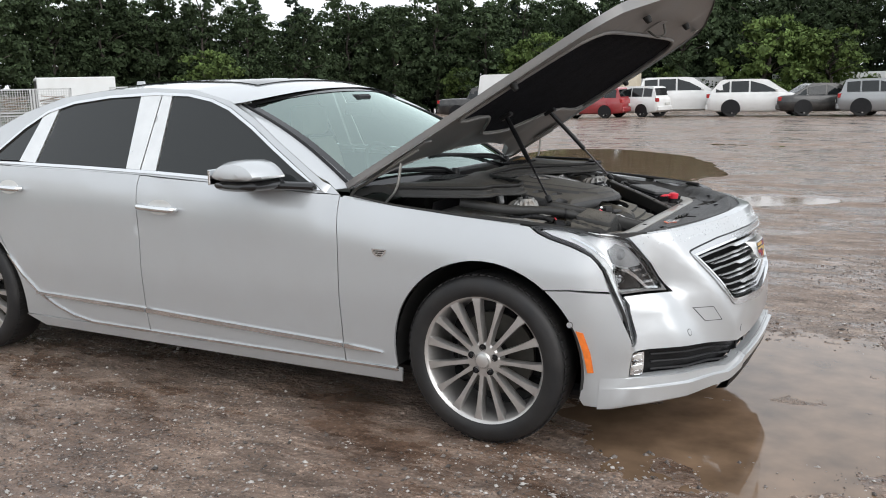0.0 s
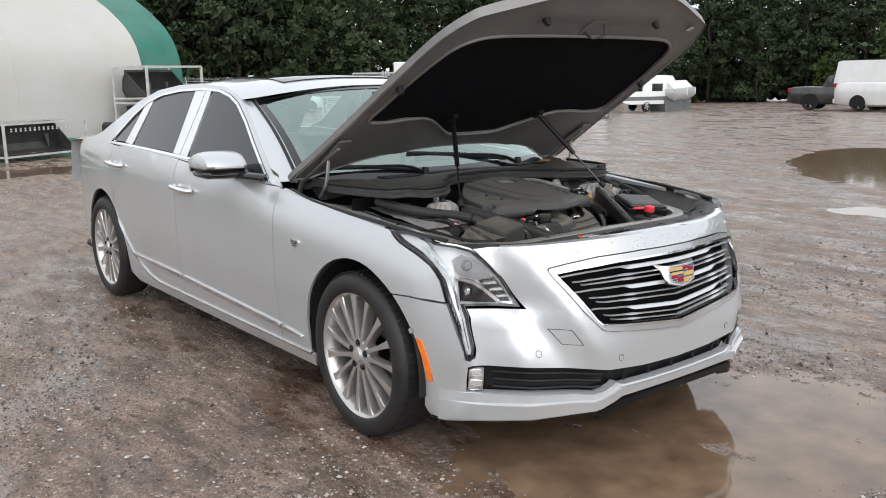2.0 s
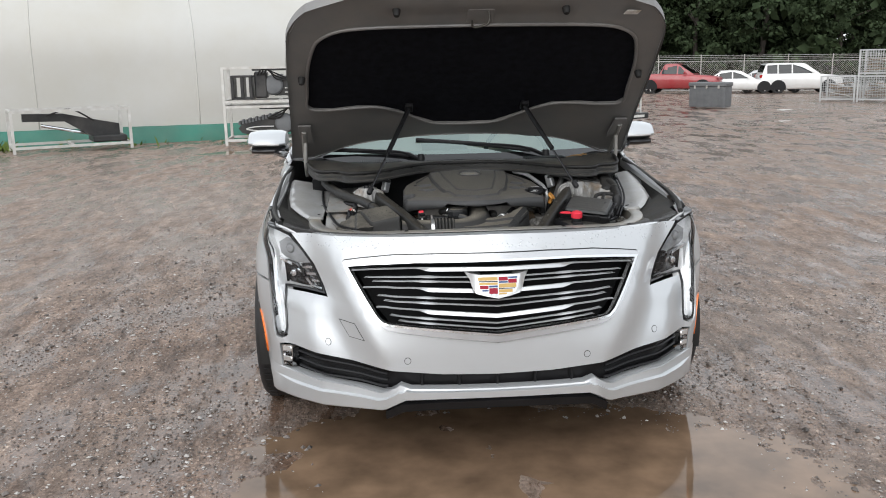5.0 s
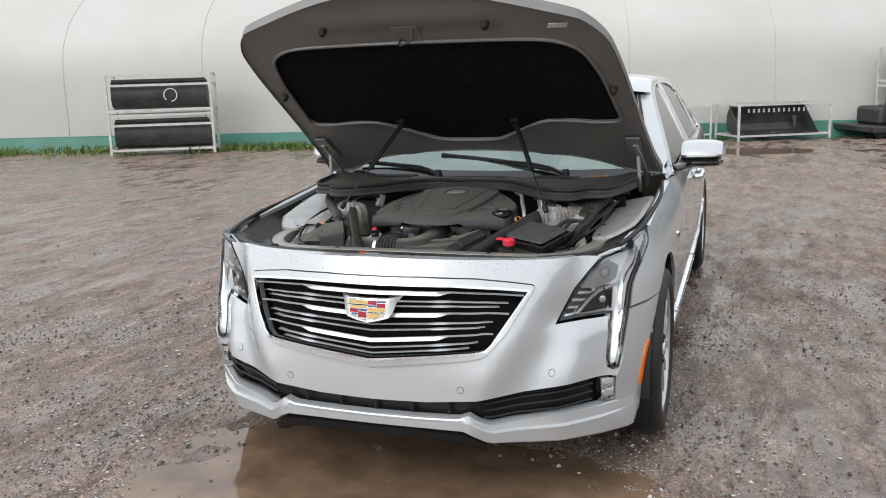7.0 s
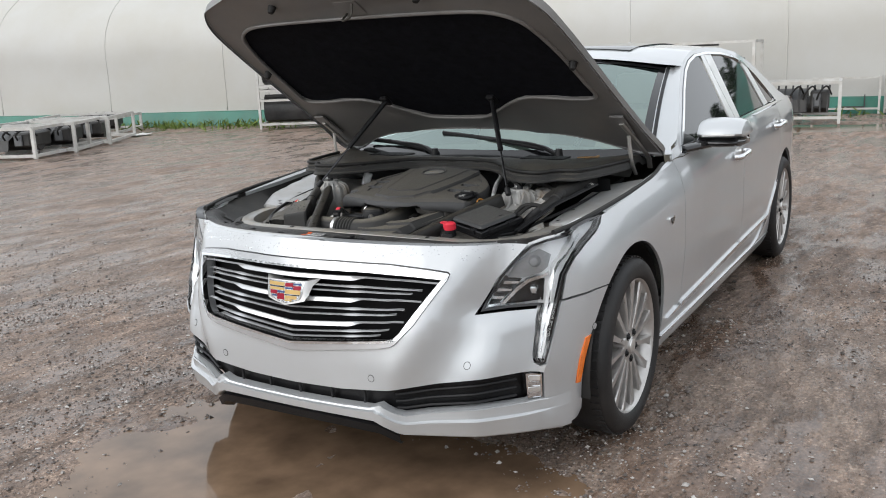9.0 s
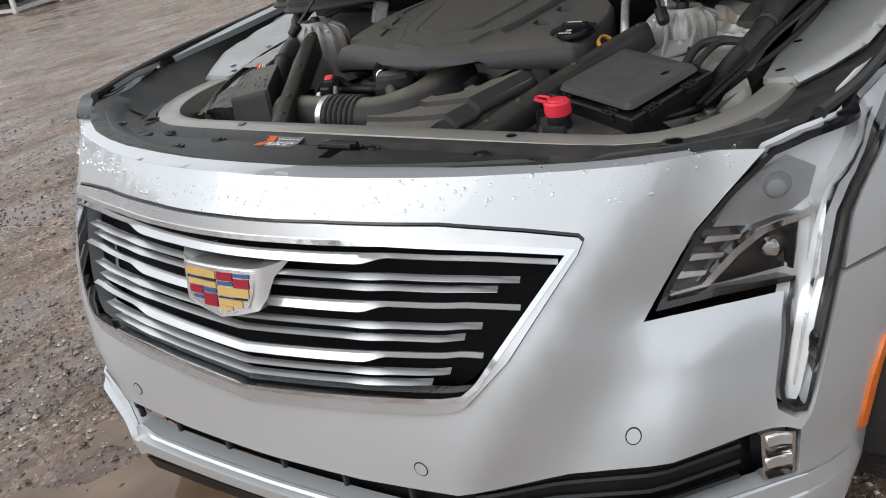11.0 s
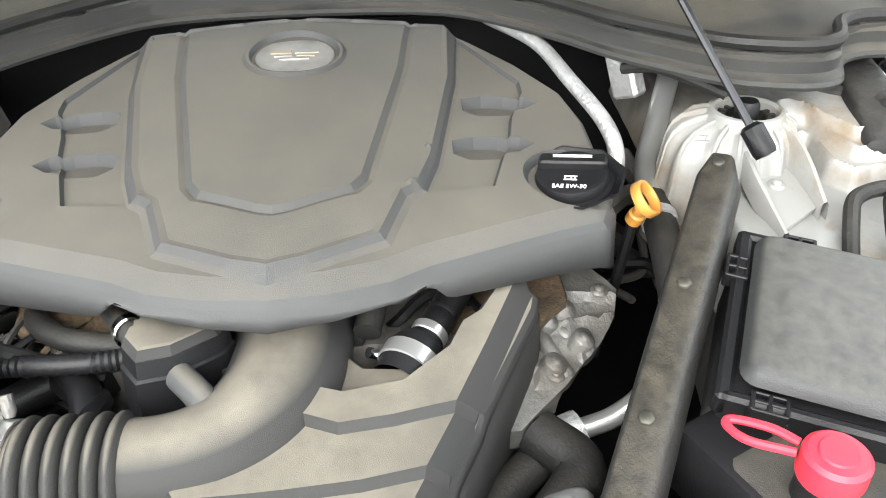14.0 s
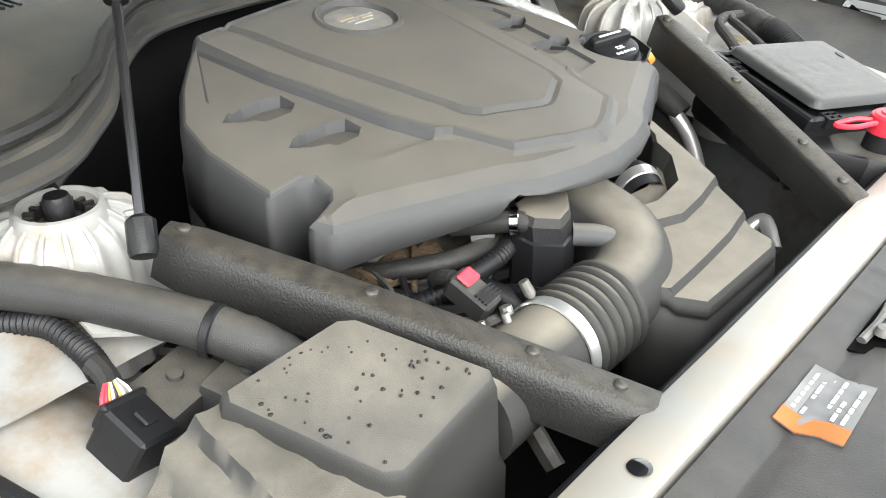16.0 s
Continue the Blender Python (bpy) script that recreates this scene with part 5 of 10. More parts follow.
# wheels
def wheel(x, sgn):
    hub = Vector((x, sgn * 0.925, 0.357))
    m = Matrix.Translation(hub) @ pose(0, 0, 0, -90 * sgn, 0, 0) @ Matrix.Scale(0.957, 4)
    w = part("wheel", lathe([(0.236, -0.20), (0.240, -0.08), (0.244, -0.045), (0.256, -0.014), (0.262, -0.004), (0.268, 0.0), (0.267, -0.012), (0.252, -0.05), (0.245, -0.20)], m, 64), ALLOY, car, "multi-spoke silver alloy wheel")
    part("tyre", lathe([(0.262, -0.012), (0.268, 0.001), (0.280, 0.010), (0.300, 0.013), (0.322, 0.009), (0.337, 0.0), (0.346, -0.014), (0.351, -0.04), (0.3525, -0.11), (0.350, -0.165), (0.34, -0.195), (0.30, -0.21), (0.26, -0.20)], m, 64), TYRE, w, "worn black tyre")
    tread = bmesh.new()
    for k in range(64):
        a = 2 * math.pi * k / 64
        add_box(tread, 0.3495, 0.3545, -0.011, 0.011, -0.055, -0.018, 0, m @ pose(0, 0, 0, 0, 0, math.degrees(a)))
    part("tread_block", tread, TYRE, w)["kind"] = "stuff"
    # black disc added behind the spokes; the shade in the gaps is its colour
    part("spoke_backing", lathe([(0.0, -0.19), (0.243, -0.19), (0.2435, -0.19)], m, 40), BLACK, w)
    for k in range(15):
        a = 24.0 * k
        n = 1.0 if k % 3 else 0.8
        rows = []
        for r, hw, h in ((0.050, 0.0115, -0.014), (0.085, 0.0100, -0.012), (0.13, 0.0098 * n, -0.011), (0.18, 0.0115 * n, -0.010), (0.225, 0.0150 * n, -0.010), (0.250, 0.0195 * n, -0.010), (0.258, 0.0235 * n, -0.011)):
            rows.append([m @ pose(0, 0, 0, 0, 0, a) @ Vector((r, q * hw, h + dz)) for q, dz in ((-0.75, -0.045), (-1.0, -0.006), (-0.86, 0.0), (0.86, 0.0), (1.0, -0.006), (0.75, -0.045))])
        part("spoke", loft(rows), ALLOY, w, sharp=20)
    part("hub", lathe([(0.030, -0.004), (0.036, -0.010), (0.066, -0.013), (0.074, -0.020), (0.078, -0.06)], m, 40), ALLOY, w)
    part("hub_cap", lathe([(0.0, 0.002), (0.020, 0.0015), (0.028, -0.001), (0.030, -0.008)], m, 28), SATIN, w, "round centre cap")
    for k in range(5):
        part("lug_nut", lathe([(0.0, -0.004), (0.006, -0.004), (0.0085, -0.008), (0.0095, -0.013), (0.0135, -0.0135), (0.0145, -0.0100), (0.0155, -0.0135)], m @ pose(0, 0, 0, 0, 0, 72 * k + 18) @ pose(0.054, 0, 0.002), 12), BLACK, w, "dark lug nut")
    part("brake_disc", lathe([(0.06, -0.13), (0.175, -0.13), (0.175, -0.15)], m, 36), BOLT, w)
    part("brake_caliper", box(-0.17, -0.10, -0.07, 0.07, -0.17, -0.10, 0.015, m), BLACK, w)
    return w


for wx in (0.0, -3.109):
    for wsgn in (-1, 1):
        wheel(wx, wsgn)

# hood, raised
HS = 0.584
HL = 1 / math.sqrt(1 + HS * HS)


def hood_at(x, y, up=0.0):
    """A point on the raised hood's inner face, lifted by up along its normal; the face is slightly crowned."""
    crown = 0.022 * (1 - (y / 0.85) ** 2)
    z = 1.244 + (x + 0.235) * HS
    return Vector((x - HS * HL * (up + crown), y, z + HL * (up + crown)))


hood_half = [(0.628, 0.0), (0.620, 0.12), (0.600, 0.24), (0.560, 0.38), (0.508, 0.525), (0.470, 0.628), (0.452, 0.660), (0.405, 0.700), (0.345, 0.730), (0.265, 0.747), (0.10, 0.766), (-0.20, 0.790), (-0.45, 0.815), (-0.640, 0.838), (-0.645, 0.74), (-0.600, 0.66), (-0.548, 0.57), (-0.508, 0.45), (-0.482, 0.30), (-0.468, 0.15), (-0.464, 0.0)]
hood_line = hood_half + [(x, -y) for x, y in hood_half[-2:0:-1]]
hood = part("hood", sheet(hood_line, lambda x, y: hood_at(x, y, 0.034 - 0.014 * step_between(0.55, 0.85, abs(y)) + 0.012 * math.exp(-((abs(y) - 0.33) / 0.05) ** 2) * 0.4), 0.05, thick=0.030, out=(-0.5, 0, 1)), PAINT, car, "silver hood, raised")
hood_edge_line = [tuple(q[:2]) for q in spline([(x, y, 0.0) for x, y in shrink(hood_line, -0.006) + shrink(hood_line, -0.006)[:1]], 4)]
# grey strip stands in for silver paint in shade round the hood's edge
part("hood_edge_shade", loft([[hood_at(x, y, u) for u in (-0.006, 0.012, 0.034 - 0.014 * step_between(0.55, 0.85, abs(y)))] for x, y in hood_edge_line]), PRIMER, hood, "hood edge in darker grey, standing in for shaded silver paint")
pad_half = [(0.358, 0.0), (0.358, 0.30), (0.356, 0.46), (0.342, 0.55), (0.300, 0.618), (0.235, 0.652), (0.10, 0.685), (-0.08, 0.706), (-0.165, 0.716), (-0.198, 0.690), (-0.205, 0.60), (-0.198, 0.50), (-0.202, 0.40), (-0.245, 0.312), (-0.300, 0.235), (-0.358, 0.14), (-0.368, 0.0)]
pad_line = pad_half + [(x, -y) for x, y in pad_half[-2:0:-1]]


def inner_height(x, y):
    edge = min(math.hypot(x - q[0], y - q[1]) for q in pad_ring)
    lip = 0.004 * math.exp(-((edge - 0.020) / 0.016) ** 2)
    rib = 0.010 * math.exp(-((abs(y) - 0.33) / 0.07) ** 2) * step_between(-0.25, -0.40, x)
    return -lip - rib - 0.010 * step_between(0.42, 0.47, x) * (1 - step_between(0.50, 0.56, x)) * (1 - step_between(0.30, 0.42, abs(y)))


pad_ring = resample(pad_line, 0.05)
part("hood_inner_panel", sheet(shrink(hood_line, -0.004), lambda x, y: hood_at(x, y, inner_height(x, y)), 0.028, [pad_line], thick=0.02, out=(0.5, 0, -1)), PRIMER, hood, "grey inner hood frame")
pad_rim = spline([hood_at(x, y, -0.006) for x, y in pad_line + pad_line[:1]], 5)
part("pad_edge", tube(pad_rim, 0.0075, 8, 0), PRIMER, hood, "rolled edge round the felt pad")
part("insulation_pad", sheet(pad_line, lambda x, y: hood_at(x, y, 0.004 + 0.004 * noise.noise(Vector((x * 9, y * 9, 0)))), 0.04, thick=0, out=(0.5, 0, -1)), FELT, hood, "black felt insulation pad")
for x, y in ((0.458, 0.318), (0.458, -0.318), (0.05, 0.715), (0.05, -0.715)):
    part("hood_bumper", lathe([(0.0, 0.030), (0.010, 0.028), (0.014, 0.018), (0.016, 0.0)], Matrix.Translation(hood_at(x, y, -0.006)) @ Vector((HS, 0, -1)).to_track_quat("Z", "Y").to_matrix().to_4x4(), 14), RUBBER, hood, "black rubber stop")
part("latch_striker", tube([hood_at(0.385, -0.030, -0.004), hood_at(0.400, -0.028, -0.045), hood_at(0.412, 0.0, -0.052), hood_at(0.424, 0.028, -0.045), hood_at(0.438, 0.030, -0.004)], 0.0045, 8), BOLT, hood, "steel striker loop")
part("latch_plate", box(-0.045, 0.045, -0.05, 0.05, -0.004, 0.004, 0.002, Matrix.Translation(hood_at(0.412, 0, -0.004)) @ pose(0, 0, 0, 0, -30.3, 0)), PRIMER, hood)
part("hood_label", box(-0.013, 0.013, -0.034, 0.034, -0.001, 0.001, 0, Matrix.Translation(hood_at(0.44, 0.575, -0.012)) @ pose(0, 0, 0, 0, -30.3, 25)), TANK, hood, "small white and red label")
for sgn in (-1, 1):
    a, b = Vector((-0.185, sgn * 0.262, 1.266)), Vector((0.064 if sgn > 0 else 0.088, sgn * 0.446, 0.934))
    strut = part("gas_strut", tube([a, a.lerp(b, 0.56)], 0.0105, 10, 0), BLACK, car, "black gas strut holding up the hood")
    part("strut_rod", tube([a.lerp(b, 0.55), b], 0.0042, 8, 0), ROD, strut)
    part("strut_end", lathe([(0.0, 0.016), (0.0105, 0.015), (0.012, 0.010), (0.012, -0.014), (0.007, -0.018), (0.0, -0.018)], Matrix.Translation(b) @ (b - a).to_track_quat("Z", "Y").to_matrix().to_4x4(), 10), BLACK, strut)
    part("strut_bracket", box(-0.03, 0.03, -0.018, 0.018, -0.006, 0.012, 0.004, Matrix.Translation(a) @ pose(0, 0, 0, 0, -30, 0)), BLACK, strut)
    hinge = part("hood_hinge", tube([(-0.70, sgn * 0.765, 0.935), (-0.66, sgn * 0.770, 0.985), (-0.60, sgn * 0.772, 1.015), (-0.50, sgn * 0.765, 1.075), (-0.36, sgn * 0.752, 1.155)], 0.012, 6, 5, 0.5), STEEL, car, "steel hood hinge arm")
    part("hinge_link", tube([(-0.52, sgn * 0.76, 0.93), (-0.46, sgn * 0.76, 1.00), (-0.44, sgn * 0.755, 1.10)], 0.009, 6, 5, 0.5), STEEL, hinge)
    part("hinge_plate", box(-0.48, -0.30, *sorted((sgn * 0.715, sgn * 0.775)), -0.004, 0.006, 0.002, Matrix.Translation((0, 0, 1.244 - 0.155 * HS - 0.01 + 0.0)) @ Matrix.Translation((-0.39, 0, 0)) @ pose(0, 0, 0, 0, -30.3, 0) @ Matrix.Translation((0.39, 0, 0))), PRIMER, hinge)


# ---- the engine bay ----
def seg_distance(p, line):
    best = 9.0
    for a, b in zip(line, line[1:]):
        dx, dy = b[0] - a[0], b[1] - a[1]
        t = max(0.0, min(1.0, ((p[0] - a[0]) * dx + (p[1] - a[1]) * dy) / max(1e-9, dx * dx + dy * dy)))
        best = min(best, math.hypot(p[0] - a[0] - dx * t, p[1] - a[1] - dy * t))
    return best


def soft_in(p, poly, w):
    d = seg_distance(p, poly + poly[:1])
    d = d if inside(p, poly) else -d
    return step_between(-w, w, d)


def lettering(text, size, m, mat, parent, name="lettering", depth=0.0006):
    cu = bpy.data.curves.new("text", "FONT")
    cu.body, cu.size, cu.align_x, cu.align_y, cu.extrude = text, size, "CENTER", "CENTER", depth
    tmp = new("text", cu)
    me = bpy.data.meshes.new_from_object(tmp)
    bpy.data.objects.remove(tmp)
    me.transform(LAY[0] @ m if LAY[0] is not None else m)
    me.materials.append(mat)
    ob = new(name, me)
    ob.parent = parent
    return ob


def bolt(c, up=(0, 0, 1), r=0.011, parent=None, mat=None):
    m = Matrix.Translation(c) @ Vector(up).to_track_quat("Z", "Y").to_matrix().to_4x4()
    bm = bmesh.new()
    add_lathe(bm, [(0.0, 0.002), (r * 1.5, 0.0016), (r * 1.6, 0.0)], m, 18)
    add_lathe(bm, [(0.0, r * 0.85), (r * 0.85, r * 0.85), (r, r * 0.65), (r, 0.001)], m, 6)
    return part("bolt", bm, mat or BOLT, parent)


# the bay was laid out on a drawing of its own; this fits it between the wings
BAY = Matrix(((1.075, 0, 0, 0.001), (0, 1.03, 0, 0), (0.07, 0, 1, -0.006), (0, 0, 0, 1)))
LAY[0] = BAY
# radiator support: a pale painted band sweeping round the bay
LAY[0] = None
SUPPORT = [(-0.30, -0.700, 0.862), (0.0, -0.690, 0.834), (0.10, -0.684, 0.829), (0.18, -0.678, 0.830), (0.235, -0.671, 0.829), (0.285, -0.658, 0.828), (0.345, -0.632, 0.826), (0.388, -0.600, 0.825), (0.425, -0.556, 0.824), (0.446, -0.495, 0.823), (0.452, -0.42, 0.823), (0.452, -0.28, 0.823), (0.454, -0.12, 0.824), (0.454, 0.0, 0.824)]
line = spline(SUPPORT + [(x, -y, z) for x, y, z in SUPPORT[-2::-1]], 8)
rows = []
for i, q in enumerate(line):
    d = line[min(i + 1, len(line) - 1)] - line[max(i - 1, 0)]
    n = Vector((d.y, -d.x, 0)).normalized()
    if n.dot(Vector((q.x + 0.4, q.y, 0))) < 0:
        n = -n
    wide = 0.026
    rows.append([q + n * a * wide + Vector((0, 0, b)) for a, b in ((-1.25, -0.060), (-1.1, -0.010), (-0.96, -0.001), (-0.6, 0.0015), (0.0, 0.002), (0.6, 0.0015), (0.92, -0.001), (1.06, -0.012), (1.1, -0.04))])
support = part("radiator_support", loft(rows), SUPPORT_PAINT, car, "pale dusty painted radiator support frame")
# gloss-black discs on the band paint the shade inside its bolt holes
for x, y, z in ((0.457, 0.316, 0.823), (0.457, -0.305, 0.823)):
    part("bolt_hole_disc", lathe([(0.0, 0.0036), (0.0085, 0.0036), (0.0095, 0.003)], pose(x, y, z), 16), GLOSS, support)

LAY[0] = None
# black cover between the support and the bumper, with the wing strips
z_in = lambda x: float(np.interp(x, [-0.49, -0.1, 0.1, 0.32, 0.48], [0.848, 0.831, 0.825, 0.822, 0.822]))
z_out = lambda x: float(np.interp(x, [-0.46, -0.1, 0.2, 0.4, 0.6, 0.8], [0.938, 0.906, 0.886, 0.868, 0.860, 0.860]))
in_line = [(0.484, 0.0), (0.482, 0.29), (0.480, 0.420), (0.472, 0.508), (0.445, 0.580), (0.403, 0.628), (0.355, 0.661), (0.315, 0.680)]
deck_z = lambda y: float(np.interp(abs(y), [0, 0.13, 0.26, 0.40, 0.52, 0.60, 0.68, 0.742], [0.8712, 0.8682, 0.8632, 0.8562, 0.8512, 0.8502, 0.8492, 0.8452]))
nose_line = [(nose_depth(y, deck_z(y)), y) for y in (0.0, 0.08, 0.16, 0.23, 0.30, 0.37, 0.44, 0.50, 0.555, 0.60, 0.65)]
out_line = [(0.766, 0.0), (0.756, 0.12), (0.731, 0.24), (0.698, 0.36), (0.660, 0.46), (0.614, 0.56), (0.560, 0.645), (0.500, 0.724), (0.44, 0.775), (0.395, 0.785)]


def cover_z(x, y):
    a, b = seg_distance((x, abs(y)), in_line), seg_distance((x, abs(y)), out_line)
    k = step_between(0.35, 1.0, a / max(1e-6, a + b))
    z = z_in(x) + (z_out(x) - z_in(x)) * k
    if x > 0.1:
        z -= 0.006 * math.exp(-((a - 0.035) / 0.012) ** 2) * step_between(0.1, 0.3, x)
        z -= 0.016 * math.exp(-(((x - 0.60) / 0.03) ** 2 + ((y - 0.475) / 0.05) ** 2) ** 2)
    return z


outline = [(x, y) for x, y in in_line] + out_line[::-1]
outline = outline + [(x, -y) for x, y in outline[::-1]]
outline = [p for i, p in enumerate(outline) if i == 0 or math.hypot(p[0] - outline[i - 1][0], p[1] - outline[i - 1][1]) > 1e-6]
half_a = in_line + out_line[::-1]
rail_z = lambda x: float(np.interp(x, [-0.5, -0.28, -0.1, 0.1, 0.2, 0.32], [0.890, 0.872, 0.852, 0.836, 0.832, 0.828]))
RAIL = material("bare_rail_paint", (0.47, 0.475, 0.475), 0.38, 0.35, 6, 0.06, 0.06, coat=0.3, dust=(0.30, 0.26, 0.20), dust_amount=0.4, dust_scale=9)
def cover_top_z(x, y):
    """The cover's moulded relief: an inner step, a raised outer lip with a groove, the washer recess."""
    q = (x, abs(y))
    a, b = seg_distance(q, in_line), seg_distance(q, out_line)
    front = step_between(0.12, 0.3, x)
    z = cover_z(x, y) - 0.0035 * step_between(0.020, 0.023, a) * front
    z += front * (0.005 * step_between(0.062, 0.056, b) - 0.006 * step_between(0.036, 0.031, b) - 0.004 * step_between(0.010, 0.0, b))
    if y > 0:
        z -= 0.034 * step_between(-0.002, 0.004, seg_distance((x, y), WELL + WELL[:1]) if inside((x, y), WELL) else -seg_distance((x, y), WELL + WELL[:1]))
    return z


WELL = [(0.512, 0.415), (0.528, 0.392), (0.575, 0.398), (0.590, 0.420), (0.588, 0.478), (0.566, 0.498), (0.524, 0.492), (0.512, 0.470)]
for sgn in (-1, 1):
    cut = [(x, sgn * y) for x, y in half_a]
    lines = [offset_loop(cut, d) for d in (0.0215, 0.032, 0.036, 0.056, 0.062)]
    if sgn > 0:
        lines += [offset_loop(WELL, -0.002), offset_loop(WELL, 0.004)]
    part("radiator_cover", sheet(cut, lambda x, y: Vector((x, y, cover_top_z(x, y))), 0.016, thick=0.02, creases=lines, fine=0.012), RADTOP, car, "dirty black plastic cover behind the bumper")
deck_line = nose_line + [(0.566, 0.660)] + out_line[6::-1]
for sgn in (-1, 1):
    part("bumper_deck", sheet([(x, sgn * y) for x, y in deck_line], lambda x, y: Vector((x, y, deck_z(y) + 0.002 * math.sin(math.pi * min(1.0, seg_distance((x, abs(y)), nose_line) / 0.055)))), 0.012, thick=0.012), PAINT, car, "silver painted top of the bumper")
lz = lambda x, y, up: Vector((x, y, cover_top_z(x, y) + up))
# flat sheet laid on the cover; its blackness is the cut-out's shade
rc = part("latch_opening", sheet([(0.514, -0.052), (0.514, 0.050), (0.521, 0.060), (0.548, 0.062), (0.552, 0.026), (0.592, 0.030), (0.594, 0.006), (0.552, 0.0), (0.550, -0.032), (0.532, -0.036), (0.528, -0.050)], lambda x, y: lz(x, y, 0.0012), 0.01, thick=0.002), WASH, car, "near-black sheet standing in for the shaded hood latch cut-out")
part("latch_hook", tube([lz(0.520, -0.035, 0.004), lz(0.524, 0.0, 0.008), lz(0.520, 0.045, 0.005)], 0.0045, 8), CASTING, rc)
part("latch_lever", box(0.528, 0.540, -0.025, 0.050, 0.819, 0.829, 0.002), BLACK, rc)
part("latch_lever", box(0.541, 0.546, -0.030, 0.040, 0.819, 0.827, 0.001), DUSTY, rc)
part("latch_pin", lathe([(0.0, 0.008), (0.006, 0.007), (0.008, 0.0)], pose(0.532, -0.02, 0.822), 12), CASTING, rc)
lab = part("warning_label", sheet([(0.504, -0.186), (0.504, -0.100), (0.553, -0.096), (0.556, -0.182)], lambda x, y: lz(x, y, 0.0012), 0.02, thick=0.0008), material("label_grey", (0.13, 0.13, 0.13), 0.35, 0, 60, 0.2), car, "grey printed label with an orange band")
part("orange_band", sheet([(0.504, -0.186), (0.504, -0.166), (0.5555, -0.162), (0.556, -0.182)], lambda x, y: lz(x, y, 0.0022), 0.02, thick=0.0006), material("label_orange", (0.62, 0.10, 0.015), 0.45, 0, 40, 0.1), lab, "orange warning band")
rp = random.Random(31)
for k in range(6):
    x0 = 0.508 + 0.0075 * k
    y0 = -0.160
    while y0 < -0.108:
        w = rp.uniform(0.004, 0.014)
        if rp.random() < 0.8:
            part("print_bar", box(x0, x0 + 0.0028, y0, min(-0.104, y0 + w), cover_top_z(x0, y0) + 0.0016, cover_top_z(x0, y0) + 0.0026), WHITE, lab)
        y0 += w + 0.003
for x, y in ((0.533, -0.300), (0.533, 0.300), (0.620, 0.320), (0.620, -0.320), (0.50, -0.47), (0.525, 0.600), (0.525, -0.600), (0.405, 0.668), (0.405, -0.668), (0.26, 0.735), (0.26, -0.735), (0.537, 0.082)):
    part("push_pin", lathe([(0.0, 0.003), (0.006, 0.003), (0.008, -0.001), (0.011, 0.001), (0.0145, 0.0015), (0.016, -0.002)], pose(x, y, cover_top_z(x, y) + 0.001), 20), BLACK, car, "round black trim fastener")
for x, y, r in ((0.535, 0.520, 0.021), (0.448, 0.590, 0.017), (0.448, -0.590, 0.017), (0.535, -0.520, 0.018)):
    hole = part("fastener_well", lathe([(0.0, 0.0012), (r * 0.92, 0.0014), (r, 0.0030), (r * 1.1, 0.0022), (r * 1.16, -0.001)], pose(x, y, cover_top_z(x, y)), 26), RADTOP, car, "round recess with a dark fastener")
    part("well_floor", lathe([(0.0, 0.0025), (r * 0.66, 0.0022), (r * 0.80, 0.0018), (r * 0.82, 0.0)], pose(x - 0.002, y, cover_top_z(x, y)), 22), WASH if r < 0.018 else BLACK, hole)
wm = pose(0.556, 0.452, cover_top_z(0.556, 0.452) + 0.012, 0, -6, 0)
wash = part("washer_cap", lathe([(0.0, 0.0165), (0.012, 0.0165), (0.0135, 0.0155), (0.024, 0.0150), (0.0285, 0.0125), (0.0295, 0.004), (0.030, -0.014)], wm, 30), RADTOP, car, "round black washer filler cap")
part("cap_tab", box(-0.010, 0.008, -0.052, -0.026, 0.008, 0.0135, 0.003, wm), RADTOP, wash)
part("cap_grip", box(-0.007, 0.007, -0.013, 0.013, 0.0155, 0.0185, 0.002, wm), RADTOP, wash)
# near-black plate paints the shade of a hole; nothing is cut
part("filler_hole", box(0.572, 0.589, 0.412, 0.436, cover_top_z(0.58, 0.424), cover_top_z(0.58, 0.424) + 0.0012, 0), WASH, car)
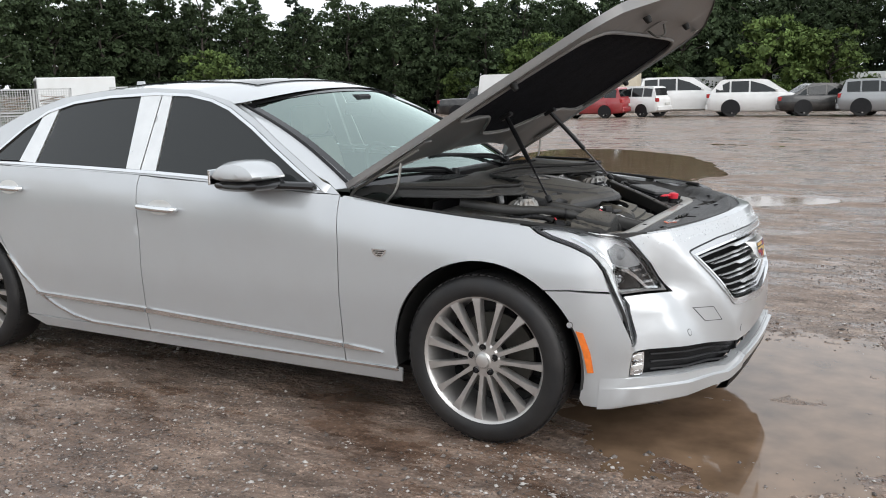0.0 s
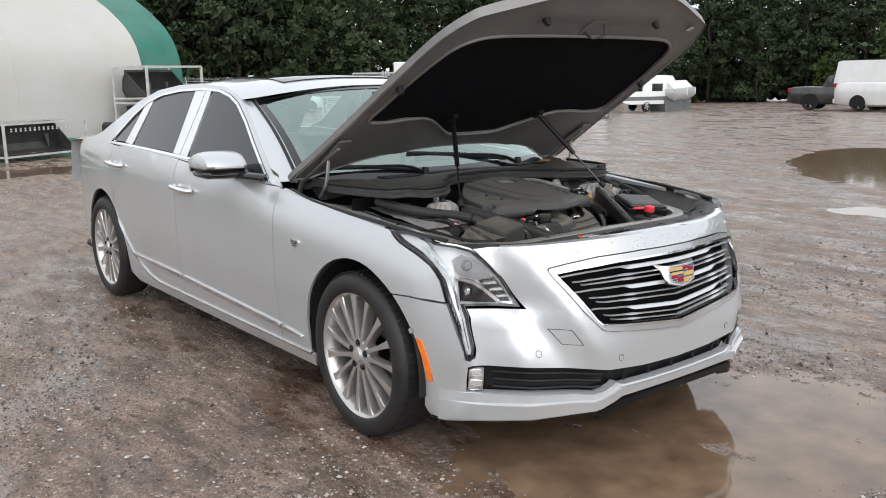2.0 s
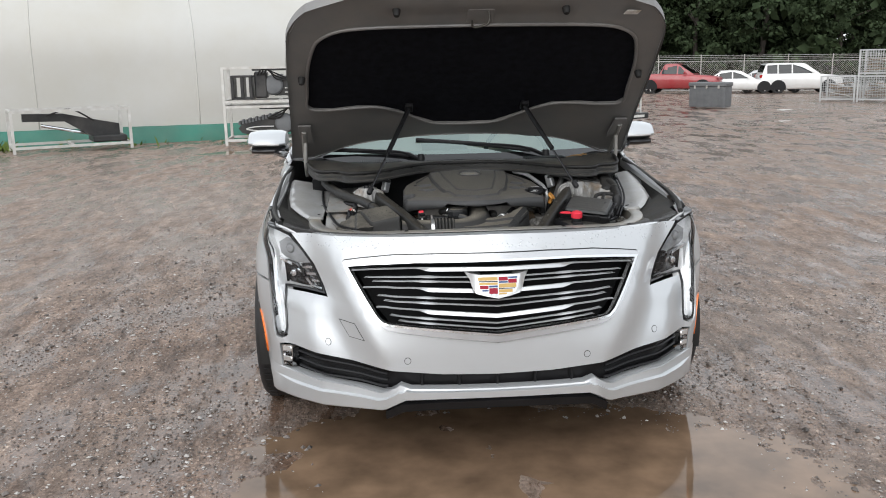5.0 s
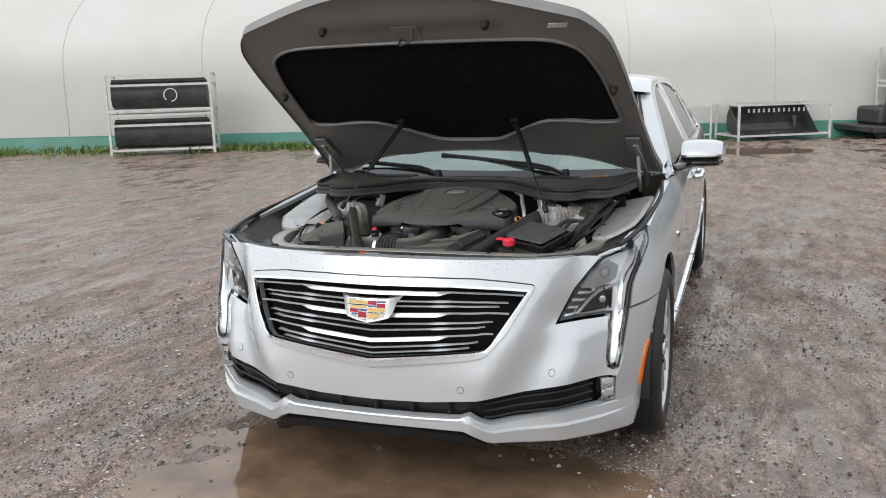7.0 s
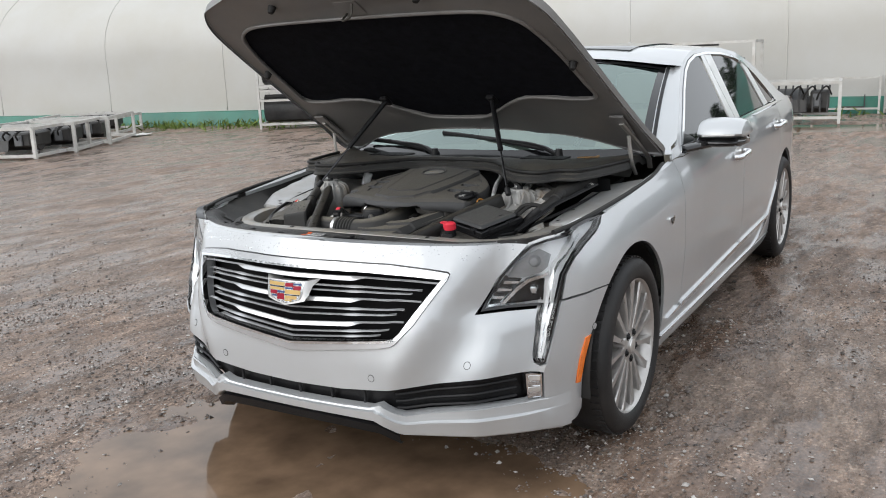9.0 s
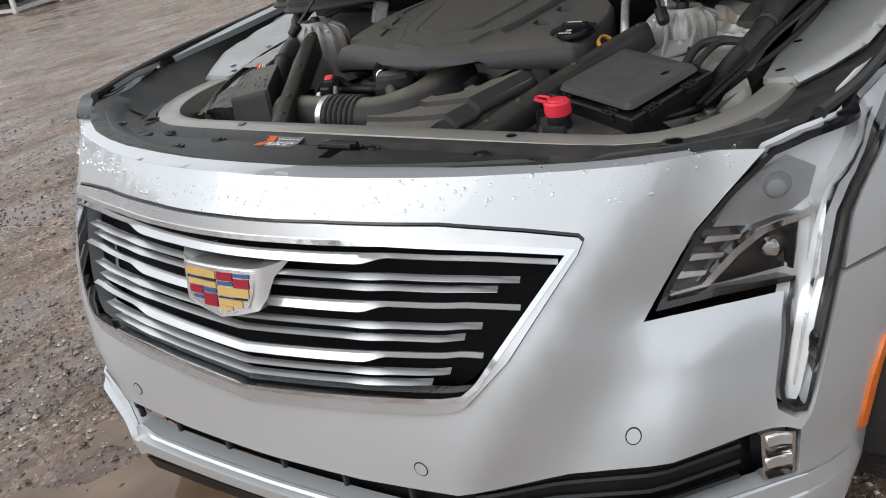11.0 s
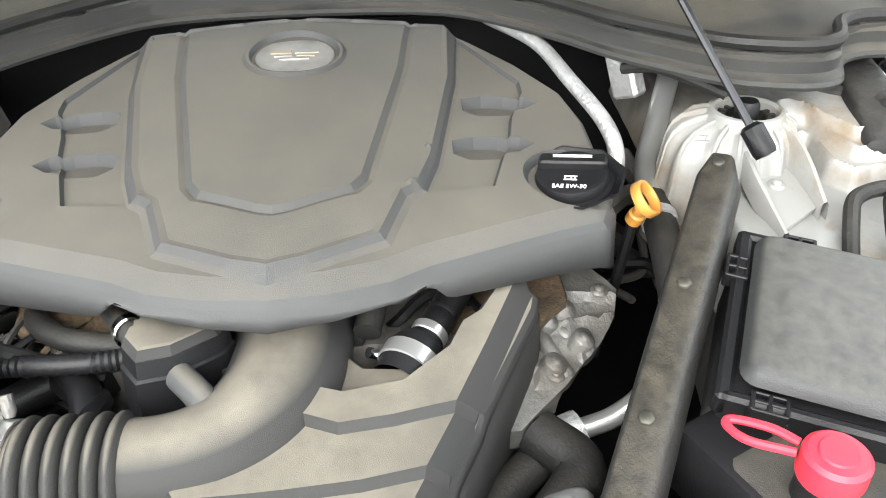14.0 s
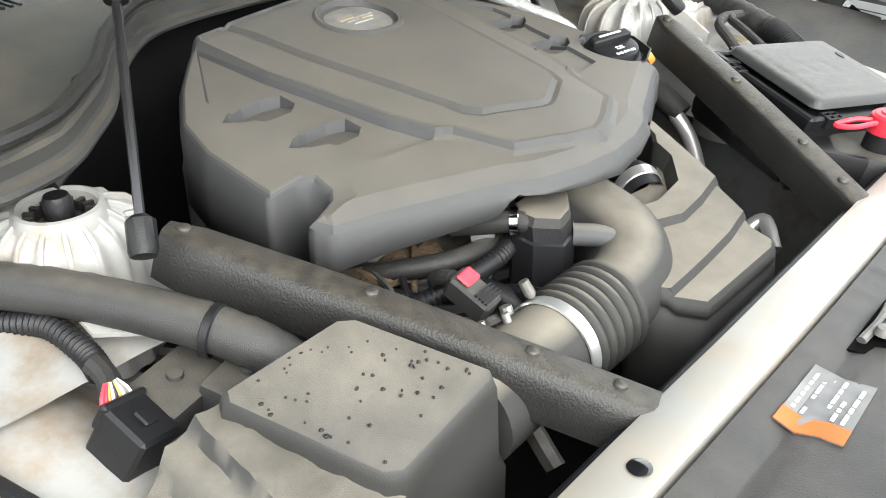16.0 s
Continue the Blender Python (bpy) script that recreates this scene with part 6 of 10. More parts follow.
for sgn in (-1, 1):
    LAY[0] = None
    upper = [(0.140, 0.648), (0.160, 0.712), (0.10, 0.748), (0.0, 0.795), (-0.15, 0.815), (-0.30, 0.825), (-0.46, 0.830), (-0.46, 0.640), (-0.20, 0.640), (0.05, 0.645)]
    rail_y = lambda x: float(np.interp(x, [-0.46, -0.30, -0.15, 0.0, 0.10, 0.16, 0.35, 0.42], [0.830, 0.825, 0.815, 0.795, 0.748, 0.712, 0.665, 0.62]))
    lift = lambda y: 0.20 * max(0.0, abs(y) - 0.66)  # the rail rises towards the fender
    rail = part("wing_rail", sheet([(x, sgn * y) for x, y in upper], lambda x, y: Vector((x, y, rail_z(x) + lift(y) + 0.003 - 0.012 * step_between(rail_y(x) - 0.016, rail_y(x), abs(y)))), 0.012, thick=0.012), RAIL, car, "silver painted top rail of the inner wing")
    # where dark, a black disc on the rail paints the shade inside a hole
    for x, y, dark in ((0.10, 0.668, True), (-0.06, 0.664, True), (0.075, 0.694, False), (-0.075, 0.700, False), (-0.17, 0.690, False), (-0.27, 0.672, True), (-0.34, 0.70, False)):
        part("rail_hole_disc" if dark else "spot_weld", lathe([(0.0, 0.0012), (0.007, 0.0012), (0.009, 0.0)] if dark else [(0.0, 0.002), (0.006, 0.0016), (0.009, 0.0)], pose(x, sgn * y, rail_z(x) + lift(y) + 0.0035, -sgn * 11 if sgn < 0 else 11), 14), GLOSS if dark else RAIL, rail)
    part("wing_gutter", loft([[Vector((x, sgn * (rail_y(x) - 0.012), rail_z(x) + lift(rail_y(x)) - 0.022)), Vector((x, sgn * (rail_y(x) + 0.010), rail_z(x) + lift(rail_y(x)) - 0.020)), Vector((x, sgn * (0.79 if x > 0.3 else 0.832), z_out(x) - 0.016))] for x in np.linspace(-0.50, 0.40, 19)]), RUBBER, car, "black gutter beside the inner wing")
    part("fender_seal", tube([(x, sgn * y, z) for x, y, z in ((0.43, 0.792, 0.868), (0.30, 0.826, 0.880), (0.1, 0.848, 0.898), (-0.15, 0.858, 0.914), (-0.40, 0.862, 0.934), (-0.62, 0.845, 0.962))], 0.010, 8, 8), RUBBER, car, "black rubber seal along the fender")
    part("fender_flange", loft([[skin(sgn * sx(x), z) + Vector((0, 0, -0.001)), skin(sgn * sx(x), z) + Vector((0, -sgn * 0.022, 0.004)), skin(sgn * sx(x), z) + Vector((0, -sgn * 0.035, -0.004)), skin(sgn * sx(x), z) + Vector((0, -sgn * 0.04, -0.04))] for x, z in ((0.14, 0.890), (0.02, 0.900), (-0.117, 0.911), (-0.25, 0.923), (-0.37, 0.934), (-0.52, 0.950), (-0.66, 0.965))]), PAINT, car)
    LAY[0] = BAY
    # inner aprons, pale paint
    def apron(u, v):
        x = -0.55 + 0.93 * u
        top_y = float(np.interp(x, [-0.55, -0.1, 0.1, 0.26, 0.38], [0.715, 0.655, 0.612, 0.565, 0.45]))
        top_z = float(np.interp(x, [-0.55, -0.1, 0.1, 0.26, 0.38], [0.90, 0.852, 0.822, 0.803, 0.797]))
        y = top_y - 0.20 * v ** 1.5 - 0.03 * math.sin(9 * x) * v * (1 - v)
        z = top_z - 0.10 * v - 0.26 * v * v + 0.006 * noise.noise(Vector((x * 12, v * 9, sgn)))
        return Vector((x, sgn * y, z))
    part("inner_apron", loft([[apron(i / 30, j / 12) for j in range(13)] for i in range(31)]), APRON, car, "pale painted inner wing")
    # strut tower: ring, tray, petals and a stepped pressed panel round it
    LAY[0] = None
    tc = Vector((-0.010, sgn * 0.462, 0.0))
    tower = part("strut_tower", lathe([(0.0295, 0.905), (0.0305, 0.934), (0.033, 0.937), (0.0365, 0.936), (0.0385, 0.930), (0.040, 0.922)], Matrix.Translation(tc), 48), APRON, car, "pale cast strut tower with ribs")
    rows = []
    for k in range(145):  # shoulder scalloped between the ribs, then a steep skirt
        w = 0.35 - 0.35 * math.cos(radians(15 * 2.5 * k))
        m = Matrix.Translation(tc) @ pose(0, 0, 0, 0, 0, 2.5 * k)
        g = 1 - 0.55 * step_between(-0.2 if sgn > 0 else -0.5, 0.6 if sgn > 0 else 0.4, math.cos(radians(2.5 * k - sgn * 25)))  # drawn in towards the bracket
        rows.append([m @ Vector((0.0385 + (r - 0.0385) * g + out * w, 0, z - low * w)) for r, z, out, low in ((0.0385, 0.926, 0, 0.002), (0.048, 0.923, 0, 0.007), (0.062, 0.917, 0, 0.010), (0.071, 0.909, -0.003, 0.010), (0.077, 0.897, -0.005, 0.008), (0.081, 0.875, -0.007, 0.004), (0.086, 0.84, -0.006, 0), (0.094, 0.79, -0.004, 0))])
    part("tower_shoulder", loft(rows), APRON, tower)
    for k in range(15):
        rib = Matrix.Translation(tc) @ pose(0, 0, 0, 0, 0, 24 * k)
        g = 1 - 0.55 * step_between(-0.2 if sgn > 0 else -0.5, 0.6 if sgn > 0 else 0.4, math.cos(radians(24 * k - sgn * 25)))
        rows = [[rib @ Vector((0.037 + (r - 0.037) * g, q, z)) for q, z in ((-0.0035, z0 - 0.014), (-0.0022, z0), (-0.001, z0 + 0.0012), (0.001, z0 + 0.0012), (0.0022, z0), (0.0035, z0 - 0.014))] for r, z0 in ((0.037, 0.930), (0.050, 0.926), (0.064, 0.920), (0.0725, 0.911), (0.078, 0.898), (0.0818, 0.875), (0.0865, 0.84))]
        part("tower_rib", loft(rows), APRON, tower)
    part("top_mount", lathe([(0.0305, 0.926), (0.028, 0.918), (0.021, 0.918), (0.018, 0.922), (0.012, 0.922)], Matrix.Translation(tc), 28), RUBBER, tower, "black rubber top mount")
    for k in range(16):
        part("mount_tooth", box(0.021, 0.030, -0.002, 0.002, 0.916, 0.929, 0, Matrix.Translation(tc) @ pose(0, 0, 0, 0, 0, 22.5 * k)), RUBBER, tower)
    part("damper_stud", lathe([(0.0, 0.946), (0.010, 0.945), (0.012, 0.941), (0.0125, 0.915)], Matrix.Translation(tc), 16), BLACK, tower)
    for k in (105, 205, 290):
        bolt(tc + Vector((0.053 * math.cos(radians(k)), sgn * 0.053 * math.sin(radians(k)), 0.913)), (0, 0, 1), 0.0065, tower, STEEL)
    steps = [[(-0.030, 0.508), (-0.017, 0.538), (0.031, 0.537), (0.053, 0.556), (0.048, 0.584), (0.056, 0.66), (-0.33, 0.66), (-0.33, 0.508)],
             [(-0.045, 0.500), (-0.035, 0.541), (0.004, 0.550), (0.030, 0.562), (0.034, 0.584), (0.034, 0.66), (-0.33, 0.66), (-0.33, 0.50)],
             [(-0.052, 0.495), (-0.045, 0.536), (-0.010, 0.556), (0.012, 0.570), (0.016, 0.590), (0.016, 0.66), (-0.33, 0.66), (-0.33, 0.495)]]
    heights = (0.024, 0.011, 0.010)

    def deck(x, y):
        q = (x, abs(y))
        z = (0.874 if y > 0 else 0.862) - 0.10 * x + 0.003 * noise.noise(Vector((x * 22, y * 22, 3.0)))
        for poly, h in zip(steps, heights):
            h = h if y > 0 else 0.0
            z += h * soft_in(q, poly, 0.0035)
            z += (0.005 if y > 0 else 0.001) * max(0.0, 1 - seg_distance(q, poly[:5]) / 0.006)
        return Vector((x, y, z - 0.10 * step_between(0.425, 0.385, abs(y))))

    part("tower_deck", loft([[deck(x, sgn * y) for y in np.linspace(0.40, 0.635, 74)] for x in np.linspace(-0.32, 0.17 if sgn > 0 else 0.11, 130)]), APRON, car, "dirty pale pressed panel round the strut tower", 50)
    # folded bracket that carries the gas strut
    plate = [(0.017, 0.450), (0.005, 0.490), (0.040, 0.500), (0.090, 0.502), (0.118, 0.462), (0.040, 0.451)]
    sm = part("strut_mount", sheet([(x, sgn * y) for x, y in plate], lambda x, y: Vector((x, y, 0.893 - 0.22 * (x - 0.005))), 0.012, thick=0.004), APRON, car, "pale folded bracket for the gas strut")
    for path, tall in () if sgn < 0 else (([(0.012, 0.490, 0.926), (0.030, 0.499, 0.922), (0.055, 0.504, 0.909), (0.098, 0.506, 0.884)], 0.040), ([(0.030, 0.446, 0.916), (0.062, 0.451, 0.898), (0.124, 0.461, 0.868)], 0.026)):
        part("mount_flange", loft([[q + Vector((0, sgn * e, -h)) for e, h in ((-0.0045, tall), (-0.003, 0.004), (-0.0015, 0.0005), (0.0015, 0.0), (0.0035, 0.003), (0.0045, tall))] for q in [Vector((x, sgn * y, z)) for x, y, z in [tuple(v) for v in spline(path, 6)]]]), APRON, sm)
    bolt(Vector((0.055, sgn * 0.476, 0.882)), (0.2, 0, 1), 0.0055, sm, APRON)
    LAY[0] = BAY
    # diagonal brace
    a, b = Vector((0.058, sgn * 0.402, 0.914)), Vector((0.402, sgn * 0.222, 0.787))
    d = (b - a).normalized()
    s = d.cross(Vector((0, 0, 1))).normalized()
    u = s.cross(d).normalized()
    o = s * -sgn
    sec = [(-0.018, -0.034), (-0.018, 0.006), (-0.0165, 0.0105), (-0.013, 0.0125), (0.006, 0.0128), (0.012, 0.0118), (0.017, 0.008), (0.020, 0.001), (0.022, -0.010), (0.021, -0.034)]
    rows = []
    for k in range(15):
        t = k / 14
        w = 0.6 + 0.4 * step_between(0.0, 0.05, t)
        rows.append([a.lerp(b, t) + o * p * w + u * q + Vector((0, 0, 0.004 * math.sin(math.pi * t))) for p, q in sec])
    brace = part("cross_brace", loft(rows, closed=True, caps=True), BRACE, car, "dusty dark steel brace with bolts", 60)
    for t in (0.035, 0.42, 0.74, 0.91):
        bolt(a.lerp(b, t) + u * 0.0105 - o * 0.002 + Vector((0, 0, 0.004 * math.sin(math.pi * t))), u, 0.0062, brace, BOLT)

# bay floor, firewall and engine castings
part("bay_floor", box(-0.40, 0.42, -0.60, 0.60, 0.50, 0.53, 0.01), BLACK, car)
part("radiator", box(0.385, 0.405, -0.50, 0.50, 0.50, 0.79, 0.004), BLACK, car)
part("firewall", loft([[Vector((x, y, z)) for x, z in ((-0.36 + 0.1 * abs(y), 0.965), (-0.37 + 0.08 * abs(y), 0.85), (-0.34, 0.55))] for y in np.linspace(-0.7, 0.7, 20)]), BLACK, car, "black firewall")
cast = bmesh.new()
for x0, x1, y0, y1, z0, z1 in ((-0.20, 0.10, -0.22, 0.22, 0.55, 0.86), (0.08, 0.16, -0.20, 0.20, 0.55, 0.80)):
    add_box(cast, x0, x1, y0, y1, z0, z1, 0.018, segments=2)
block = part("engine_block", cast, CASTING, car, "grey cast aluminium engine block")
BROWN = material("heat_blanket", (0.085, 0.058, 0.035), 0.85, 0, 20, 0.4, 0.1, bump=0.8, bump_scale=180)
part("heat_blanket", sheet([(0.06, 0.13), (0.15, 0.14), (0.17, 0.20), (0.12, 0.25), (0.06, 0.25)], lambda x, y: Vector((x, y, 0.822 - 0.25 * (x - 0.06) + 0.01 * noise.noise(Vector((x * 40, y * 40, 0))))), 0.012, thick=0.008), BROWN, car, "brown fibrous heat blanket")
part("heat_blanket", sheet([(0.05, -0.25), (0.135, -0.235), (0.150, -0.15), (0.07, -0.13)], lambda x, y: Vector((x, y, 0.822 - 0.12 * (x - 0.05) + 0.012 * noise.noise(Vector((x * 40, y * 40, 3))))), 0.012, thick=0.008), BROWN, car, "brown fibrous heat blanket")

# engine cover
LAY[0] = None
half_rim = [(-0.222, 0.0), (-0.228, 0.10), (-0.224, 0.172), (-0.200, 0.198), (-0.150, 0.245), (-0.092, 0.286), (-0.035, 0.300), (0.040, 0.302)]
front_rim = [(0.150, 0.247), (0.178, 0.188), (0.204, 0.130), (0.224, 0.098), (0.240, 0.050), (0.247, 0.0)]
rim = [(x, -y) for x, y in half_rim] + [(0.062, -0.302), (0.064, -0.264), (0.072, -0.257), (0.092, -0.258), (0.101, -0.266), (0.110, -0.299), (0.132, -0.290)] + [(x, -y) for x, y in front_rim]
rim += [(x, y) for x, y in front_rim[-2::-1]] + [(0.132, 0.290), (0.10, 0.303)] + [(x, y) for x, y in half_rim[:0:-1]]
side_r = [(-0.226, 0.176), (-0.10, 0.168), (0.060, 0.139), (0.106, 0.124), (0.118, 0.110), (0.180, 0.090), (0.212, 0.030), (0.222, 0.0)]
raised = [(x, -y) for x, y in side_r] + side_r[-2::-1]
side_s = [(-0.235, 0.132), (-0.10, 0.117), (0.104, 0.079), (0.122, 0.068), (0.152, 0.012), (0.155, 0.0)]
shield = [(x, -y) for x, y in side_s] + side_s[-2::-1]
wing = [(-0.205, 0.182), (-0.108, 0.242), (-0.084, 0.242), (-0.030, 0.224), (0.004, 0.218), (0.056, 0.203), (0.094, 0.192), (0.108, 0.128), (0.060, 0.143), (-0.10, 0.172)]
pockets = [[(-0.070, 0.176), (-0.078, 0.198), (-0.079, 0.222), (-0.073, 0.244), (-0.064, 0.257), (-0.048, 0.240), (-0.038, 0.215), (-0.036, 0.190), (-0.046, 0.176)]]
pockets.append([(x + 0.083, y - 0.016) for x, y in pockets[0]])
mirrored = lambda poly: [(x, -y) for x, y in poly]


BADGE = (-0.130, 0.002)
CAP = (0.074, 0.268)


def cover_top(x, y):
    p, q = (x, y), (x, abs(y))
    ay = math.hypot(y, 0.03)
    z = 0.956 - 0.13 * x - 0.085 * ay - 0.22 * max(0.0, ay - 0.16) ** 2
    k = soft_in(p, raised, 0.009)
    z -= 0.010 * (1 - k)
    if k > 0.99:
        z -= 0.0045 * (1 - min(1.0, seg_distance(p, raised + raised[:1]) / 0.045))
    z += 0.0018 * soft_in(p, shield, 0.002)
    z -= 0.0032 * max(0.0, 1 - seg_distance(p, shield + shield[:1]) / 0.0060)
    z -= 0.0045 * soft_in(q, wing, 0.0016)
    for w in pockets:
        if inside(q, w):
            e = seg_distance(q, w + w[:1])
            d = seg_distance(q, w[:5])  # steep curved wall behind, floor rising forwards
            z -= 0.0135 * min(1.0, d / 0.0025) * max(0.0, 1 - d / 0.040) * min(1.0, e / 0.002)
    e = math.hypot(x - BADGE[0], y - BADGE[1])
    z += 0.0030 * step_between(0.056, 0.052, e) - 0.006 * step_between(0.049, 0.046, e)
    z -= 0.008 * step_between(0.046, 0.041, math.hypot(x - CAP[0], y - CAP[1]))
    edge = seg_distance(p, rim + rim[:1])
    if edge < 0.022:  # broad chamfer along the front
        z -= 0.010 * (1 - edge / 0.022) * step_between(0.06, 0.13, x)
    return z - 0.004 * (1 - min(1.0, edge / 0.006)) ** 2


front_band = [q for q in rim if q[0] > 0.105] + [(0.08, 0.24), (0.08, -0.24)]
circle = lambda c, r, n=40: [(c[0] + r * math.cos(2 * math.pi * k / n), c[1] + r * math.sin(2 * math.pi * k / n)) for k in range(n)]
lines = [offset_loop(rim, 0.002), offset_loop(rim, 0.0045), offset_loop(rim, 0.0075), offset_loop(front_band, 0.022)]
for poly, ws in ((raised, (-0.009, -0.003, 0.003, 0.009)), (shield, (-0.006, 0.0, 0.006))):
    lines += [offset_loop(poly, w) for w in ws]
for m in (lambda q: q, mirrored):
    lines += [m(offset_loop(wing, w)) for w in (-0.0016, 0.0016)]
    for w in pockets:
        lines += [m(w), m(offset_loop(w, 0.0025)), m(offset_loop(w, 0.007))]
lines += [circle(BADGE, r) for r in (0.046, 0.049, 0.052, 0.056)] + [circle(CAP, r) for r in (0.041, 0.046)]
bm = sheet(rim, lambda x, y: Vector((x, y, cover_top(x, y))), 0.0085, thick=0, creases=lines, fine=0.006)
border = [e for e in bm.edges if len(e.link_faces) == 1]
drop = {}
for v in {v for e in border for v in e.verts}:
    x, y = v.co.x, v.co.y
    front = step_between(0.06, 0.14, x)
    mid = step_between(-0.144, -0.122, y) * (1 - step_between(0.122, 0.144, y))
    skirt, lip = 0.024 + 0.09 * max(0.0, abs(y) - 0.145), 0.005 + 0.013 * max(0.0, 1 - abs(y) / 0.125)
    deep = 0.085 * (1 - front) + front * (skirt * (1 - mid) + lip * mid)
    out = Vector((x, y * 0.75, 0)).normalized()
    drop[v] = (bm.verts.new(v.co + out * 0.003 + Vector((0, 0, -0.006))), bm.verts.new(v.co + out * 0.005 + Vector((0, 0, -deep))), bm.verts.new(v.co - out * 0.012 + Vector((0, 0, -deep))))
for e in border:
    lp = e.link_loops[0]
    a, b = lp.vert, lp.link_loop_next.vert
    bm.faces.new((b, a, drop[a][0], drop[b][0]))
    bm.faces.new((drop[b][0], drop[a][0], drop[a][1], drop[b][1]))
    bm.faces.new((drop[b][1], drop[a][1], drop[a][2], drop[b][2]))
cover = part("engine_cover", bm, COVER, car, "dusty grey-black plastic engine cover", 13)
bz = 0.956 + 0.13 * 0.130 - 0.0025
BM = Matrix.Translation((*BADGE, bz)) @ pose(0, 0, 0, 0, 7.4, 0)
em = part("cover_badge", lathe([(0.0, -0.001), (0.036, -0.0012), (0.042, -0.002), (0.045, -0.006)], BM, 40), WORN, cover, "round silver badge with a plain crest")
for y0, y1, x0, x1, mt in ((-0.026, -0.004, -0.010, -0.003, CREST), (0.0, 0.026, -0.010, -0.003, WORN), (-0.022, -0.002, -0.001, 0.004, WORN), (0.002, 0.022, -0.001, 0.004, CREST), (-0.016, 0.016, 0.006, 0.011, WORN)):
    part("badge_block", box(x0, x1, y0, y1, -0.0012, 0.0004, 0.0003, BM), mt, em)
oc_m = Matrix.Translation((*CAP, cover_top(*CAP) + 0.008)) @ pose(0, 0, 0, 4, 11, -16)
part("cap_recess", lathe([(0.036, -0.007), (0.043, -0.007), (0.0455, -0.003), (0.050, 0.0012), (0.0525, 0.0005)], Matrix.Translation((*CAP, cover_top(*CAP) + 0.0085)) @ pose(0, 0, 0, 5, 8, 0), 8), BLACK, cover, "clean black bevelled recess round the oil cap")
cap = part("oil_cap", lathe([(0.0, 0.008), (0.029, 0.0078), (0.033, 0.006), (0.0345, 0.002), (0.035, -0.004), (0.0385, -0.005), (0.039, -0.008)], oc_m, 36), BLACK, cover, "black oil filler cap with white lettering")
bm = bmesh.new()
add_box(bm, -0.017, -0.001, -0.032, 0.032, 0.004, 0.0165, 0.005, oc_m, 3)
part("cap_grip", bm, BLACK, cap)
lettering("SAE 5W-30", 0.0066, oc_m @ pose(0.0245, 0, 0.0083, 0, 0, 90), WHITE, cap)
part("cap_mark", box(-0.0125, -0.0085, -0.018, 0.018, 0.0163, 0.0168, 0, oc_m), WHITE, cap)
sym = bmesh.new()
add_box(sym, 0.009, 0.0102, -0.006, 0.006, 0.0078, 0.0086, 0, oc_m)
add_box(sym, 0.0138, 0.015, -0.006, 0.006, 0.0078, 0.0086, 0, oc_m)
for v in (-0.0055, 0.0, 0.0035):
    add_box(sym, 0.0102, 0.0138, v, v + 0.0012, 0.0078, 0.0086, 0, oc_m)
part("cap_symbol", sym, WHITE, cap)
rm = Matrix.Translation((0.082, 0.338, 0.888)) @ Vector((0.30, 0.70, 0.65)).to_track_quat("Z", "Y").to_matrix().to_4x4()
turns = [rm @ pose(0, 0, 0, 0, 0, 360 * k / 30) for k in range(30)]
bmr = loft([[m @ Vector((r, 0, h)) for r, h in ((0.0155, -0.005), (0.0180, -0.005), (0.0187, -0.004), (0.0187, 0.004), (0.0180, 0.005), (0.0155, 0.005), (0.0148, 0.004), (0.0148, -0.004))] for m in turns + turns[:1]], closed=True)
dip_stick = part("dipstick", bmr, YELLOW, car, "yellow oil dipstick ring")
part("dipstick_stem", tube([(0.078, 0.336, 0.876), (0.073, 0.334, 0.866), (0.069, 0.332, 0.858)], [0.0065] * 5 + [0.0085] * 8, 12, 6), YELLOW, dip_stick)
part("dipstick_tube", tube([(0.069, 0.332, 0.858), (0.064, 0.325, 0.80), (0.05, 0.31, 0.68)], 0.006, 8), BLACK, dip_stick)

# air intake: scoop, elbow, bellows, air meter
LAY[0] = None
scoop_line = [(0.388, -0.050), (0.345, -0.073), (0.318, -0.075), (0.313, -0.047), (0.331, -0.037), (0.303, -0.019), (0.270, 0.003), (0.245, 0.003), (0.192, 0.026), (0.190, 0.046), (0.222, 0.070), (0.230, 0.098), (0.220, 0.135), (0.197, 0.167), (0.165, 0.187), (0.152, 0.203), (0.168, 0.223), (0.186, 0.218), (0.247, 0.186), (0.300, 0.158), (0.352, 0.130), (0.384, 0.110), (0.392, 0.090)]
# low crests step down towards the front, a trough lies behind them
terrace_1 = [(0.250, 0.000), (0.251, 0.023), (0.267, 0.055), (0.265, 0.100), (0.236, 0.137), (0.20, 0.155), (0.17, 0.10), (0.17, -0.02)]
terrace_2 = [(0.13, 0.32), (0.13, -0.012), (0.275, -0.012), (0.285, 0.015), (0.304, 0.051), (0.303, 0.093), (0.294, 0.155), (0.28, 0.32)]
terrace_3 = [(0.13, 0.32), (0.13, -0.12), (0.356, -0.12), (0.353, 0.012), (0.351, 0.068), (0.343, 0.125), (0.33, 0.32)]
arm = [(0.160, 0.206), (0.236, 0.170), (0.300, 0.138), (0.360, 0.106), (0.40, 0.10), (0.40, 0.18), (0.16, 0.26)]


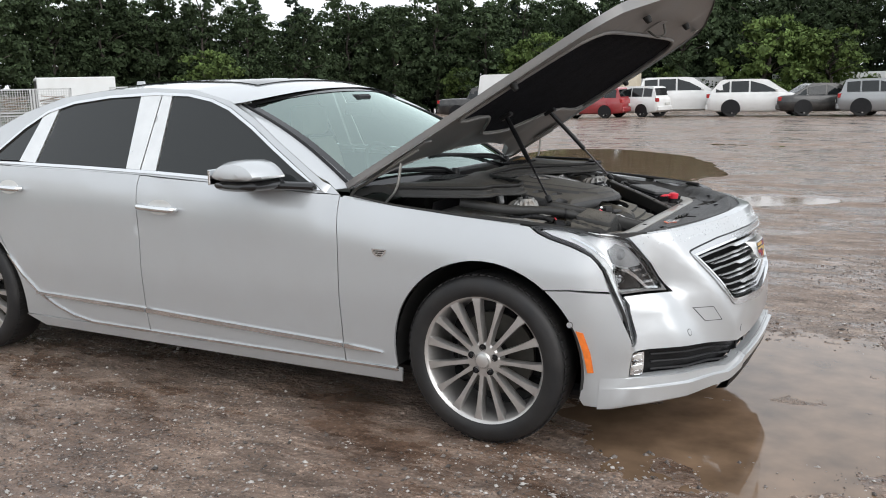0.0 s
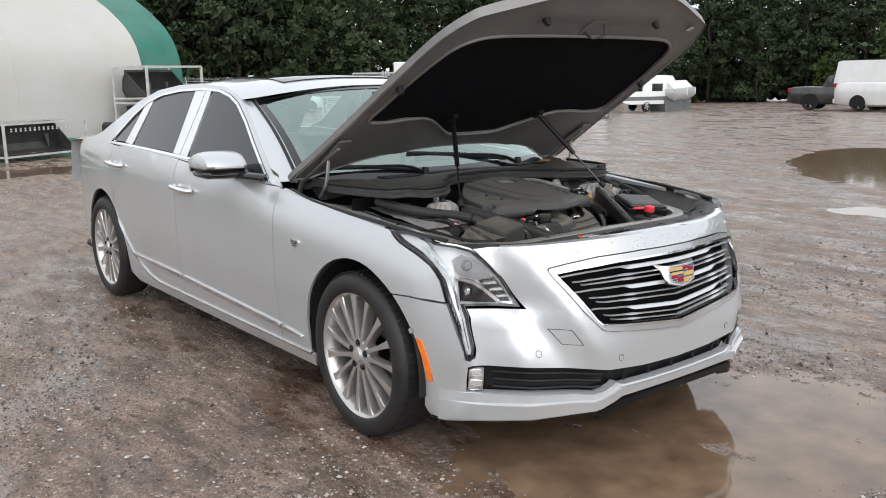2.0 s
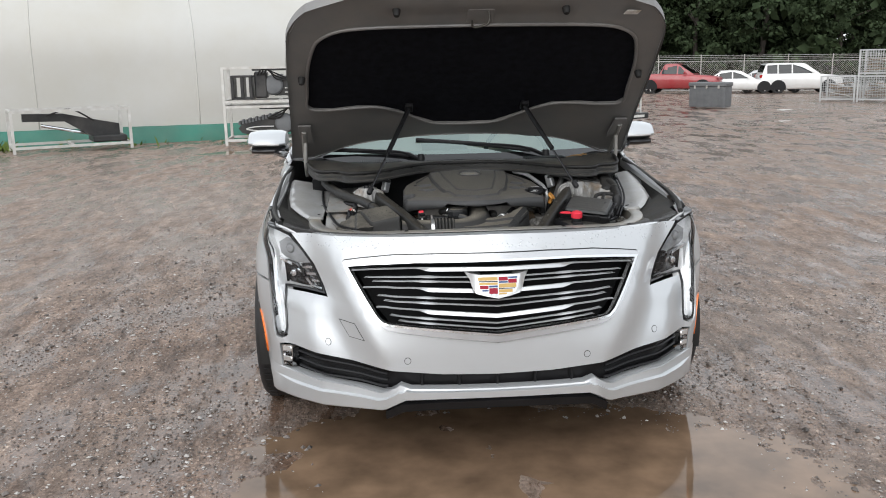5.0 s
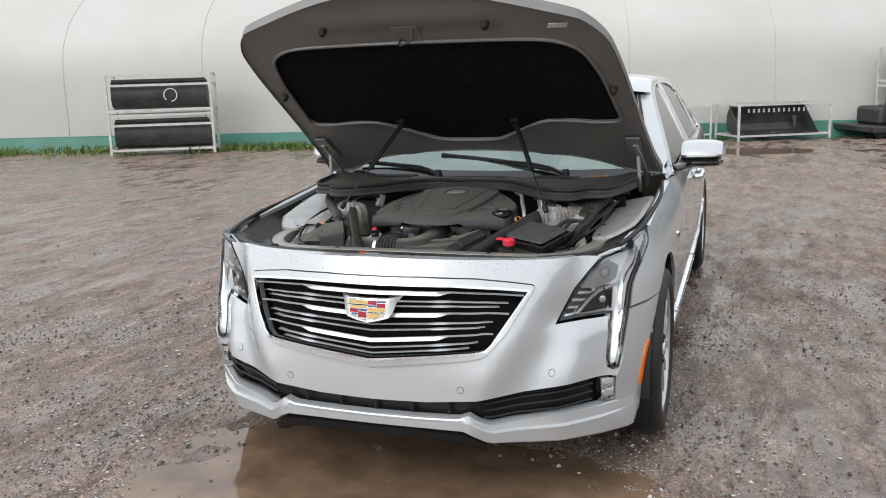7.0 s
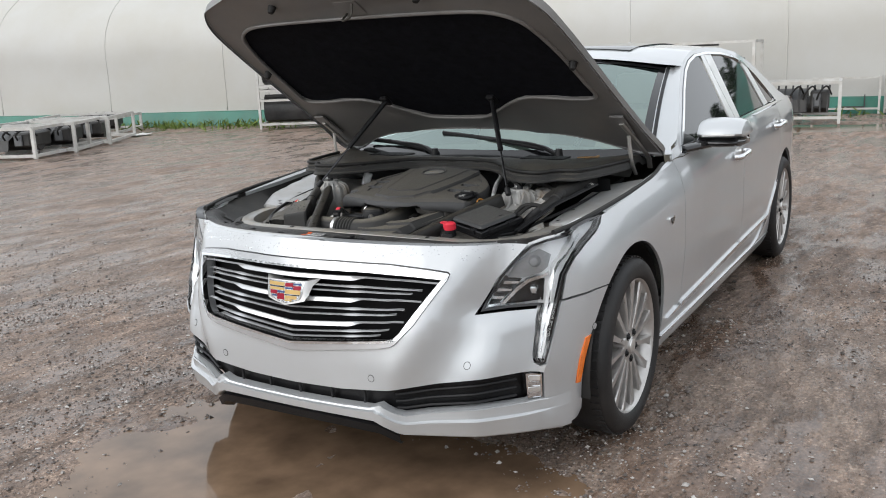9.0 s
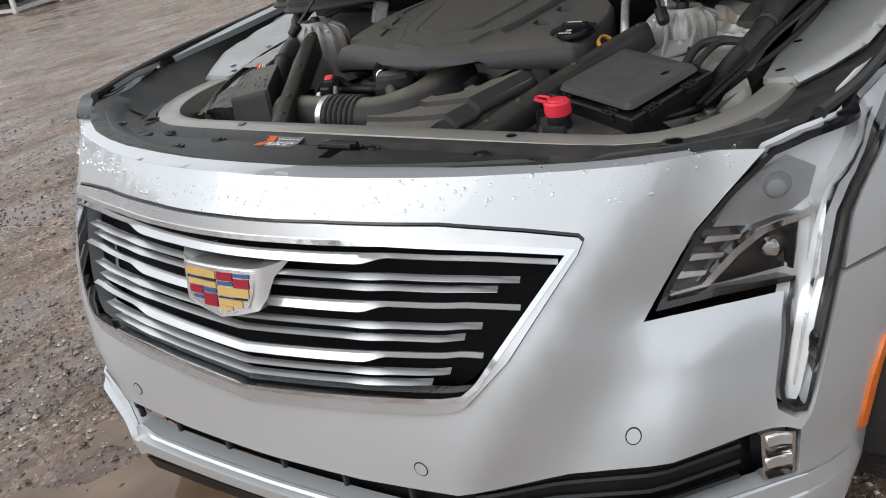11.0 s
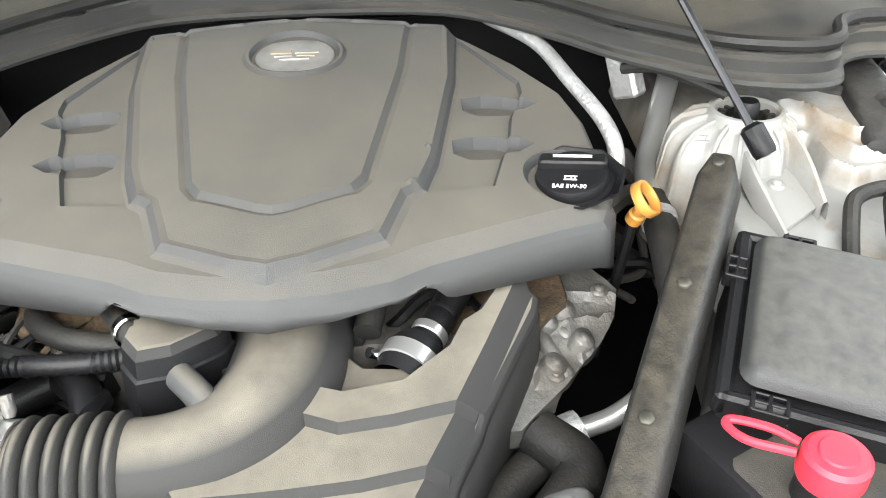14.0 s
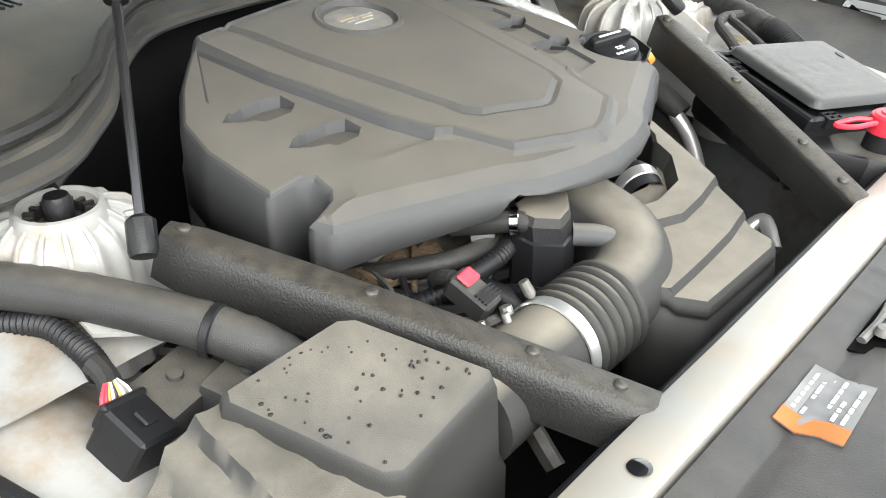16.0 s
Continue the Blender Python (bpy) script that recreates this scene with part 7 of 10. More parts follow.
def scoop_top(x, y):
    p = (x, y)
    z = 0.815 + 0.13 * max(0.0, 0.405 - x) * step_between(-0.04, 0.15, y) + 0.04 * max(0.0, 0.405 - x)
    z -= 0.022 * soft_in(p, terrace_1, 0.004)
    z -= 0.0085 * (1 - soft_in(p, terrace_2, 0.002))
    z -= 0.0085 * (1 - soft_in(p, terrace_3, 0.002))
    if inside(p, arm):  # outer face falls away to the rim
        z -= min(0.016, 1.1 * seg_distance(p, arm[:5]))
    e = seg_distance(p, scoop_line + scoop_line[:1])
    return z + 0.006 - 0.005 * (1 - min(1.0, e / 0.006)) ** 2


lines = [offset_loop(scoop_line, 0.004), offset_loop(scoop_line, 0.008)] + [offset_loop(t, w) for t, w in ((terrace_1, -0.004), (terrace_1, 0.004), (terrace_2, -0.002), (terrace_2, 0.002), (terrace_3, -0.002), (terrace_3, 0.002))] + [arm, offset_loop(arm, 0.0146)]
bm = sheet(scoop_line, lambda x, y: Vector((x, y, scoop_top(x, y))), 0.009, thick=0, creases=lines, fine=0.007)
border = [e for e in bm.edges if len(e.link_faces) == 1]
mid_s = Vector((0.30, 0.07, 0))
low = {}
for v in {v for e in border for v in e.verts}:
    o = Vector((v.co.x - mid_s.x, v.co.y - mid_s.y, 0)).normalized()
    low[v] = [bm.verts.new(v.co + o * a + Vector((0, 0, b))) for a, b in ((0.002, -0.003), (0.003, -0.010), (0.0005, -0.012), (0.0005, -0.016), (0.004, -0.018), (0.007, -0.060), (-0.004, -0.12))]
for e in border:
    lp = e.link_loops[0]
    a, b = lp.vert, lp.link_loop_next.vert
    ra, rb = [a] + low[a], [b] + low[b]
    for i in range(len(ra) - 1):
        bm.faces.new((rb[i], ra[i], ra[i + 1], rb[i + 1]))
part("air_scoop", bm, SCOOP, car, "dusty black plastic intake resonator", 16)
part("intake_elbow", tube([(0.308, -0.110, 0.797), (0.307, -0.080, 0.798), (0.297, -0.045, 0.800), (0.270, -0.014, 0.803), (0.232, 0.003, 0.805), (0.18, 0.008, 0.812), (0.10, 0.010, 0.822)], [0.0425 + 0.009 * step_between(6, 26, k) for k in range(37)], 26, 6), SCOOP, car, "grey plastic intake elbow")
pts, rad = [], []
for k in range(85):
    t = k / 84
    pts.append((0.308, -0.186 + 0.082 * t, 0.796))
    rad.append(0.0410 + 0.0085 * abs(math.sin(t * math.pi * 6)) ** 0.7)
part("bellows", tube(pts, rad, 32, 0), FILTER, car, "black ribbed rubber intake bellows")
clamp = part("hose_clamp", lathe([(0.0455, -0.007), (0.0475, -0.0065), (0.0475, 0.0065), (0.0455, 0.007)], Matrix.Translation((0.308, -0.194, 0.796)) @ pose(0, 0, 0, 90, 0, 0), 36), SATIN, car, "bright steel hose clamp")
part("clamp_screw", lathe([(0.0, 0.014), (0.005, 0.0135), (0.0055, 0.0), (0.0035, -0.004)], Matrix.Translation((0.280, -0.194, 0.841)) @ pose(0, 0, 0, 10, -30, 0), 10), CASTING, clamp)
maf = part("air_meter", tube([(0.308, -0.18, 0.796), (0.308, -0.240, 0.796), (0.312, -0.32, 0.798)], 0.0445, 28, 4), SCOOP, car, "grey plastic air meter tube")
for x, y, z, s in ((0.268, -0.212, 0.827, 0.006), (0.285, -0.235, 0.839, 0.0035), (0.272, -0.252, 0.833, 0.0035)):
    part("meter_screw", lathe([(0, 0.004), (s, 0.004), (s * 1.1, -0.006)], pose(x, y, z, 0, -25, 0), 10), STEEL, maf)
PM = Matrix.Translation((0.247, -0.235, 0.846)) @ pose(0, 0, 0, 4, 26, 8) @ Matrix.Scale(0.92, 4)
con = part("connector", box(-0.024, 0.024, -0.014, 0.014, -0.014, 0.012, 0.003, PM), DUSTY, car, "grey plug connector with a red tab")
part("red_tab", box(-0.020, -0.004, -0.011, 0.011, 0.014, 0.018, 0.002, PM), RED, con, "red locking tab")
for k in range(4):
    part("connector_pin", box(0.006 + 0.004 * k, 0.008 + 0.004 * k, -0.013, 0.013, 0.014, 0.0165, 0, PM), BLACK, con)
part("wire_loom", tube([PM @ Vector((-0.024, 0, 0)), (0.212, -0.236, 0.850), (0.200, -0.230, 0.838), (0.185, -0.20, 0.81), (0.18, -0.16, 0.79)], 0.008, 10, 8), RUBBER, con)
hexa = [(0.192, -0.106), (0.190, -0.054), (0.204, -0.040), (0.220, -0.046), (0.244, -0.078), (0.250, -0.104), (0.228, -0.120), (0.204, -0.118)]
rows = [[Vector((0.221 + (x - 0.221) * k + dx, -0.082 + (y + 0.082) * k, z)) for x, y in hexa] for k, z, dx in ((0.78, 0.8510, 0), (0.90, 0.8500, 0), (1.02, 0.8410, 0), (1.04, 0.826, 0.003), (1.10, 0.824, 0.004), (1.12, 0.765, 0.006))]
tb = part("throttle_box", loft([[q + Vector((0, 0, 0.017)) for q in r] for r in rows[:3]], closed=True, caps=True), SCOOP, car, "black six-sided plastic cap with a dusty top", 14)
part("box_body", loft([[q + Vector((0, 0, 0.017)) for q in r] for r in rows[2:]], closed=True, caps=True), BLACK, tb)
part("box_neck", tube([(0.245, -0.075, 0.838), (0.268, -0.056, 0.836), (0.285, -0.04, 0.822)], 0.012, 14, 4), COVER, tb)
part("hose", tube([(0.150, -0.150, 0.845), (0.180, -0.135, 0.852), (0.206, -0.119, 0.857), (0.228, -0.100, 0.850), (0.235, -0.09, 0.83)], 0.0115, 12, 6), RUBBER, car, "black breather hose with a bright clamp")
part("hose_clamp", lathe([(0.0125, -0.005), (0.0142, -0.004), (0.0142, 0.004), (0.0125, 0.005)], Matrix.Translation((0.206, -0.119, 0.857)) @ Vector((0.85, 0.5, 0.1)).to_track_quat("Z", "Y").to_matrix().to_4x4(), 20), CHROME, car, "bright steel hose clamp")
LAY[0] = BAY
for pts, r, mt in (([(0.07, -0.24, 0.80), (0.12, -0.22, 0.815), (0.16, -0.175, 0.82), (0.17, -0.10, 0.815)], 0.011, RUBBER), ([(0.05, -0.20, 0.79), (0.13, -0.20, 0.79), (0.20, -0.16, 0.79), (0.25, -0.15, 0.76)], 0.014, BLACK), ([(0.10, -0.10, 0.83), (0.145, -0.115, 0.835), (0.165, -0.13, 0.83)], 0.012, SATIN), ([(0.06, -0.27, 0.78), (0.12, -0.275, 0.80), (0.20, -0.262, 0.80), (0.26, -0.25, 0.78)], 0.008, RUBBER), ([(0.19, -0.26, 0.76), (0.15, -0.20, 0.77), (0.16, -0.15, 0.78)], 0.016, BLACK), ([(0.10, 0.06, 0.825), (0.14, 0.075, 0.83), (0.17, 0.07, 0.82)], 0.012, RUBBER), ([(0.21, 0.21, 0.73), (0.25, 0.24, 0.72), (0.30, 0.20, 0.70)], 0.022, RUBBER), ([(0.27, 0.15, 0.690), (0.225, 0.205, 0.704), (0.202, 0.232, 0.712)], 0.018, RUBBER), ([(0.202, 0.232, 0.712), (0.196, 0.252, 0.716)], 0.0195, FOIL), ([(0.196, 0.252, 0.716), (0.190, 0.285, 0.725), (0.178, 0.315, 0.745), (0.15, 0.338, 0.78), (0.12, 0.345, 0.81)], 0.0100, SATIN), ([(0.28, 0.20, 0.71), (0.30, 0.23, 0.74), (0.33, 0.20, 0.72)], 0.009, SATIN), ([(-0.17, 0.425, 0.955), (-0.136, 0.408, 0.924), (-0.094, 0.386, 0.886), (-0.063, 0.371, 0.862), (-0.02, 0.362, 0.852), (0.04, 0.358, 0.842)], 0.0125, SATIN), ([(0.0, 0.360, 0.848), (0.04, 0.357, 0.842), (0.09, 0.352, 0.83), (0.13, 0.350, 0.805)], 0.0165, RUBBER), ([(0.030, 0.358, 0.844), (0.042, 0.357, 0.842)], 0.0185, FOIL)):
    part("hose", tube(pts, r, 12, 8), mt, car, "engine hose or pipe")
LAY[0] = None
lean = Vector((-0.074, 0.045, 0.022)).normalized()
turn = lambda q: Matrix.Translation(q) @ lean.to_track_quat("Z", "Y").to_matrix().to_4x4()
foot = Vector((0.217, 0.108, 0.814))
hose = part("hose", lathe([(0.0245, -0.022), (0.0255, 0.0), (0.0255, 0.014), (0.022, 0.022), (0.0155, 0.025), (0.0155, 0.040), (0.0145, 0.044), (0.0145, 0.056), (0.0135, 0.058), (0.0145, 0.062), (0.0135, 0.066), (0.0145, 0.070), (0.0135, 0.11)], turn(foot), 28), BLACK, car, "black breather hose with a stepped collar")
part("hose_clamp", lathe([(0.0262, -0.008), (0.0280, -0.007), (0.0280, 0.007), (0.0262, 0.008)], turn(foot), 28), SATIN, hose, "bright steel worm clamp")
part("hose_band", lathe([(0.0158, 0.030), (0.0168, 0.031), (0.0168, 0.039), (0.0158, 0.040)], turn(foot), 22), SATIN, hose)
part("clamp_screw", lathe([(0.0, 0.012), (0.0048, 0.0115), (0.0052, 0.0), (0.0034, -0.016)], Matrix.Translation((0.203, 0.082, 0.816)) @ pose(0, 0, 0, 60, 0, 25), 10), CHROME, hose)
lump = bmesh.new()
for q, r, h in (((0.125, 0.258, 0.800), 0.013, 0.03), ((0.165, 0.270, 0.792), 0.011, 0.04), ((0.188, 0.240, 0.785), 0.012, 0.03), ((0.145, 0.240, 0.800), 0.010, 0.03)):
    add_lathe(lump, [(0.0, 0.002), (r * 0.45, 0.002), (r * 0.5, 0.0), (r * 0.9, 0.0), (r, -0.003), (r * 1.1, -h)], Matrix.Translation(q) @ pose(0, 0, 0, -25, 12, 0), 12)
for u0, u1 in (((0.12, 0.23, 0.79), (0.17, 0.275, 0.775)), ((0.14, 0.225, 0.79), (0.195, 0.25, 0.77)), ((0.11, 0.25, 0.785), (0.19, 0.235, 0.775))):
    add_tube(lump, [u0, u1], 0.008, 8)
bracket = part("engine_bracket", lump, CASTING, car, "rough cast aluminium engine bracket")
ridges = [[(0.075, 0.19), (0.20, 0.225)], [(0.10, 0.145), (0.105, 0.31)], [(0.135, 0.15), (0.15, 0.215), (0.13, 0.30)], [(0.175, 0.16), (0.19, 0.235)], [(0.085, 0.25), (0.175, 0.265)]]
part("timing_case", sheet([(0.06, 0.13), (0.06, 0.285), (0.095, 0.315), (0.130, 0.305), (0.16, 0.285), (0.205, 0.245), (0.245, 0.20), (0.245, 0.13)], lambda x, y: Vector((x, y, 0.814 - 0.30 * (x - 0.06) - 0.10 * max(0.0, y - 0.24) + 0.007 * max([max(0.0, 1 - seg_distance((x, y), r) / 0.007) for r in ridges]) + 0.003 * noise.noise(Vector((x * 60, y * 60, 2))))), 0.006, thick=0.03), CASTING, bracket)
for x, y in ((0.105, 0.295), (0.155, 0.27), (0.195, 0.238), (0.115, 0.20), (0.155, 0.222)):
    bolt((x, y, 0.816 - 0.30 * (x - 0.06)), (0.2, 0.1, 1), 0.0055, bracket, CASTING)
LAY[0] = None
pts = spline([(0.14, -0.36, 0.80), (0.190, -0.262, 0.818), (0.205, -0.215, 0.826), (0.208, -0.150, 0.828), (0.195, -0.112, 0.826), (0.165, -0.085, 0.822), (0.12, -0.05, 0.82)], 16)
part("ribbed_conduit", tube(pts, [0.0085 + 0.0013 * (k % 2) for k in range(len(pts))], 10, 0), BLACK, car, "ribbed black conduit across the engine")
rw = random.Random(21)
for k in range(26):  # bundle of thin wires and plugs below the cover's front edge
    y = rw.uniform(-0.27, 0.12) if k < 18 else rw.uniform(0.10, 0.24)
    q = Vector((rw.uniform(0.10, 0.15), y, rw.uniform(0.790, 0.822)))
    e = q + Vector((rw.uniform(0.02, 0.07), rw.uniform(-0.08, 0.08), rw.uniform(-0.035, 0.0)))
    part("wire", tube([q, q.lerp(e, 0.4) + Vector((0, 0, 0.012 * rw.random())), q.lerp(e, 0.75) + Vector((0.01 * rw.random(), 0, 0.008)), e], rw.choice((0.0025, 0.0035, 0.005, 0.006)), 6, 5), rw.choice((BLACK, BLACK, RUBBER, DUSTY, BLACK, BROWN)), car)
for x, y, z, a in ((0.165, -0.195, 0.806, 30), (0.180, -0.175, 0.800, 65), (0.155, -0.235, 0.800, 10), (0.150, 0.03, 0.812, 40), (0.16, 0.055, 0.805, 75), (0.175, -0.145, 0.806, 20)):
    pm = Matrix.Translation((x, y, z)) @ pose(0, 0, 0, 0, -18, a)
    plug_s = part("plug", box(-0.014, 0.014, -0.009, 0.009, -0.008, 0.008, 0.002, pm), DUSTY, car, "small grey plug connector")
    part("plug_clip", box(-0.004, 0.010, -0.005, 0.005, 0.008, 0.0105, 0.001, pm), BLACK, plug_s)
part("wire_clip", tube([(0.185, -0.098, 0.842), (0.176, -0.082, 0.846), (0.165, -0.07, 0.842)], 0.0055, 8, 4), SATIN, car, "bright metal hose clip")
LAY[0] = BAY
rngb = random.Random(4)
for k in range(26):
    side_y = rngb.choice((-1, 1))
    y0 = side_y * rngb.uniform(0.27, 0.40) if k % 2 else rngb.uniform(-0.26, 0.0)
    x0 = rngb.uniform(-0.26, 0.05) if k % 2 else rngb.uniform(0.09, 0.2)
    z0 = rngb.uniform(0.70, 0.80)
    pts = [(x0, y0, z0)]
    for _ in range(3):
        pts.append((pts[-1][0] + rngb.uniform(-0.05, 0.07), pts[-1][1] + rngb.uniform(-0.06, 0.06), min(0.81, pts[-1][2] + rngb.uniform(-0.04, 0.04))))
    part("wire_loom", tube(pts, rngb.choice((0.005, 0.007, 0.010, 0.013)), 7, 6), rngb.choice((RUBBER, BLACK, BLACK, DUSTY, CASTING)), car)

# fuse box on the left wing
fu, fv = Vector((-0.153, 0.070, 0.040)).normalized(), Vector((0.085, 0.153, -0.024))
fv = (fv - fu * fv.dot(fu)).normalized()
fn = fu.cross(fv).normalized()
if fn.z < 0:
    fn = -fn
FM = Matrix((( *fu, 0), (*fv, 0), (*fn, 0), (0, 0, 0, 1))).transposed()
FM.translation = Vector((0.257, 0.443, 0.846))
fuse = part("fuse_box", box(-0.092, 0.092, -0.094, 0.094, -0.09, 0.004, 0.008, FM, 2), BLACK, car, "black fuse box with a dusty clipped lid")
LID = material("fuse_lid_plastic", (0.030, 0.031, 0.032), 0.42, 0, 9, 0.12, 0.08, bump=0.2, bump_scale=900, dust=(0.22, 0.208, 0.185), dust_amount=0.44, dust_scale=80, dust_shade=True, spread=(0.12, 0.92))
lid_line = [(a * (0.068 + 0.014 * math.cos(t)), b * (0.071 + 0.014 * math.sin(t))) for a, b, ts in ((1, 1, (0, 1, 2, 3, 4)), (-1, 1, (4, 3, 2, 1, 0)), (-1, -1, (0, 1, 2, 3, 4)), (1, -1, (4, 3, 2, 1, 0))) for t in [k * math.pi / 8 for k in ts]]
emblem = [(-0.012, -0.020), (0.012, -0.020), (0.012, 0.014), (-0.012, 0.014), (-0.012, -0.020)]
strip = [(0.014, -0.062), (0.014, -0.022), (-0.014, -0.022), (-0.014, -0.062), (-0.008, -0.068), (0.008, -0.068), (0.014, -0.062)]


def lid_z(u, v):
    e = seg_distance((u, v), lid_line + lid_line[:1])
    z = 0.0265 - 0.011 * (1 - min(1.0, e / 0.010)) ** 2 + 0.0016 * step_between(0.016, 0.026, e)
    return z - 0.0010 * math.exp(-(min(seg_distance((u, v), emblem), seg_distance((u, v), strip)) / 0.0018) ** 2)



lid = part("fuse_lid", sheet(lid_line, lambda u, v: FM @ Vector((u, v, lid_z(u, v))), 0.006, thick=0.026, creases=[offset_loop(lid_line, w) for w in (0.003, 0.006, 0.010, 0.016, 0.026)], fine=0.006), LID, fuse, "dusty grey lid with a faint moulded mark")
bm = bmesh.new()
for a0, a1, b0, b1 in ((-0.094, -0.084, -0.096, 0.096), (0.084, 0.094, -0.096, 0.096), (-0.094, 0.094, -0.098, -0.086), (-0.094, 0.094, 0.088, 0.098)):
    add_box(bm, a0, a1, b0, b1, -0.012, 0.010, 0.003, FM)
flange = part("lid_flange", bm, BLACK, fuse)
flange["kind"] = "stuff"
for u, v, turn in ((-0.089, -0.060, 90), (-0.089, 0.048, 90), (0.090, -0.048, 90), (0.090, 0.056, 90), (-0.045, 0.096, 0), (0.04, 0.096, 0), (0.045, -0.096, 0)):
    clip = bmesh.new()
    cm = FM @ pose(u, v, 0.006, 0, 0, turn) @ Matrix.Scale(0.78, 4)
    add_box(clip, -0.018, 0.018, -0.010, 0.012, -0.012, -0.004, 0.001, cm)
    for q in (-0.016, -0.001, 0.014):
        add_box(clip, q - 0.0022, q + 0.0022, -0.010, 0.012, -0.012, 0.007, 0.001, cm)
    for q in (-0.009, 0.001, 0.011):
        add_box(clip, -0.017, 0.016, q - 0.0018, q + 0.0018, -0.012, 0.007, 0.001, cm)
    part("lid_clip", clip, BLACK, fuse)["kind"] = "stuff"
part("leaf", sheet([(-0.008, -0.001), (-0.002, -0.004), (0.006, -0.003), (0.010, 0.001), (0.004, 0.004), (-0.003, 0.002)], lambda u, v: FM @ Vector((u + 0.025, v + 0.060, 0.0292)), 0.005, thick=0.001), BLACK, fuse)
# red terminal cap and battery cover
part("battery_tray", box(-0.055, 0.055, -0.085, 0.07, -0.06, 0.0, 0.012, Matrix.Translation((0.345, 0.410, 0.805)) @ pose(0, 0, 0, 0, 10, 28), 2), DUSTY, car, "dusty black terminal cover")
part("terminal_box", box(-0.04, 0.04, -0.03, 0.03, -0.05, 0.012, 0.006, Matrix.Translation((0.325, 0.335, 0.800)) @ pose(0, 0, 0, 0, 10, 28), 2), BLACK, car)
neck = part("terminal_post", lathe([(0.0, 0.02), (0.019, 0.018), (0.020, -0.03)], Matrix.Translation((0.372, 0.368, 0.822)) @ pose(0, 0, 0, 0, 8, 0), 24), BLACK, car, "black jump terminal with a red cap")
part("terminal_cap", lathe([(0.0, 0.026), (0.012, 0.0262), (0.013, 0.0245), (0.0185, 0.024), (0.0215, 0.021), (0.0222, 0.004), (0.021, 0.0)], Matrix.Translation((0.372, 0.368, 0.828)) @ pose(0, 0, 0, 0, 8, 0), 30), RED, neck, "bright red plastic cap")
strap = [(0.358, 0.352, 0.846), (0.345, 0.338, 0.848), (0.332, 0.318, 0.846), (0.336, 0.312, 0.845), (0.352, 0.320, 0.845), (0.366, 0.346, 0.845)]
part("cap_strap", tube(strap, 0.0032, 8, 6), RED, neck, "red retaining strap")
part("terminal_holder", box(0.390, 0.398, 0.348, 0.390, 0.785, 0.812, 0.003), BLACK, car)

# left wing: harness, ribbed hose, wires, white reservoir
LAY[0] = None
part("hose", tube([(-0.30, 0.230, 0.952), (-0.215, 0.278, 0.946), (-0.125, 0.303, 0.931), (-0.050, 0.328, 0.909), (-0.022, 0.336, 0.880), (-0.025, 0.330, 0.840), (-0.03, 0.32, 0.78)], 0.0088, 12, 10), FOIL, car, "pipe in a crinkled silver foil sleeve")
rows = []
for x, y, z, w, h in ((-0.34, 0.640, 0.935, 0.028, 0.018), (-0.18, 0.628, 0.928, 0.028, 0.020), (-0.10, 0.620, 0.922, 0.029, 0.021), (-0.03, 0.610, 0.913, 0.031, 0.021), (0.012, 0.603, 0.905, 0.030, 0.018), (0.030, 0.600, 0.902, 0.027, 0.012), (0.034, 0.600, 0.901, 0.020, 0.006)):
    sec = []
    for k in range(20):
        c, n = math.cos(2 * math.pi * k / 20), math.sin(2 * math.pi * k / 20)
        sec.append(Vector((x, y + w * math.copysign(abs(c) ** 0.5, c), z + h * math.copysign(abs(n) ** 0.5, n))))
    rows.append(sec)
part("harness", loft(rows, closed=True, caps=True), TAPE, car, "thick flat wiring harness wrapped in black tape")
pts = spline([(-0.035, 0.622, 0.918), (0.000, 0.628, 0.914), (0.025, 0.627, 0.906), (0.060, 0.624, 0.897), (0.10, 0.619, 0.889), (0.150, 0.611, 0.876)], 8)
part("harness", tube(pts, [0.024 - 0.006 * min(1.0, k / 14) + 0.0012 * (k % 3 == 0) for k in range(len(pts))], 14, 0), TAPE, car, "round wiring harness wrapped in black tape")
part("harness_tie", lathe([(0.0195, -0.005), (0.0212, -0.004), (0.0212, 0.004), (0.0195, 0.005)], Matrix.Translation((0.030, 0.6265, 0.905)) @ Vector((0.9, -0.06, -0.2)).to_track_quat("Z", "Y").to_matrix().to_4x4(), 20), DUSTY, car)
pts = spline([(0.140, 0.612, 0.878), (0.175, 0.603, 0.866), (0.215, 0.588, 0.842), (0.25, 0.570, 0.805), (0.27, 0.56, 0.77)], 22)
part("ribbed_conduit", tube(pts, [0.0175 + 0.0028 * (k % 2) for k in range(len(pts))], 12, 0), BLACK, car, "ribbed black conduit")
for pts, r in (([(0.105, 0.622, 0.890), (0.100, 0.588, 0.893), (0.094, 0.561, 0.894), (0.102, 0.532, 0.889), (0.126, 0.519, 0.876), (0.165, 0.507, 0.845), (0.18, 0.50, 0.82)], 0.0078), ([(0.098, 0.580, 0.893), (0.106, 0.564, 0.892), (0.130, 0.553, 0.885), (0.172, 0.541, 0.866), (0.215, 0.538, 0.835), (0.23, 0.535, 0.80)], 0.0068), ([(-0.06, 0.60, 0.922), (-0.085, 0.565, 0.925), (-0.115, 0.53, 0.935), (-0.14, 0.48, 0.94)], 0.011)):
    part("wire_loom", tube(pts, r, 10, 8), TAPE, car, "taped black wire loom")
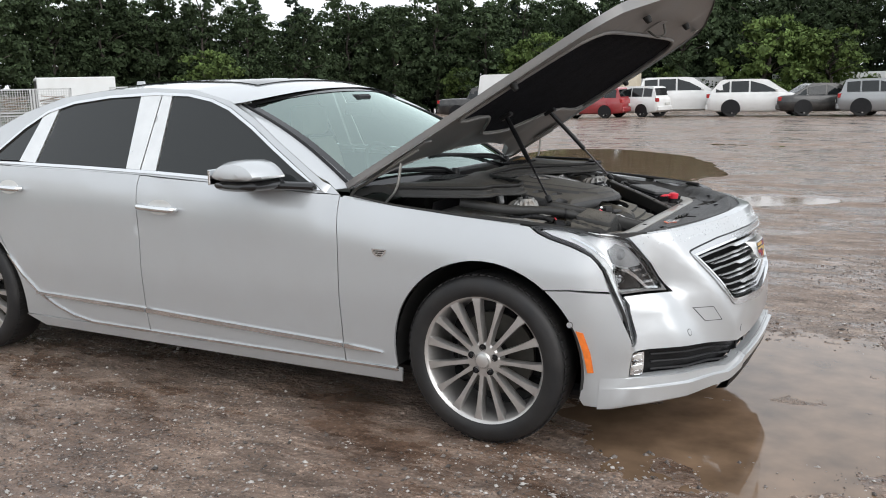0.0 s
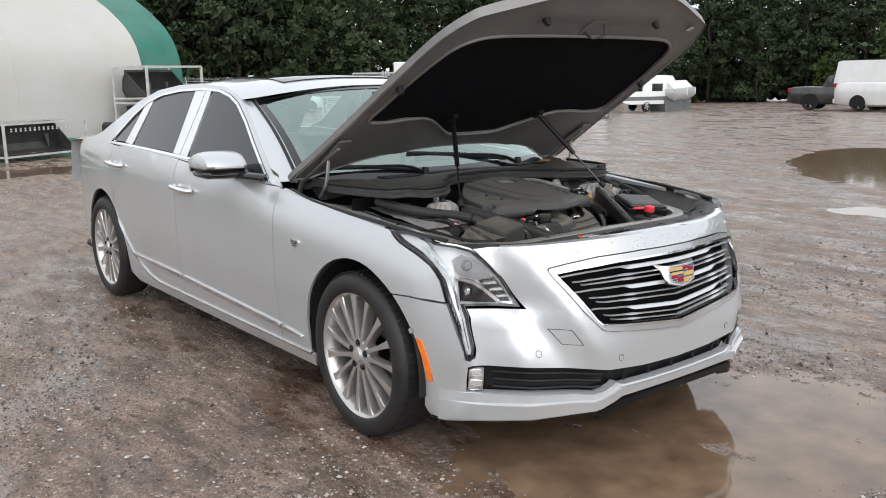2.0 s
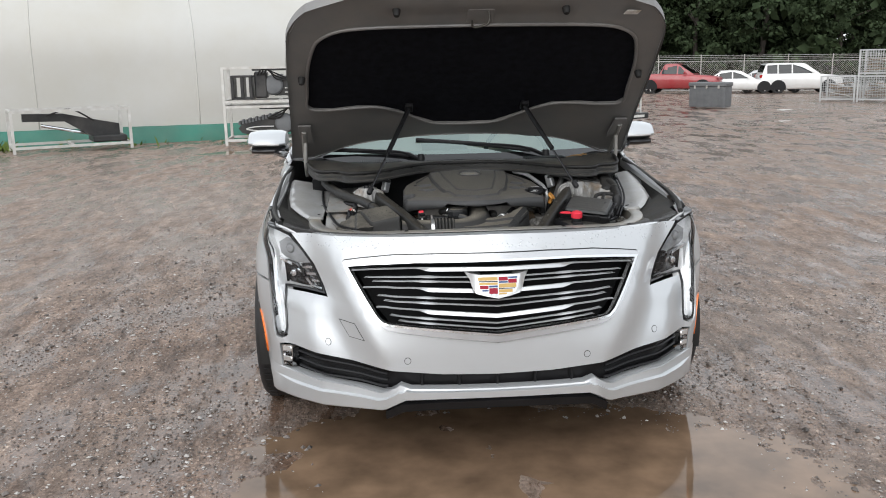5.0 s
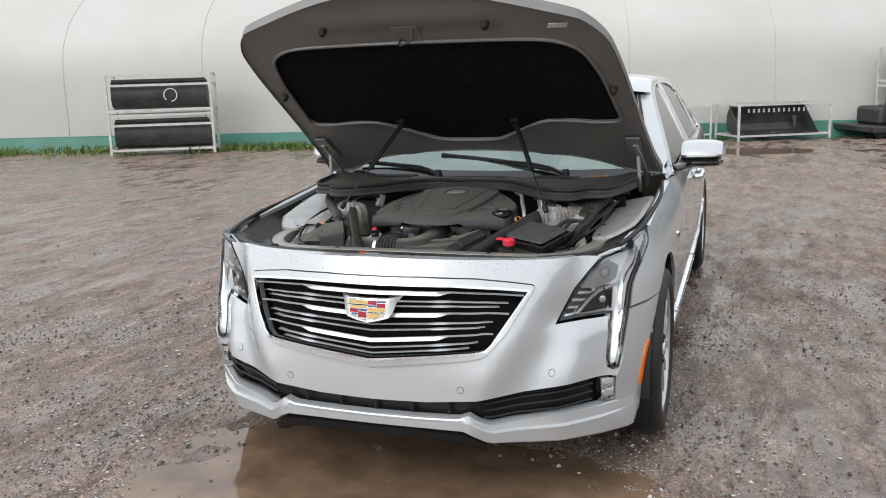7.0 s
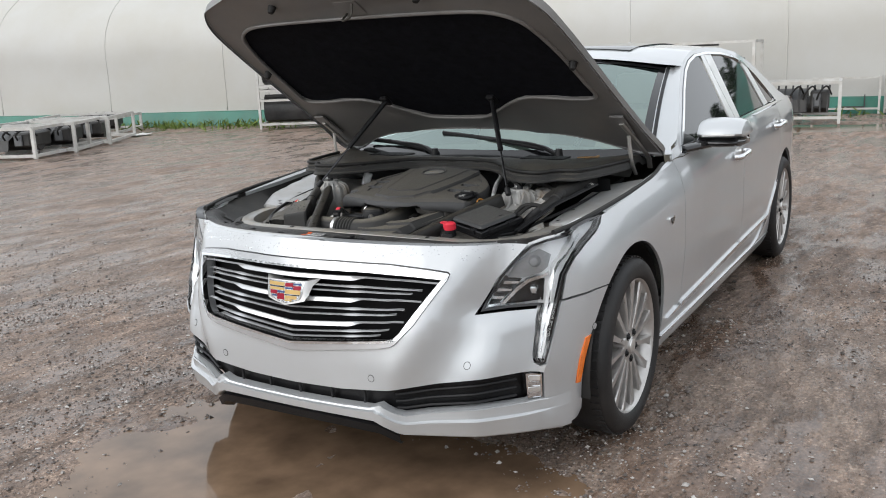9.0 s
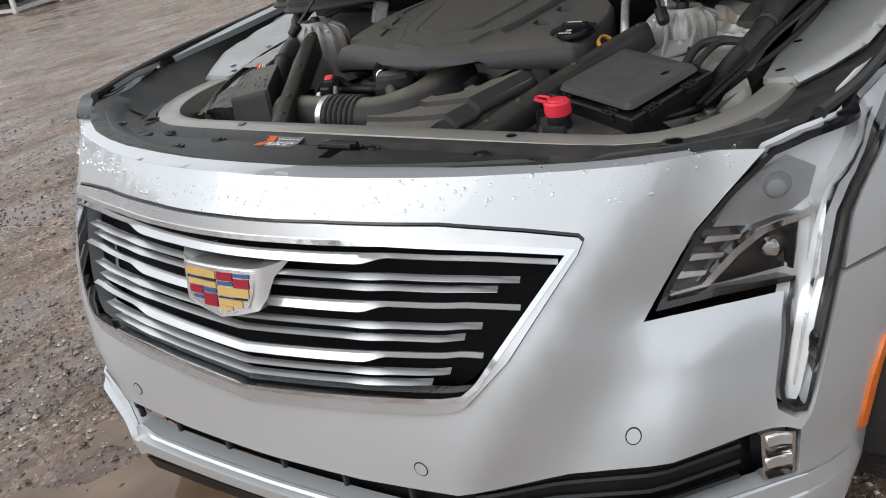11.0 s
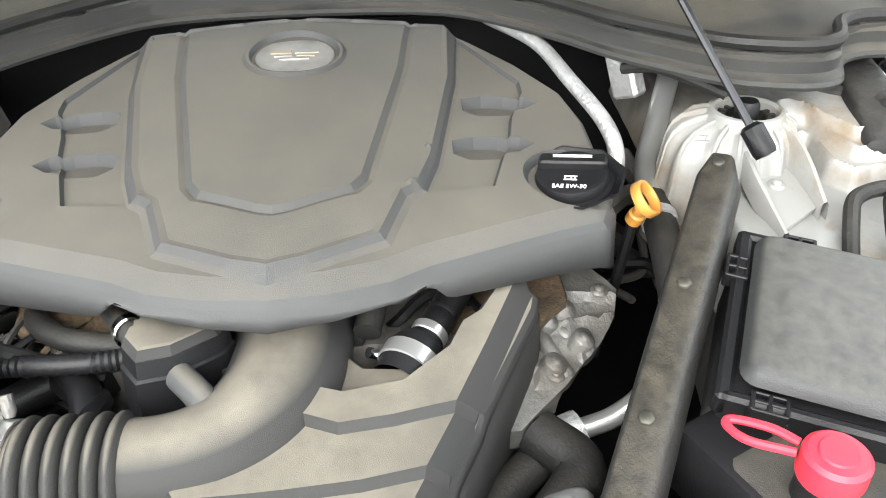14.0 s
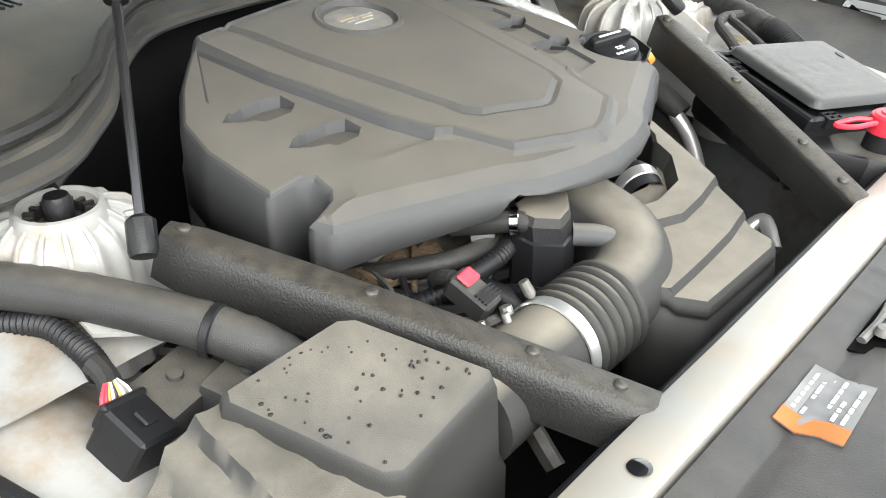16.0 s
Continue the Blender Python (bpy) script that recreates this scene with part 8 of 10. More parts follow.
for off in (0.0, 0.012):
    part("wing_cable", tube([(-0.22, 0.690 + off, 0.930), (-0.039, 0.664 + off, 0.910), (0.079, 0.644 + off, 0.897), (0.173, 0.622 + off, 0.872), (0.28, 0.575 + off, 0.83)], 0.0042, 8, 8), BLACK, car)
ferrule = part("cable_sleeve", tube([(-0.20, 0.686, 0.930), (-0.15, 0.681, 0.923)], 0.0085, 10, 3), BLACK, car, "black cable sleeve with steel bands")
for x in (-0.195, -0.182):
    part("sleeve_band", lathe([(0.0087, -0.0025), (0.0095, -0.002), (0.0095, 0.002), (0.0087, 0.0025)], Matrix.Translation((x, 0.6855, 0.9292)) @ pose(0, 0, 0, 0, 98, 0), 14), STEEL, ferrule)
tank = part("reservoir", lathe([(0.0, 0.078), (0.03, 0.075), (0.05, 0.062), (0.060, 0.03), (0.062, -0.06)], Matrix.Translation((0.135, 0.566, 0.778)), 28), TANK, car, "white plastic reservoir")
part("reservoir_tag", box(-0.016, 0.016, -0.014, 0.014, 0.0, 0.012, 0.004, Matrix.Translation((0.116, 0.574, 0.852)) @ pose(0, 0, 0, 0, 5, -8)), TAN, tank, "tan rubber pad")
LAY[0] = BAY
part("wing_bracket", box(0.235, 0.275, 0.555, 0.60, 0.788, 0.800, 0.004), BOLT, car)
bolt((0.256, 0.578, 0.800), (0, 0, 1), 0.012, car)
for sgn in (-1, 1):
    part("wing_cable", tube([(-0.55, sgn * 0.66, 0.94), (-0.3, sgn * 0.655, 0.905), (-0.05, sgn * 0.635, 0.870), (0.12, sgn * 0.60, 0.84), (0.25, sgn * 0.555, 0.81), (0.34, sgn * 0.48, 0.80)], 0.006, 7, 8), BLACK, car)

# right wing: filter box, hose, conduit, plug
corners = [(0.219, -0.365, 0.885), (0.323, -0.3126, 0.8494), (0.3265, -0.4275, 0.829), (0.2019, -0.4757, 0.866)]
cc = Vector((0.268, -0.395, 0.0))
rows = []
for dz, k in ((-0.20, 1.12), (-0.09, 1.10), (-0.082, 1.04), (-0.022, 1.01), (-0.010, 1.0), (-0.003, 0.975), (0.0, 0.93)):
    row = []
    for i in range(4):
        a, b = Vector(corners[i]), Vector(corners[(i + 1) % 4])
        p0 = Vector(corners[i - 1])
        for t in (0.0, 0.25, 0.5, 0.75):
            q = a.lerp(b, 0.07 + 0.86 * t / 0.75 if t < 0.76 else 1)
            row.append(Vector((cc.x + (q.x - cc.x) * k, cc.y + (q.y - cc.y) * k, q.z + dz)))
    rows.append(row)
fb = part("air_filter_box", loft(rows, closed=True, caps=True), FILTER, car, "dusty black air filter box speckled with grit")
GRIT = material("dark_grit", (0.012, 0.011, 0.010), 0.7, 0, 30, 0.3)
bm = bmesh.new()
rg = random.Random(9)
for k in range(60):
    s, t = rg.uniform(0.06, 0.94), rg.uniform(0.06, 0.94)
    q = Vector(corners[0]).lerp(Vector(corners[1]), s).lerp(Vector(corners[3]).lerp(Vector(corners[2]), s), t)
    add_lathe(bm, [(0.0, 0.0012), (0.0007 + 0.0013 * rg.random() ** 3, 0.0006), (0.0008 + 0.0014 * rg.random() ** 3, -0.001)], Matrix.Translation(q + Vector((0, 0, 0.0004))), 7)
part("grit", bm, GRIT, fb)["kind"] = "stuff"
LAY[0] = None
part("filter_snorkel", sheet([(0.216, -0.474), (0.30, -0.455), (0.352, -0.43), (0.358, -0.50), (0.345, -0.56), (0.28, -0.585), (0.235, -0.565), (0.214, -0.525)], lambda x, y: Vector((x, y, 0.863 - 0.27 * (x - 0.216) - 0.012 * step_between(-0.500, -0.512, y) - 0.010 * step_between(-0.528, -0.540, y) - 0.25 * max(0.0, -0.545 - y) + 0.004 * noise.noise(Vector((x * 38, y * 38, 5))) + 0.003 * noise.noise(Vector((x * 90, y * 90, 1))))), 0.008, thick=0.05), FILTER, fb, "stepped dusty intake snorkel")
LAY[0] = None
rh = part("harness", tube([(-0.22, -0.655, 0.935), (-0.14, -0.625, 0.920), (-0.08, -0.586, 0.905), (-0.017, -0.540, 0.895), (0.04, -0.502, 0.891), (0.105, -0.467, 0.886), (0.173, -0.430, 0.872), (0.212, -0.405, 0.845), (0.232, -0.39, 0.79)], [0.0195 + 0.0012 * noise.noise(Vector((k * 0.7, 0, 0))) for k in range(65)], 14, 8), DUSTY, car, "thick taped black wiring harness")
tm = Matrix.Translation((0.158, -0.440, 0.876)) @ Vector((0.07, 0.037, -0.014)).to_track_quat("Z", "Y").to_matrix().to_4x4()
part("harness_tie", lathe([(0.0205, -0.004), (0.0222, -0.003), (0.0222, 0.003), (0.0205, 0.004)], tm, 20), BLACK, rh)
pts = spline([(-0.08, -0.575, 0.858), (-0.03, -0.550, 0.862), (0.004, -0.537, 0.864), (0.044, -0.516, 0.868), (0.092, -0.512, 0.864), (0.118, -0.514, 0.856)], 16)
part("ribbed_conduit", tube(pts, [0.0090 + 0.0018 * (k % 2) for k in range(len(pts))], 12, 0), BLACK, car, "ribbed black conduit")
part("wire_loom", tube([(0.108, -0.514, 0.862), (0.124, -0.514, 0.858), (0.138, -0.518, 0.852)], 0.0095, 10, 5), RUBBER, car, "taped black wire loom")
PL = Matrix.Translation((0.172, -0.522, 0.840)) @ pose(0, 0, 0, -18, 24, 8) @ Matrix.Scale(0.72, 4)
plug = part("plug", box(-0.030, 0.030, -0.028, 0.028, -0.04, 0.018, 0.004, PL), BLACK, car, "black multi-pin plug with coloured wires")
part("plug_latch", box(-0.008, 0.012, -0.010, 0.010, 0.018, 0.024, 0.002, PL), BLACK, plug)
part("plug_rim", box(-0.033, -0.024, -0.030, 0.030, -0.01, 0.021, 0.003, PL), BLACK, plug)
for k in range(9):
    v = -0.022 + 0.0052 * k
    part("plug_wire", tube([PL @ Vector((-0.030, v, 0.008)), PL @ Vector((-0.040, v * 0.8, 0.016)), PL @ Vector((-0.050, v * 0.35, 0.022))], 0.0019, 6, 3), (RED, RED, YELLOW, WHITE, BLACK, YELLOW, WHITE, CASTING, WHITE)[k], plug)
for x0, y0, t in ((0.150, -0.474, 14), (0.186, -0.432, 18)):
    rb = part("relay_box", box(-0.026, 0.026, -0.034, 0.034, -0.05, 0.02, 0.005, Matrix.Translation((x0, y0, 0.828)) @ pose(0, 0, 0, 0, 10, t), 2), DUSTY, car, "dusty black relay box")
    part("relay_boss", lathe([(0.0, 0.004), (0.006, 0.0035), (0.007, 0.0)], Matrix.Translation((x0, y0, 0.848)) @ pose(0, 0, 0, 0, 10, 0), 14), DUSTY, rb)
part("wing_panel", loft([[Vector((x, -0.505 - 0.13 * t, 0.836 - 0.03 * step_between(0.10, 0.25, x) + 0.016 * math.sin(3.0 * t + 5 * x) - 0.035 * (1 - t) ** 2)) for t in np.linspace(0, 1, 12)] for x in np.linspace(-0.20, 0.30, 20)]), APRON, car, "dirty pale inner wing panel")
LAY[0] = BAY
part("wing_liner", loft([[Vector((x, -0.43 - 0.17 * t - 0.02 * math.sin(6 * x), 0.80 + 0.012 * math.sin(4 * t + 9 * x) - 0.02 * (1 - t))) for t in np.linspace(0, 1, 9)] for x in np.linspace(-0.25, 0.20, 14)]), APRON, car, "pale painted wing floor")
part("wing_liner", loft([[Vector((x, 0.43 + 0.17 * t + 0.02 * math.sin(6 * x), 0.795 + 0.012 * math.sin(4 * t + 9 * x) - 0.02 * (1 - t))) for t in np.linspace(0, 1, 9)] for x in np.linspace(-0.25, 0.16, 14)]), APRON, car, "pale painted wing floor")

LAY[0] = None
# cowl below the windscreen
COWL = material("cowl_plastic", (0.030, 0.030, 0.029), 0.5, 0, 9, 0.2, 0.08, bump=0.3, bump_scale=700, dust=(0.17, 0.148, 0.115), dust_amount=0.55, dust_scale=8, dust_shade=True)
front_edge = [(-0.325, 0.0), (-0.318, 0.12), (-0.290, 0.200), (-0.205, 0.285), (-0.122, 0.345), (-0.075, 0.390), (-0.032, 0.437), (-0.012, 0.490), (-0.010, 0.530), (-0.028, 0.556), (-0.075, 0.578), (-0.095, 0.610), (-0.10, 0.655), (-0.16, 0.690), (-0.30, 0.725), (-0.46, 0.752)]
back_edge = [(-0.70, 0.752), (-0.62, 0.64), (-0.54, 0.45), (-0.48, 0.22), (-0.455, 0.0)]


def cowl_z(x, y):
    a, b = seg_distance((x, abs(y)), front_edge), seg_distance((x, abs(y)), back_edge)
    k = a / max(1e-6, a + b)
    return 0.990 + 0.014 * step_between(0.10, 0.35, k) - 0.020 * step_between(0.55, 0.8, k) + 0.003 * math.sin(y * 38) * step_between(0.2, 0.4, k) * 0.5


half_c = front_edge + back_edge
for sgn in (-1, 1):
    cw = part("cowl_panel", sheet([(x, sgn * y) for x, y in half_c], lambda x, y: Vector((x, y, cowl_z(x, y))), 0.02, thick=0.03), COWL, car, "black plastic cowl panel below the windscreen")
    seal = [tuple(q) for q in spline([(x, y, 0.0) for x, y in front_edge], 3)]
    part("cowl_seal", tube([(x - 0.006, sgn * y, 0.999) for x, y, z in seal], 0.0075, 8, 0), RUBBER, cw, "rubber seal along the cowl edge")
    for k in range(20):
        y = sgn * (0.30 + 0.010 * k)
        part("cowl_slat", box(-0.46, -0.36, y - 0.0018, y + 0.0018, 1.000, 1.008, 0.0006), BLACK, cw)
    part("cowl_lip", loft([[Vector((x + a, sgn * y, z)) for a, z in ((-0.004, 0.988), (0.004, 0.984), (0.003, 0.972), (0.006, 0.969), (0.016, 0.967), (0.019, 0.963), (0.017, 0.959), (-0.01, 0.957))] for x, y, _ in seal]), COWL, cw, "folded edge of the cowl")
    for y in (0.10, 0.26, 0.36, 0.47, 0.60):
        x = float(np.interp(y, [q[1] for q in front_edge], [q[0] for q in front_edge])) - 0.018
        part("cowl_pin", lathe([(0.0, 0.004), (0.006, 0.0035), (0.011, 0.001), (0.013, -0.002)], pose(x, sgn * y, cowl_z(x, y) + 0.002), 16), BLACK, cw)
    part("cowl_bracket", box(-0.030, 0.030, -0.012, 0.012, -0.03, 0.006, 0.004, Matrix.Translation((-0.160, sgn * 0.385, 0.925)) @ pose(0, 0, 0, 0, 70, 40 * sgn)), FOIL, cw, "grey metal bracket")
    part("cowl_hose", tube([(-0.115, sgn * 0.36, 0.945), (-0.085, sgn * 0.385, 0.956), (-0.055, sgn * 0.415, 0.953), (-0.04, sgn * 0.45, 0.94)], 0.0065, 8, 6), RUBBER, cw)
part("leaf_litter", sheet([(-0.50, 0.52), (-0.44, 0.53), (-0.42, 0.58), (-0.47, 0.62), (-0.53, 0.58)], lambda x, y: Vector((x, y, cowl_z(x, y) + 0.006 + 0.006 * noise.noise(Vector((x * 60, y * 60, 0))))), 0.012, thick=0.003), material("dry_leaf", (0.34, 0.20, 0.08), 0.7, 0, 40, 0.4), car, "dry brown leaves on the cowl")
for piv, tip, mid in (((-0.50, 0.42, 1.005), (-0.60, -0.22, 1.075), 0.10), ((-0.48, -0.20, 1.000), (-0.66, -0.70, 1.035), 0.06)):
    piv, tip = Vector(piv), Vector(tip)
    arm = part("wiper_arm", tube([piv, piv.lerp(tip, 0.2) + Vector((0, 0, 0.03)), piv.lerp(tip, 0.6) + Vector((0, 0, 0.022))], [0.014] * 5 + [0.010] * 8, 8, 6, 0.7), BLACK, car, "black wiper")
    part("wiper_blade", tube([piv.lerp(tip, 0.12) + Vector((0.0, 0, 0.018)), piv.lerp(tip, 0.5) + Vector((0, 0, 0.022)), tip + Vector((0, 0, 0.012))], 0.008, 8, 8, 1.4), BLACK, arm)
    part("wiper_pivot", lathe([(0.0, 0.03), (0.014, 0.028), (0.018, 0.01), (0.02, -0.02)], Matrix.Translation(piv), 14), BLACK, arm)
# cabin seen through the glass
part("dashboard", loft([[Vector((x, y, z - 0.03 * (abs(y) / 0.7) ** 2)) for x, z in ((-0.62, 0.93), (-0.72, 0.99), (-0.95, 1.00), (-1.12, 0.97), (-1.18, 0.86), (-1.15, 0.6))] for y in np.linspace(-0.70, 0.70, 15)]), material("dash_trim", (0.10, 0.095, 0.09), 0.6, 0, 6, 0.1), car, "dark dashboard")
for y in (-0.38, 0.38):
    s = part("front_seat", loft([[Vector((-1.62 - 0.18 * (z - 0.55) + 0.055 * math.cos(a) , y + w * math.sin(a), z)) for a in np.linspace(0, 2 * math.pi, 17)[:-1]] for z, w in ((0.50, 0.20), (0.60, 0.24), (0.85, 0.25), (1.05, 0.22), (1.12, 0.17))], closed=True, caps=True), LEATHER, car, "cream leather front seat")
    part("headrest", box(-1.80, -1.70, y - 0.13, y + 0.13, 1.14, 1.31, 0.035, segments=2), LEATHER, s)
part("steering_wheel", tube([Matrix.Translation((-1.22, 0.38, 0.93)) @ pose(0, 0, 0, 0, 65, 0) @ Vector((0.18 * math.cos(a), 0.18 * math.sin(a), 0)) for a in np.linspace(0, 2 * math.pi, 30)], 0.014, 8, 0), BLACK, car)
part("interior_mirror", box(-1.16, -1.13, -0.11, 0.11, 1.27, 1.335, 0.012, segments=2), BLACK, car)
part("sensor_pod", box(-1.19, -1.10, -0.06, 0.06, 1.345, 1.375, 0.01), BLACK, car)
part("cabin_floor", box(-3.3, -0.6, -0.80, 0.80, 0.30, 0.36, 0.02), BLACK, car)
part("rear_bench", box(-2.95, -2.65, -0.66, 0.66, 0.50, 1.06, 0.06, segments=2), LEATHER, car)
# rain beads on the bumper and hood edge
bm = bmesh.new()
rb2 = random.Random(12)
for k in range(420):
    y = rb2.uniform(-0.72, 0.72)
    z = rb2.uniform(0.805, 0.858)
    c = skin(sy(y), z, 0.0)
    n = (skin(sy(y), z, 0.01) - c).normalized()
    r = 0.0011 + 0.0028 * rb2.random() ** 2.5
    if abs(y) < 0.54 and z < 0.815:
        continue
    n = (n + Vector((0, 0, 0.9))).normalized()
    m = Matrix.Translation(c) @ n.to_track_quat("Z", "Y").to_matrix().to_4x4()
    add_lathe(bm, [(0.0, r * 0.55), (r * 0.6, r * 0.42), (r, -0.0004)], m, 8)
beads = part("rainwater", bm, material("water_bead", (0.9, 0.92, 0.94), 0.02, 0, 3, 0, 0, transmission=1.0, ior=1.33), car, "beads of rainwater")
beads["kind"] = "stuff"


# ---- the yard's edge: racks, boxes, vehicles, trees ----
GALV = material("grey_white_frame_steel", (0.56, 0.56, 0.54), 0.5, 0.2, 6, 0.12, 0.1, dust=(0.28, 0.22, 0.16), dust_amount=0.4, dust_scale=4)
MACHINE = material("black_machine_paint", (0.016, 0.017, 0.018), 0.38, 0, 5, 0.3, 0.12, dust=(0.12, 0.11, 0.10), dust_amount=0.35, dust_scale=3)
PANEL = material("white_sandwich_panel", (0.70, 0.72, 0.72), 0.45, 0, 1.5, 0.04, 0.05, dust=(0.45, 0.42, 0.36), dust_amount=0.2, dust_scale=1)
FRAME = material("slate_frame", (0.13, 0.135, 0.14), 0.5, 0, 5, 0.15, 0.1)
GLASS = material("vehicle_glass", (0.012, 0.015, 0.016), 0.06, 0, 3, 0.2, 0.02, spec=0.6)
HOSE = material("pale_hose", (0.55, 0.55, 0.52), 0.5, 0, 8, 0.1)
paints = {}


def car_paint(name, rgb, metal=0.0):
    if name not in paints:
        paints[name] = material(name + "_car_paint", rgb, 0.28, metal, 2, 0.04, 0.05, coat=0.7, dust=(0.34, 0.31, 0.27), dust_amount=0.18, dust_scale=1.5)
    return paints[name]


def bar(a, b, w=0.05):
    """A square steel bar from a to b."""
    a, b = Vector(a), Vector(b)
    d = b - a
    bm = bmesh.new()
    add_box(bm, -w / 2, w / 2, -w / 2, w / 2, 0, d.length, 0, Matrix.Translation(a) @ d.to_track_quat("Z", "Y").to_matrix().to_4x4())
    return bm


def crate(at, turn, wide, deep, tall, label, shelf=0.10, rail=None, w=0.05, group="steel shipping crates"):
    """An open shipping crate of steel bars; x along its front, y to its back."""
    ob = thing("shipping_crate", (*at, yard(*at[:2]) + (at[2] if len(at) > 2 else 0)) if len(at) == 2 else at, turn, label, "crate", group)
    for x in (0, wide):
        for y in (0, deep):
            part("post", bar((x, y, 0), (x, y, tall), w), GALV, ob)
    for z in (shelf, tall) + ((rail,) if rail else ()):
        part("rail", bar((0, 0, z), (wide, 0, z), w * 0.9), GALV, ob)
        part("rail", bar((0, deep, z), (wide, deep, z), w * 0.9), GALV, ob)
        part("rail", bar((0, 0, z), (0, deep, z), w * 0.9), GALV, ob)
        part("rail", bar((wide, 0, z), (wide, deep, z), w * 0.9), GALV, ob)
    part("rail", bar((wide / 2, 0, shelf), (wide / 2, deep, shelf), w * 0.9), GALV, ob)
    return ob


def put(ob, bm, mat, name, label=""):
    return part(name, bm, mat, ob, label)


def bucket(at, turn, wide, deep, tall, label, ribs=4, holes=False):
    """A loader bucket lying on its back edge: scooped shell, side plates and ribs."""
    ob = thing("loader_bucket", at, turn, label, "loader bucket", "loader attachments")
    prof = [(0.0, 0.03), (0.04, 0.0), (0.5 * deep, 0.0), (0.85 * deep, 0.10 * tall), (0.97 * deep, 0.35 * tall), (0.93 * deep, 0.75 * tall), (0.80 * deep, tall)]
    rows = [[Vector((x, y, z)) for y, z in prof] for x in np.linspace(0.02, wide - 0.02, 6)]
    bm = loft(rows)
    bmesh.ops.solidify(bm, geom=bm.faces[:], thickness=0.012)
    put(ob, bm, MACHINE, "shell")
    for x in (0.0, wide - 0.02):
        bm = bmesh.new()
        a = [bm.verts.new((x, y, z)) for y, z in prof]
        b = [bm.verts.new((x + 0.02, y, z)) for y, z in prof]
        bm.faces.new(a)
        bm.faces.new(b[::-1])
        for i in range(len(a)):
            j = (i + 1) % len(a)
            bm.faces.new((a[i], a[j], b[j], b[i]))
        bmesh.ops.recalc_face_normals(bm, faces=bm.faces)
        put(ob, bm, MACHINE, "side_plate")
    for k in range(ribs):
        x = wide * (0.12 + 0.76 * k / max(1, ribs - 1))
        bm = bmesh.new()
        q = [bm.verts.new(c) for c in ((x - 0.05, 0.86 * deep, 0.62 * tall), (x + 0.05, 0.86 * deep, 0.62 * tall), (x + 0.02, 0.80 * deep, 0.15 * tall), (x - 0.02, 0.80 * deep, 0.15 * tall))]
        bm.faces.new(q)
        bmesh.ops.solidify(bm, geom=bm.faces[:], thickness=0.04)
        put(ob, bm, FRAME, "rib")
    put(ob, box(0.02, wide - 0.02, 0.80 * deep, 0.88 * deep, tall - 0.03, tall + 0.04, 0.01), MACHINE, "lip")
    if holes:
        for k in range(14):
            x = wide * (0.08 + 0.84 * k / 13)
            for z in (0.86, 0.93):
                put(ob, box(x - 0.02, x + 0.02, -0.006, 0.0, tall * z - 0.015, tall * z + 0.015), HOSE, "slot")
    return ob


def sweeper(at, turn, wide, label, deep=0.55, tall=0.5, forks=False):
    """A black loader attachment: hood, drum, motor block, hose loops, mounting plate."""
    ob = thing("loader_attachment", at, turn, label, "loader attachment", "loader attachments")
    prof = [(0.0, 0.12 * tall), (0.05 * deep, 0.55 * tall), (0.35 * deep, 0.85 * tall), (0.75 * deep, 0.90 * tall), (deep, 0.6 * tall), (deep, 0.1 * tall)]
    bm = loft([[Vector((x, y, z)) for y, z in prof] for x in np.linspace(0, wide * 0.62, 5)])
    bmesh.ops.solidify(bm, geom=bm.faces[:], thickness=0.015)
    put(ob, bm, MACHINE, "hood")
    m = Matrix.Translation((0.03, deep * 0.45, tall * 0.36)) @ pose(0, 0, 0, 0, 90, 0)
    put(ob, lathe([(0.0, 0.0), (tall * 0.3, 0.0), (tall * 0.3, wide * 0.9), (0.0, wide * 0.9)], m, 14), MACHINE, "drum")
    put(ob, box(wide * 0.66, wide * 0.94, 0.1 * deep, 0.8 * deep, 0.1, tall * 0.86, 0.03), MACHINE, "motor_block")
    put(ob, box(wide * 0.70, wide * 0.82, 0.06 * deep, 0.1 * deep, tall * 0.3, tall * 0.75, 0.01), FRAME, "plate")
    put(ob, box(wide * 0.30, wide * 0.345, -0.012, 0.03, tall * 0.34, tall * 0.45, 0.004), HOSE, "label_plate")
    for k in range(3):
        x = wide * (0.35 + 0.2 * k)
        put(ob, tube([(x, 0.1 * deep, tall * 0.5), (x + 0.05, -0.03, tall * 0.8), (x + 0.16, 0.1 * deep, tall * 1.0), (x + 0.24, 0.3 * deep, tall * 0.7)], 0.016, 7, 6), RUBBER, "hose")
    if forks:
        for k in range(9):
            x = wide * (0.06 + 0.86 * k / 8)
            put(ob, tube([(x, -0.04, 0.06), (x, 0.02, tall * 0.5), (x + 0.02, 0.30 * deep, tall * 1.02)], 0.018, 6, 5), MACHINE, "tine")
    return ob


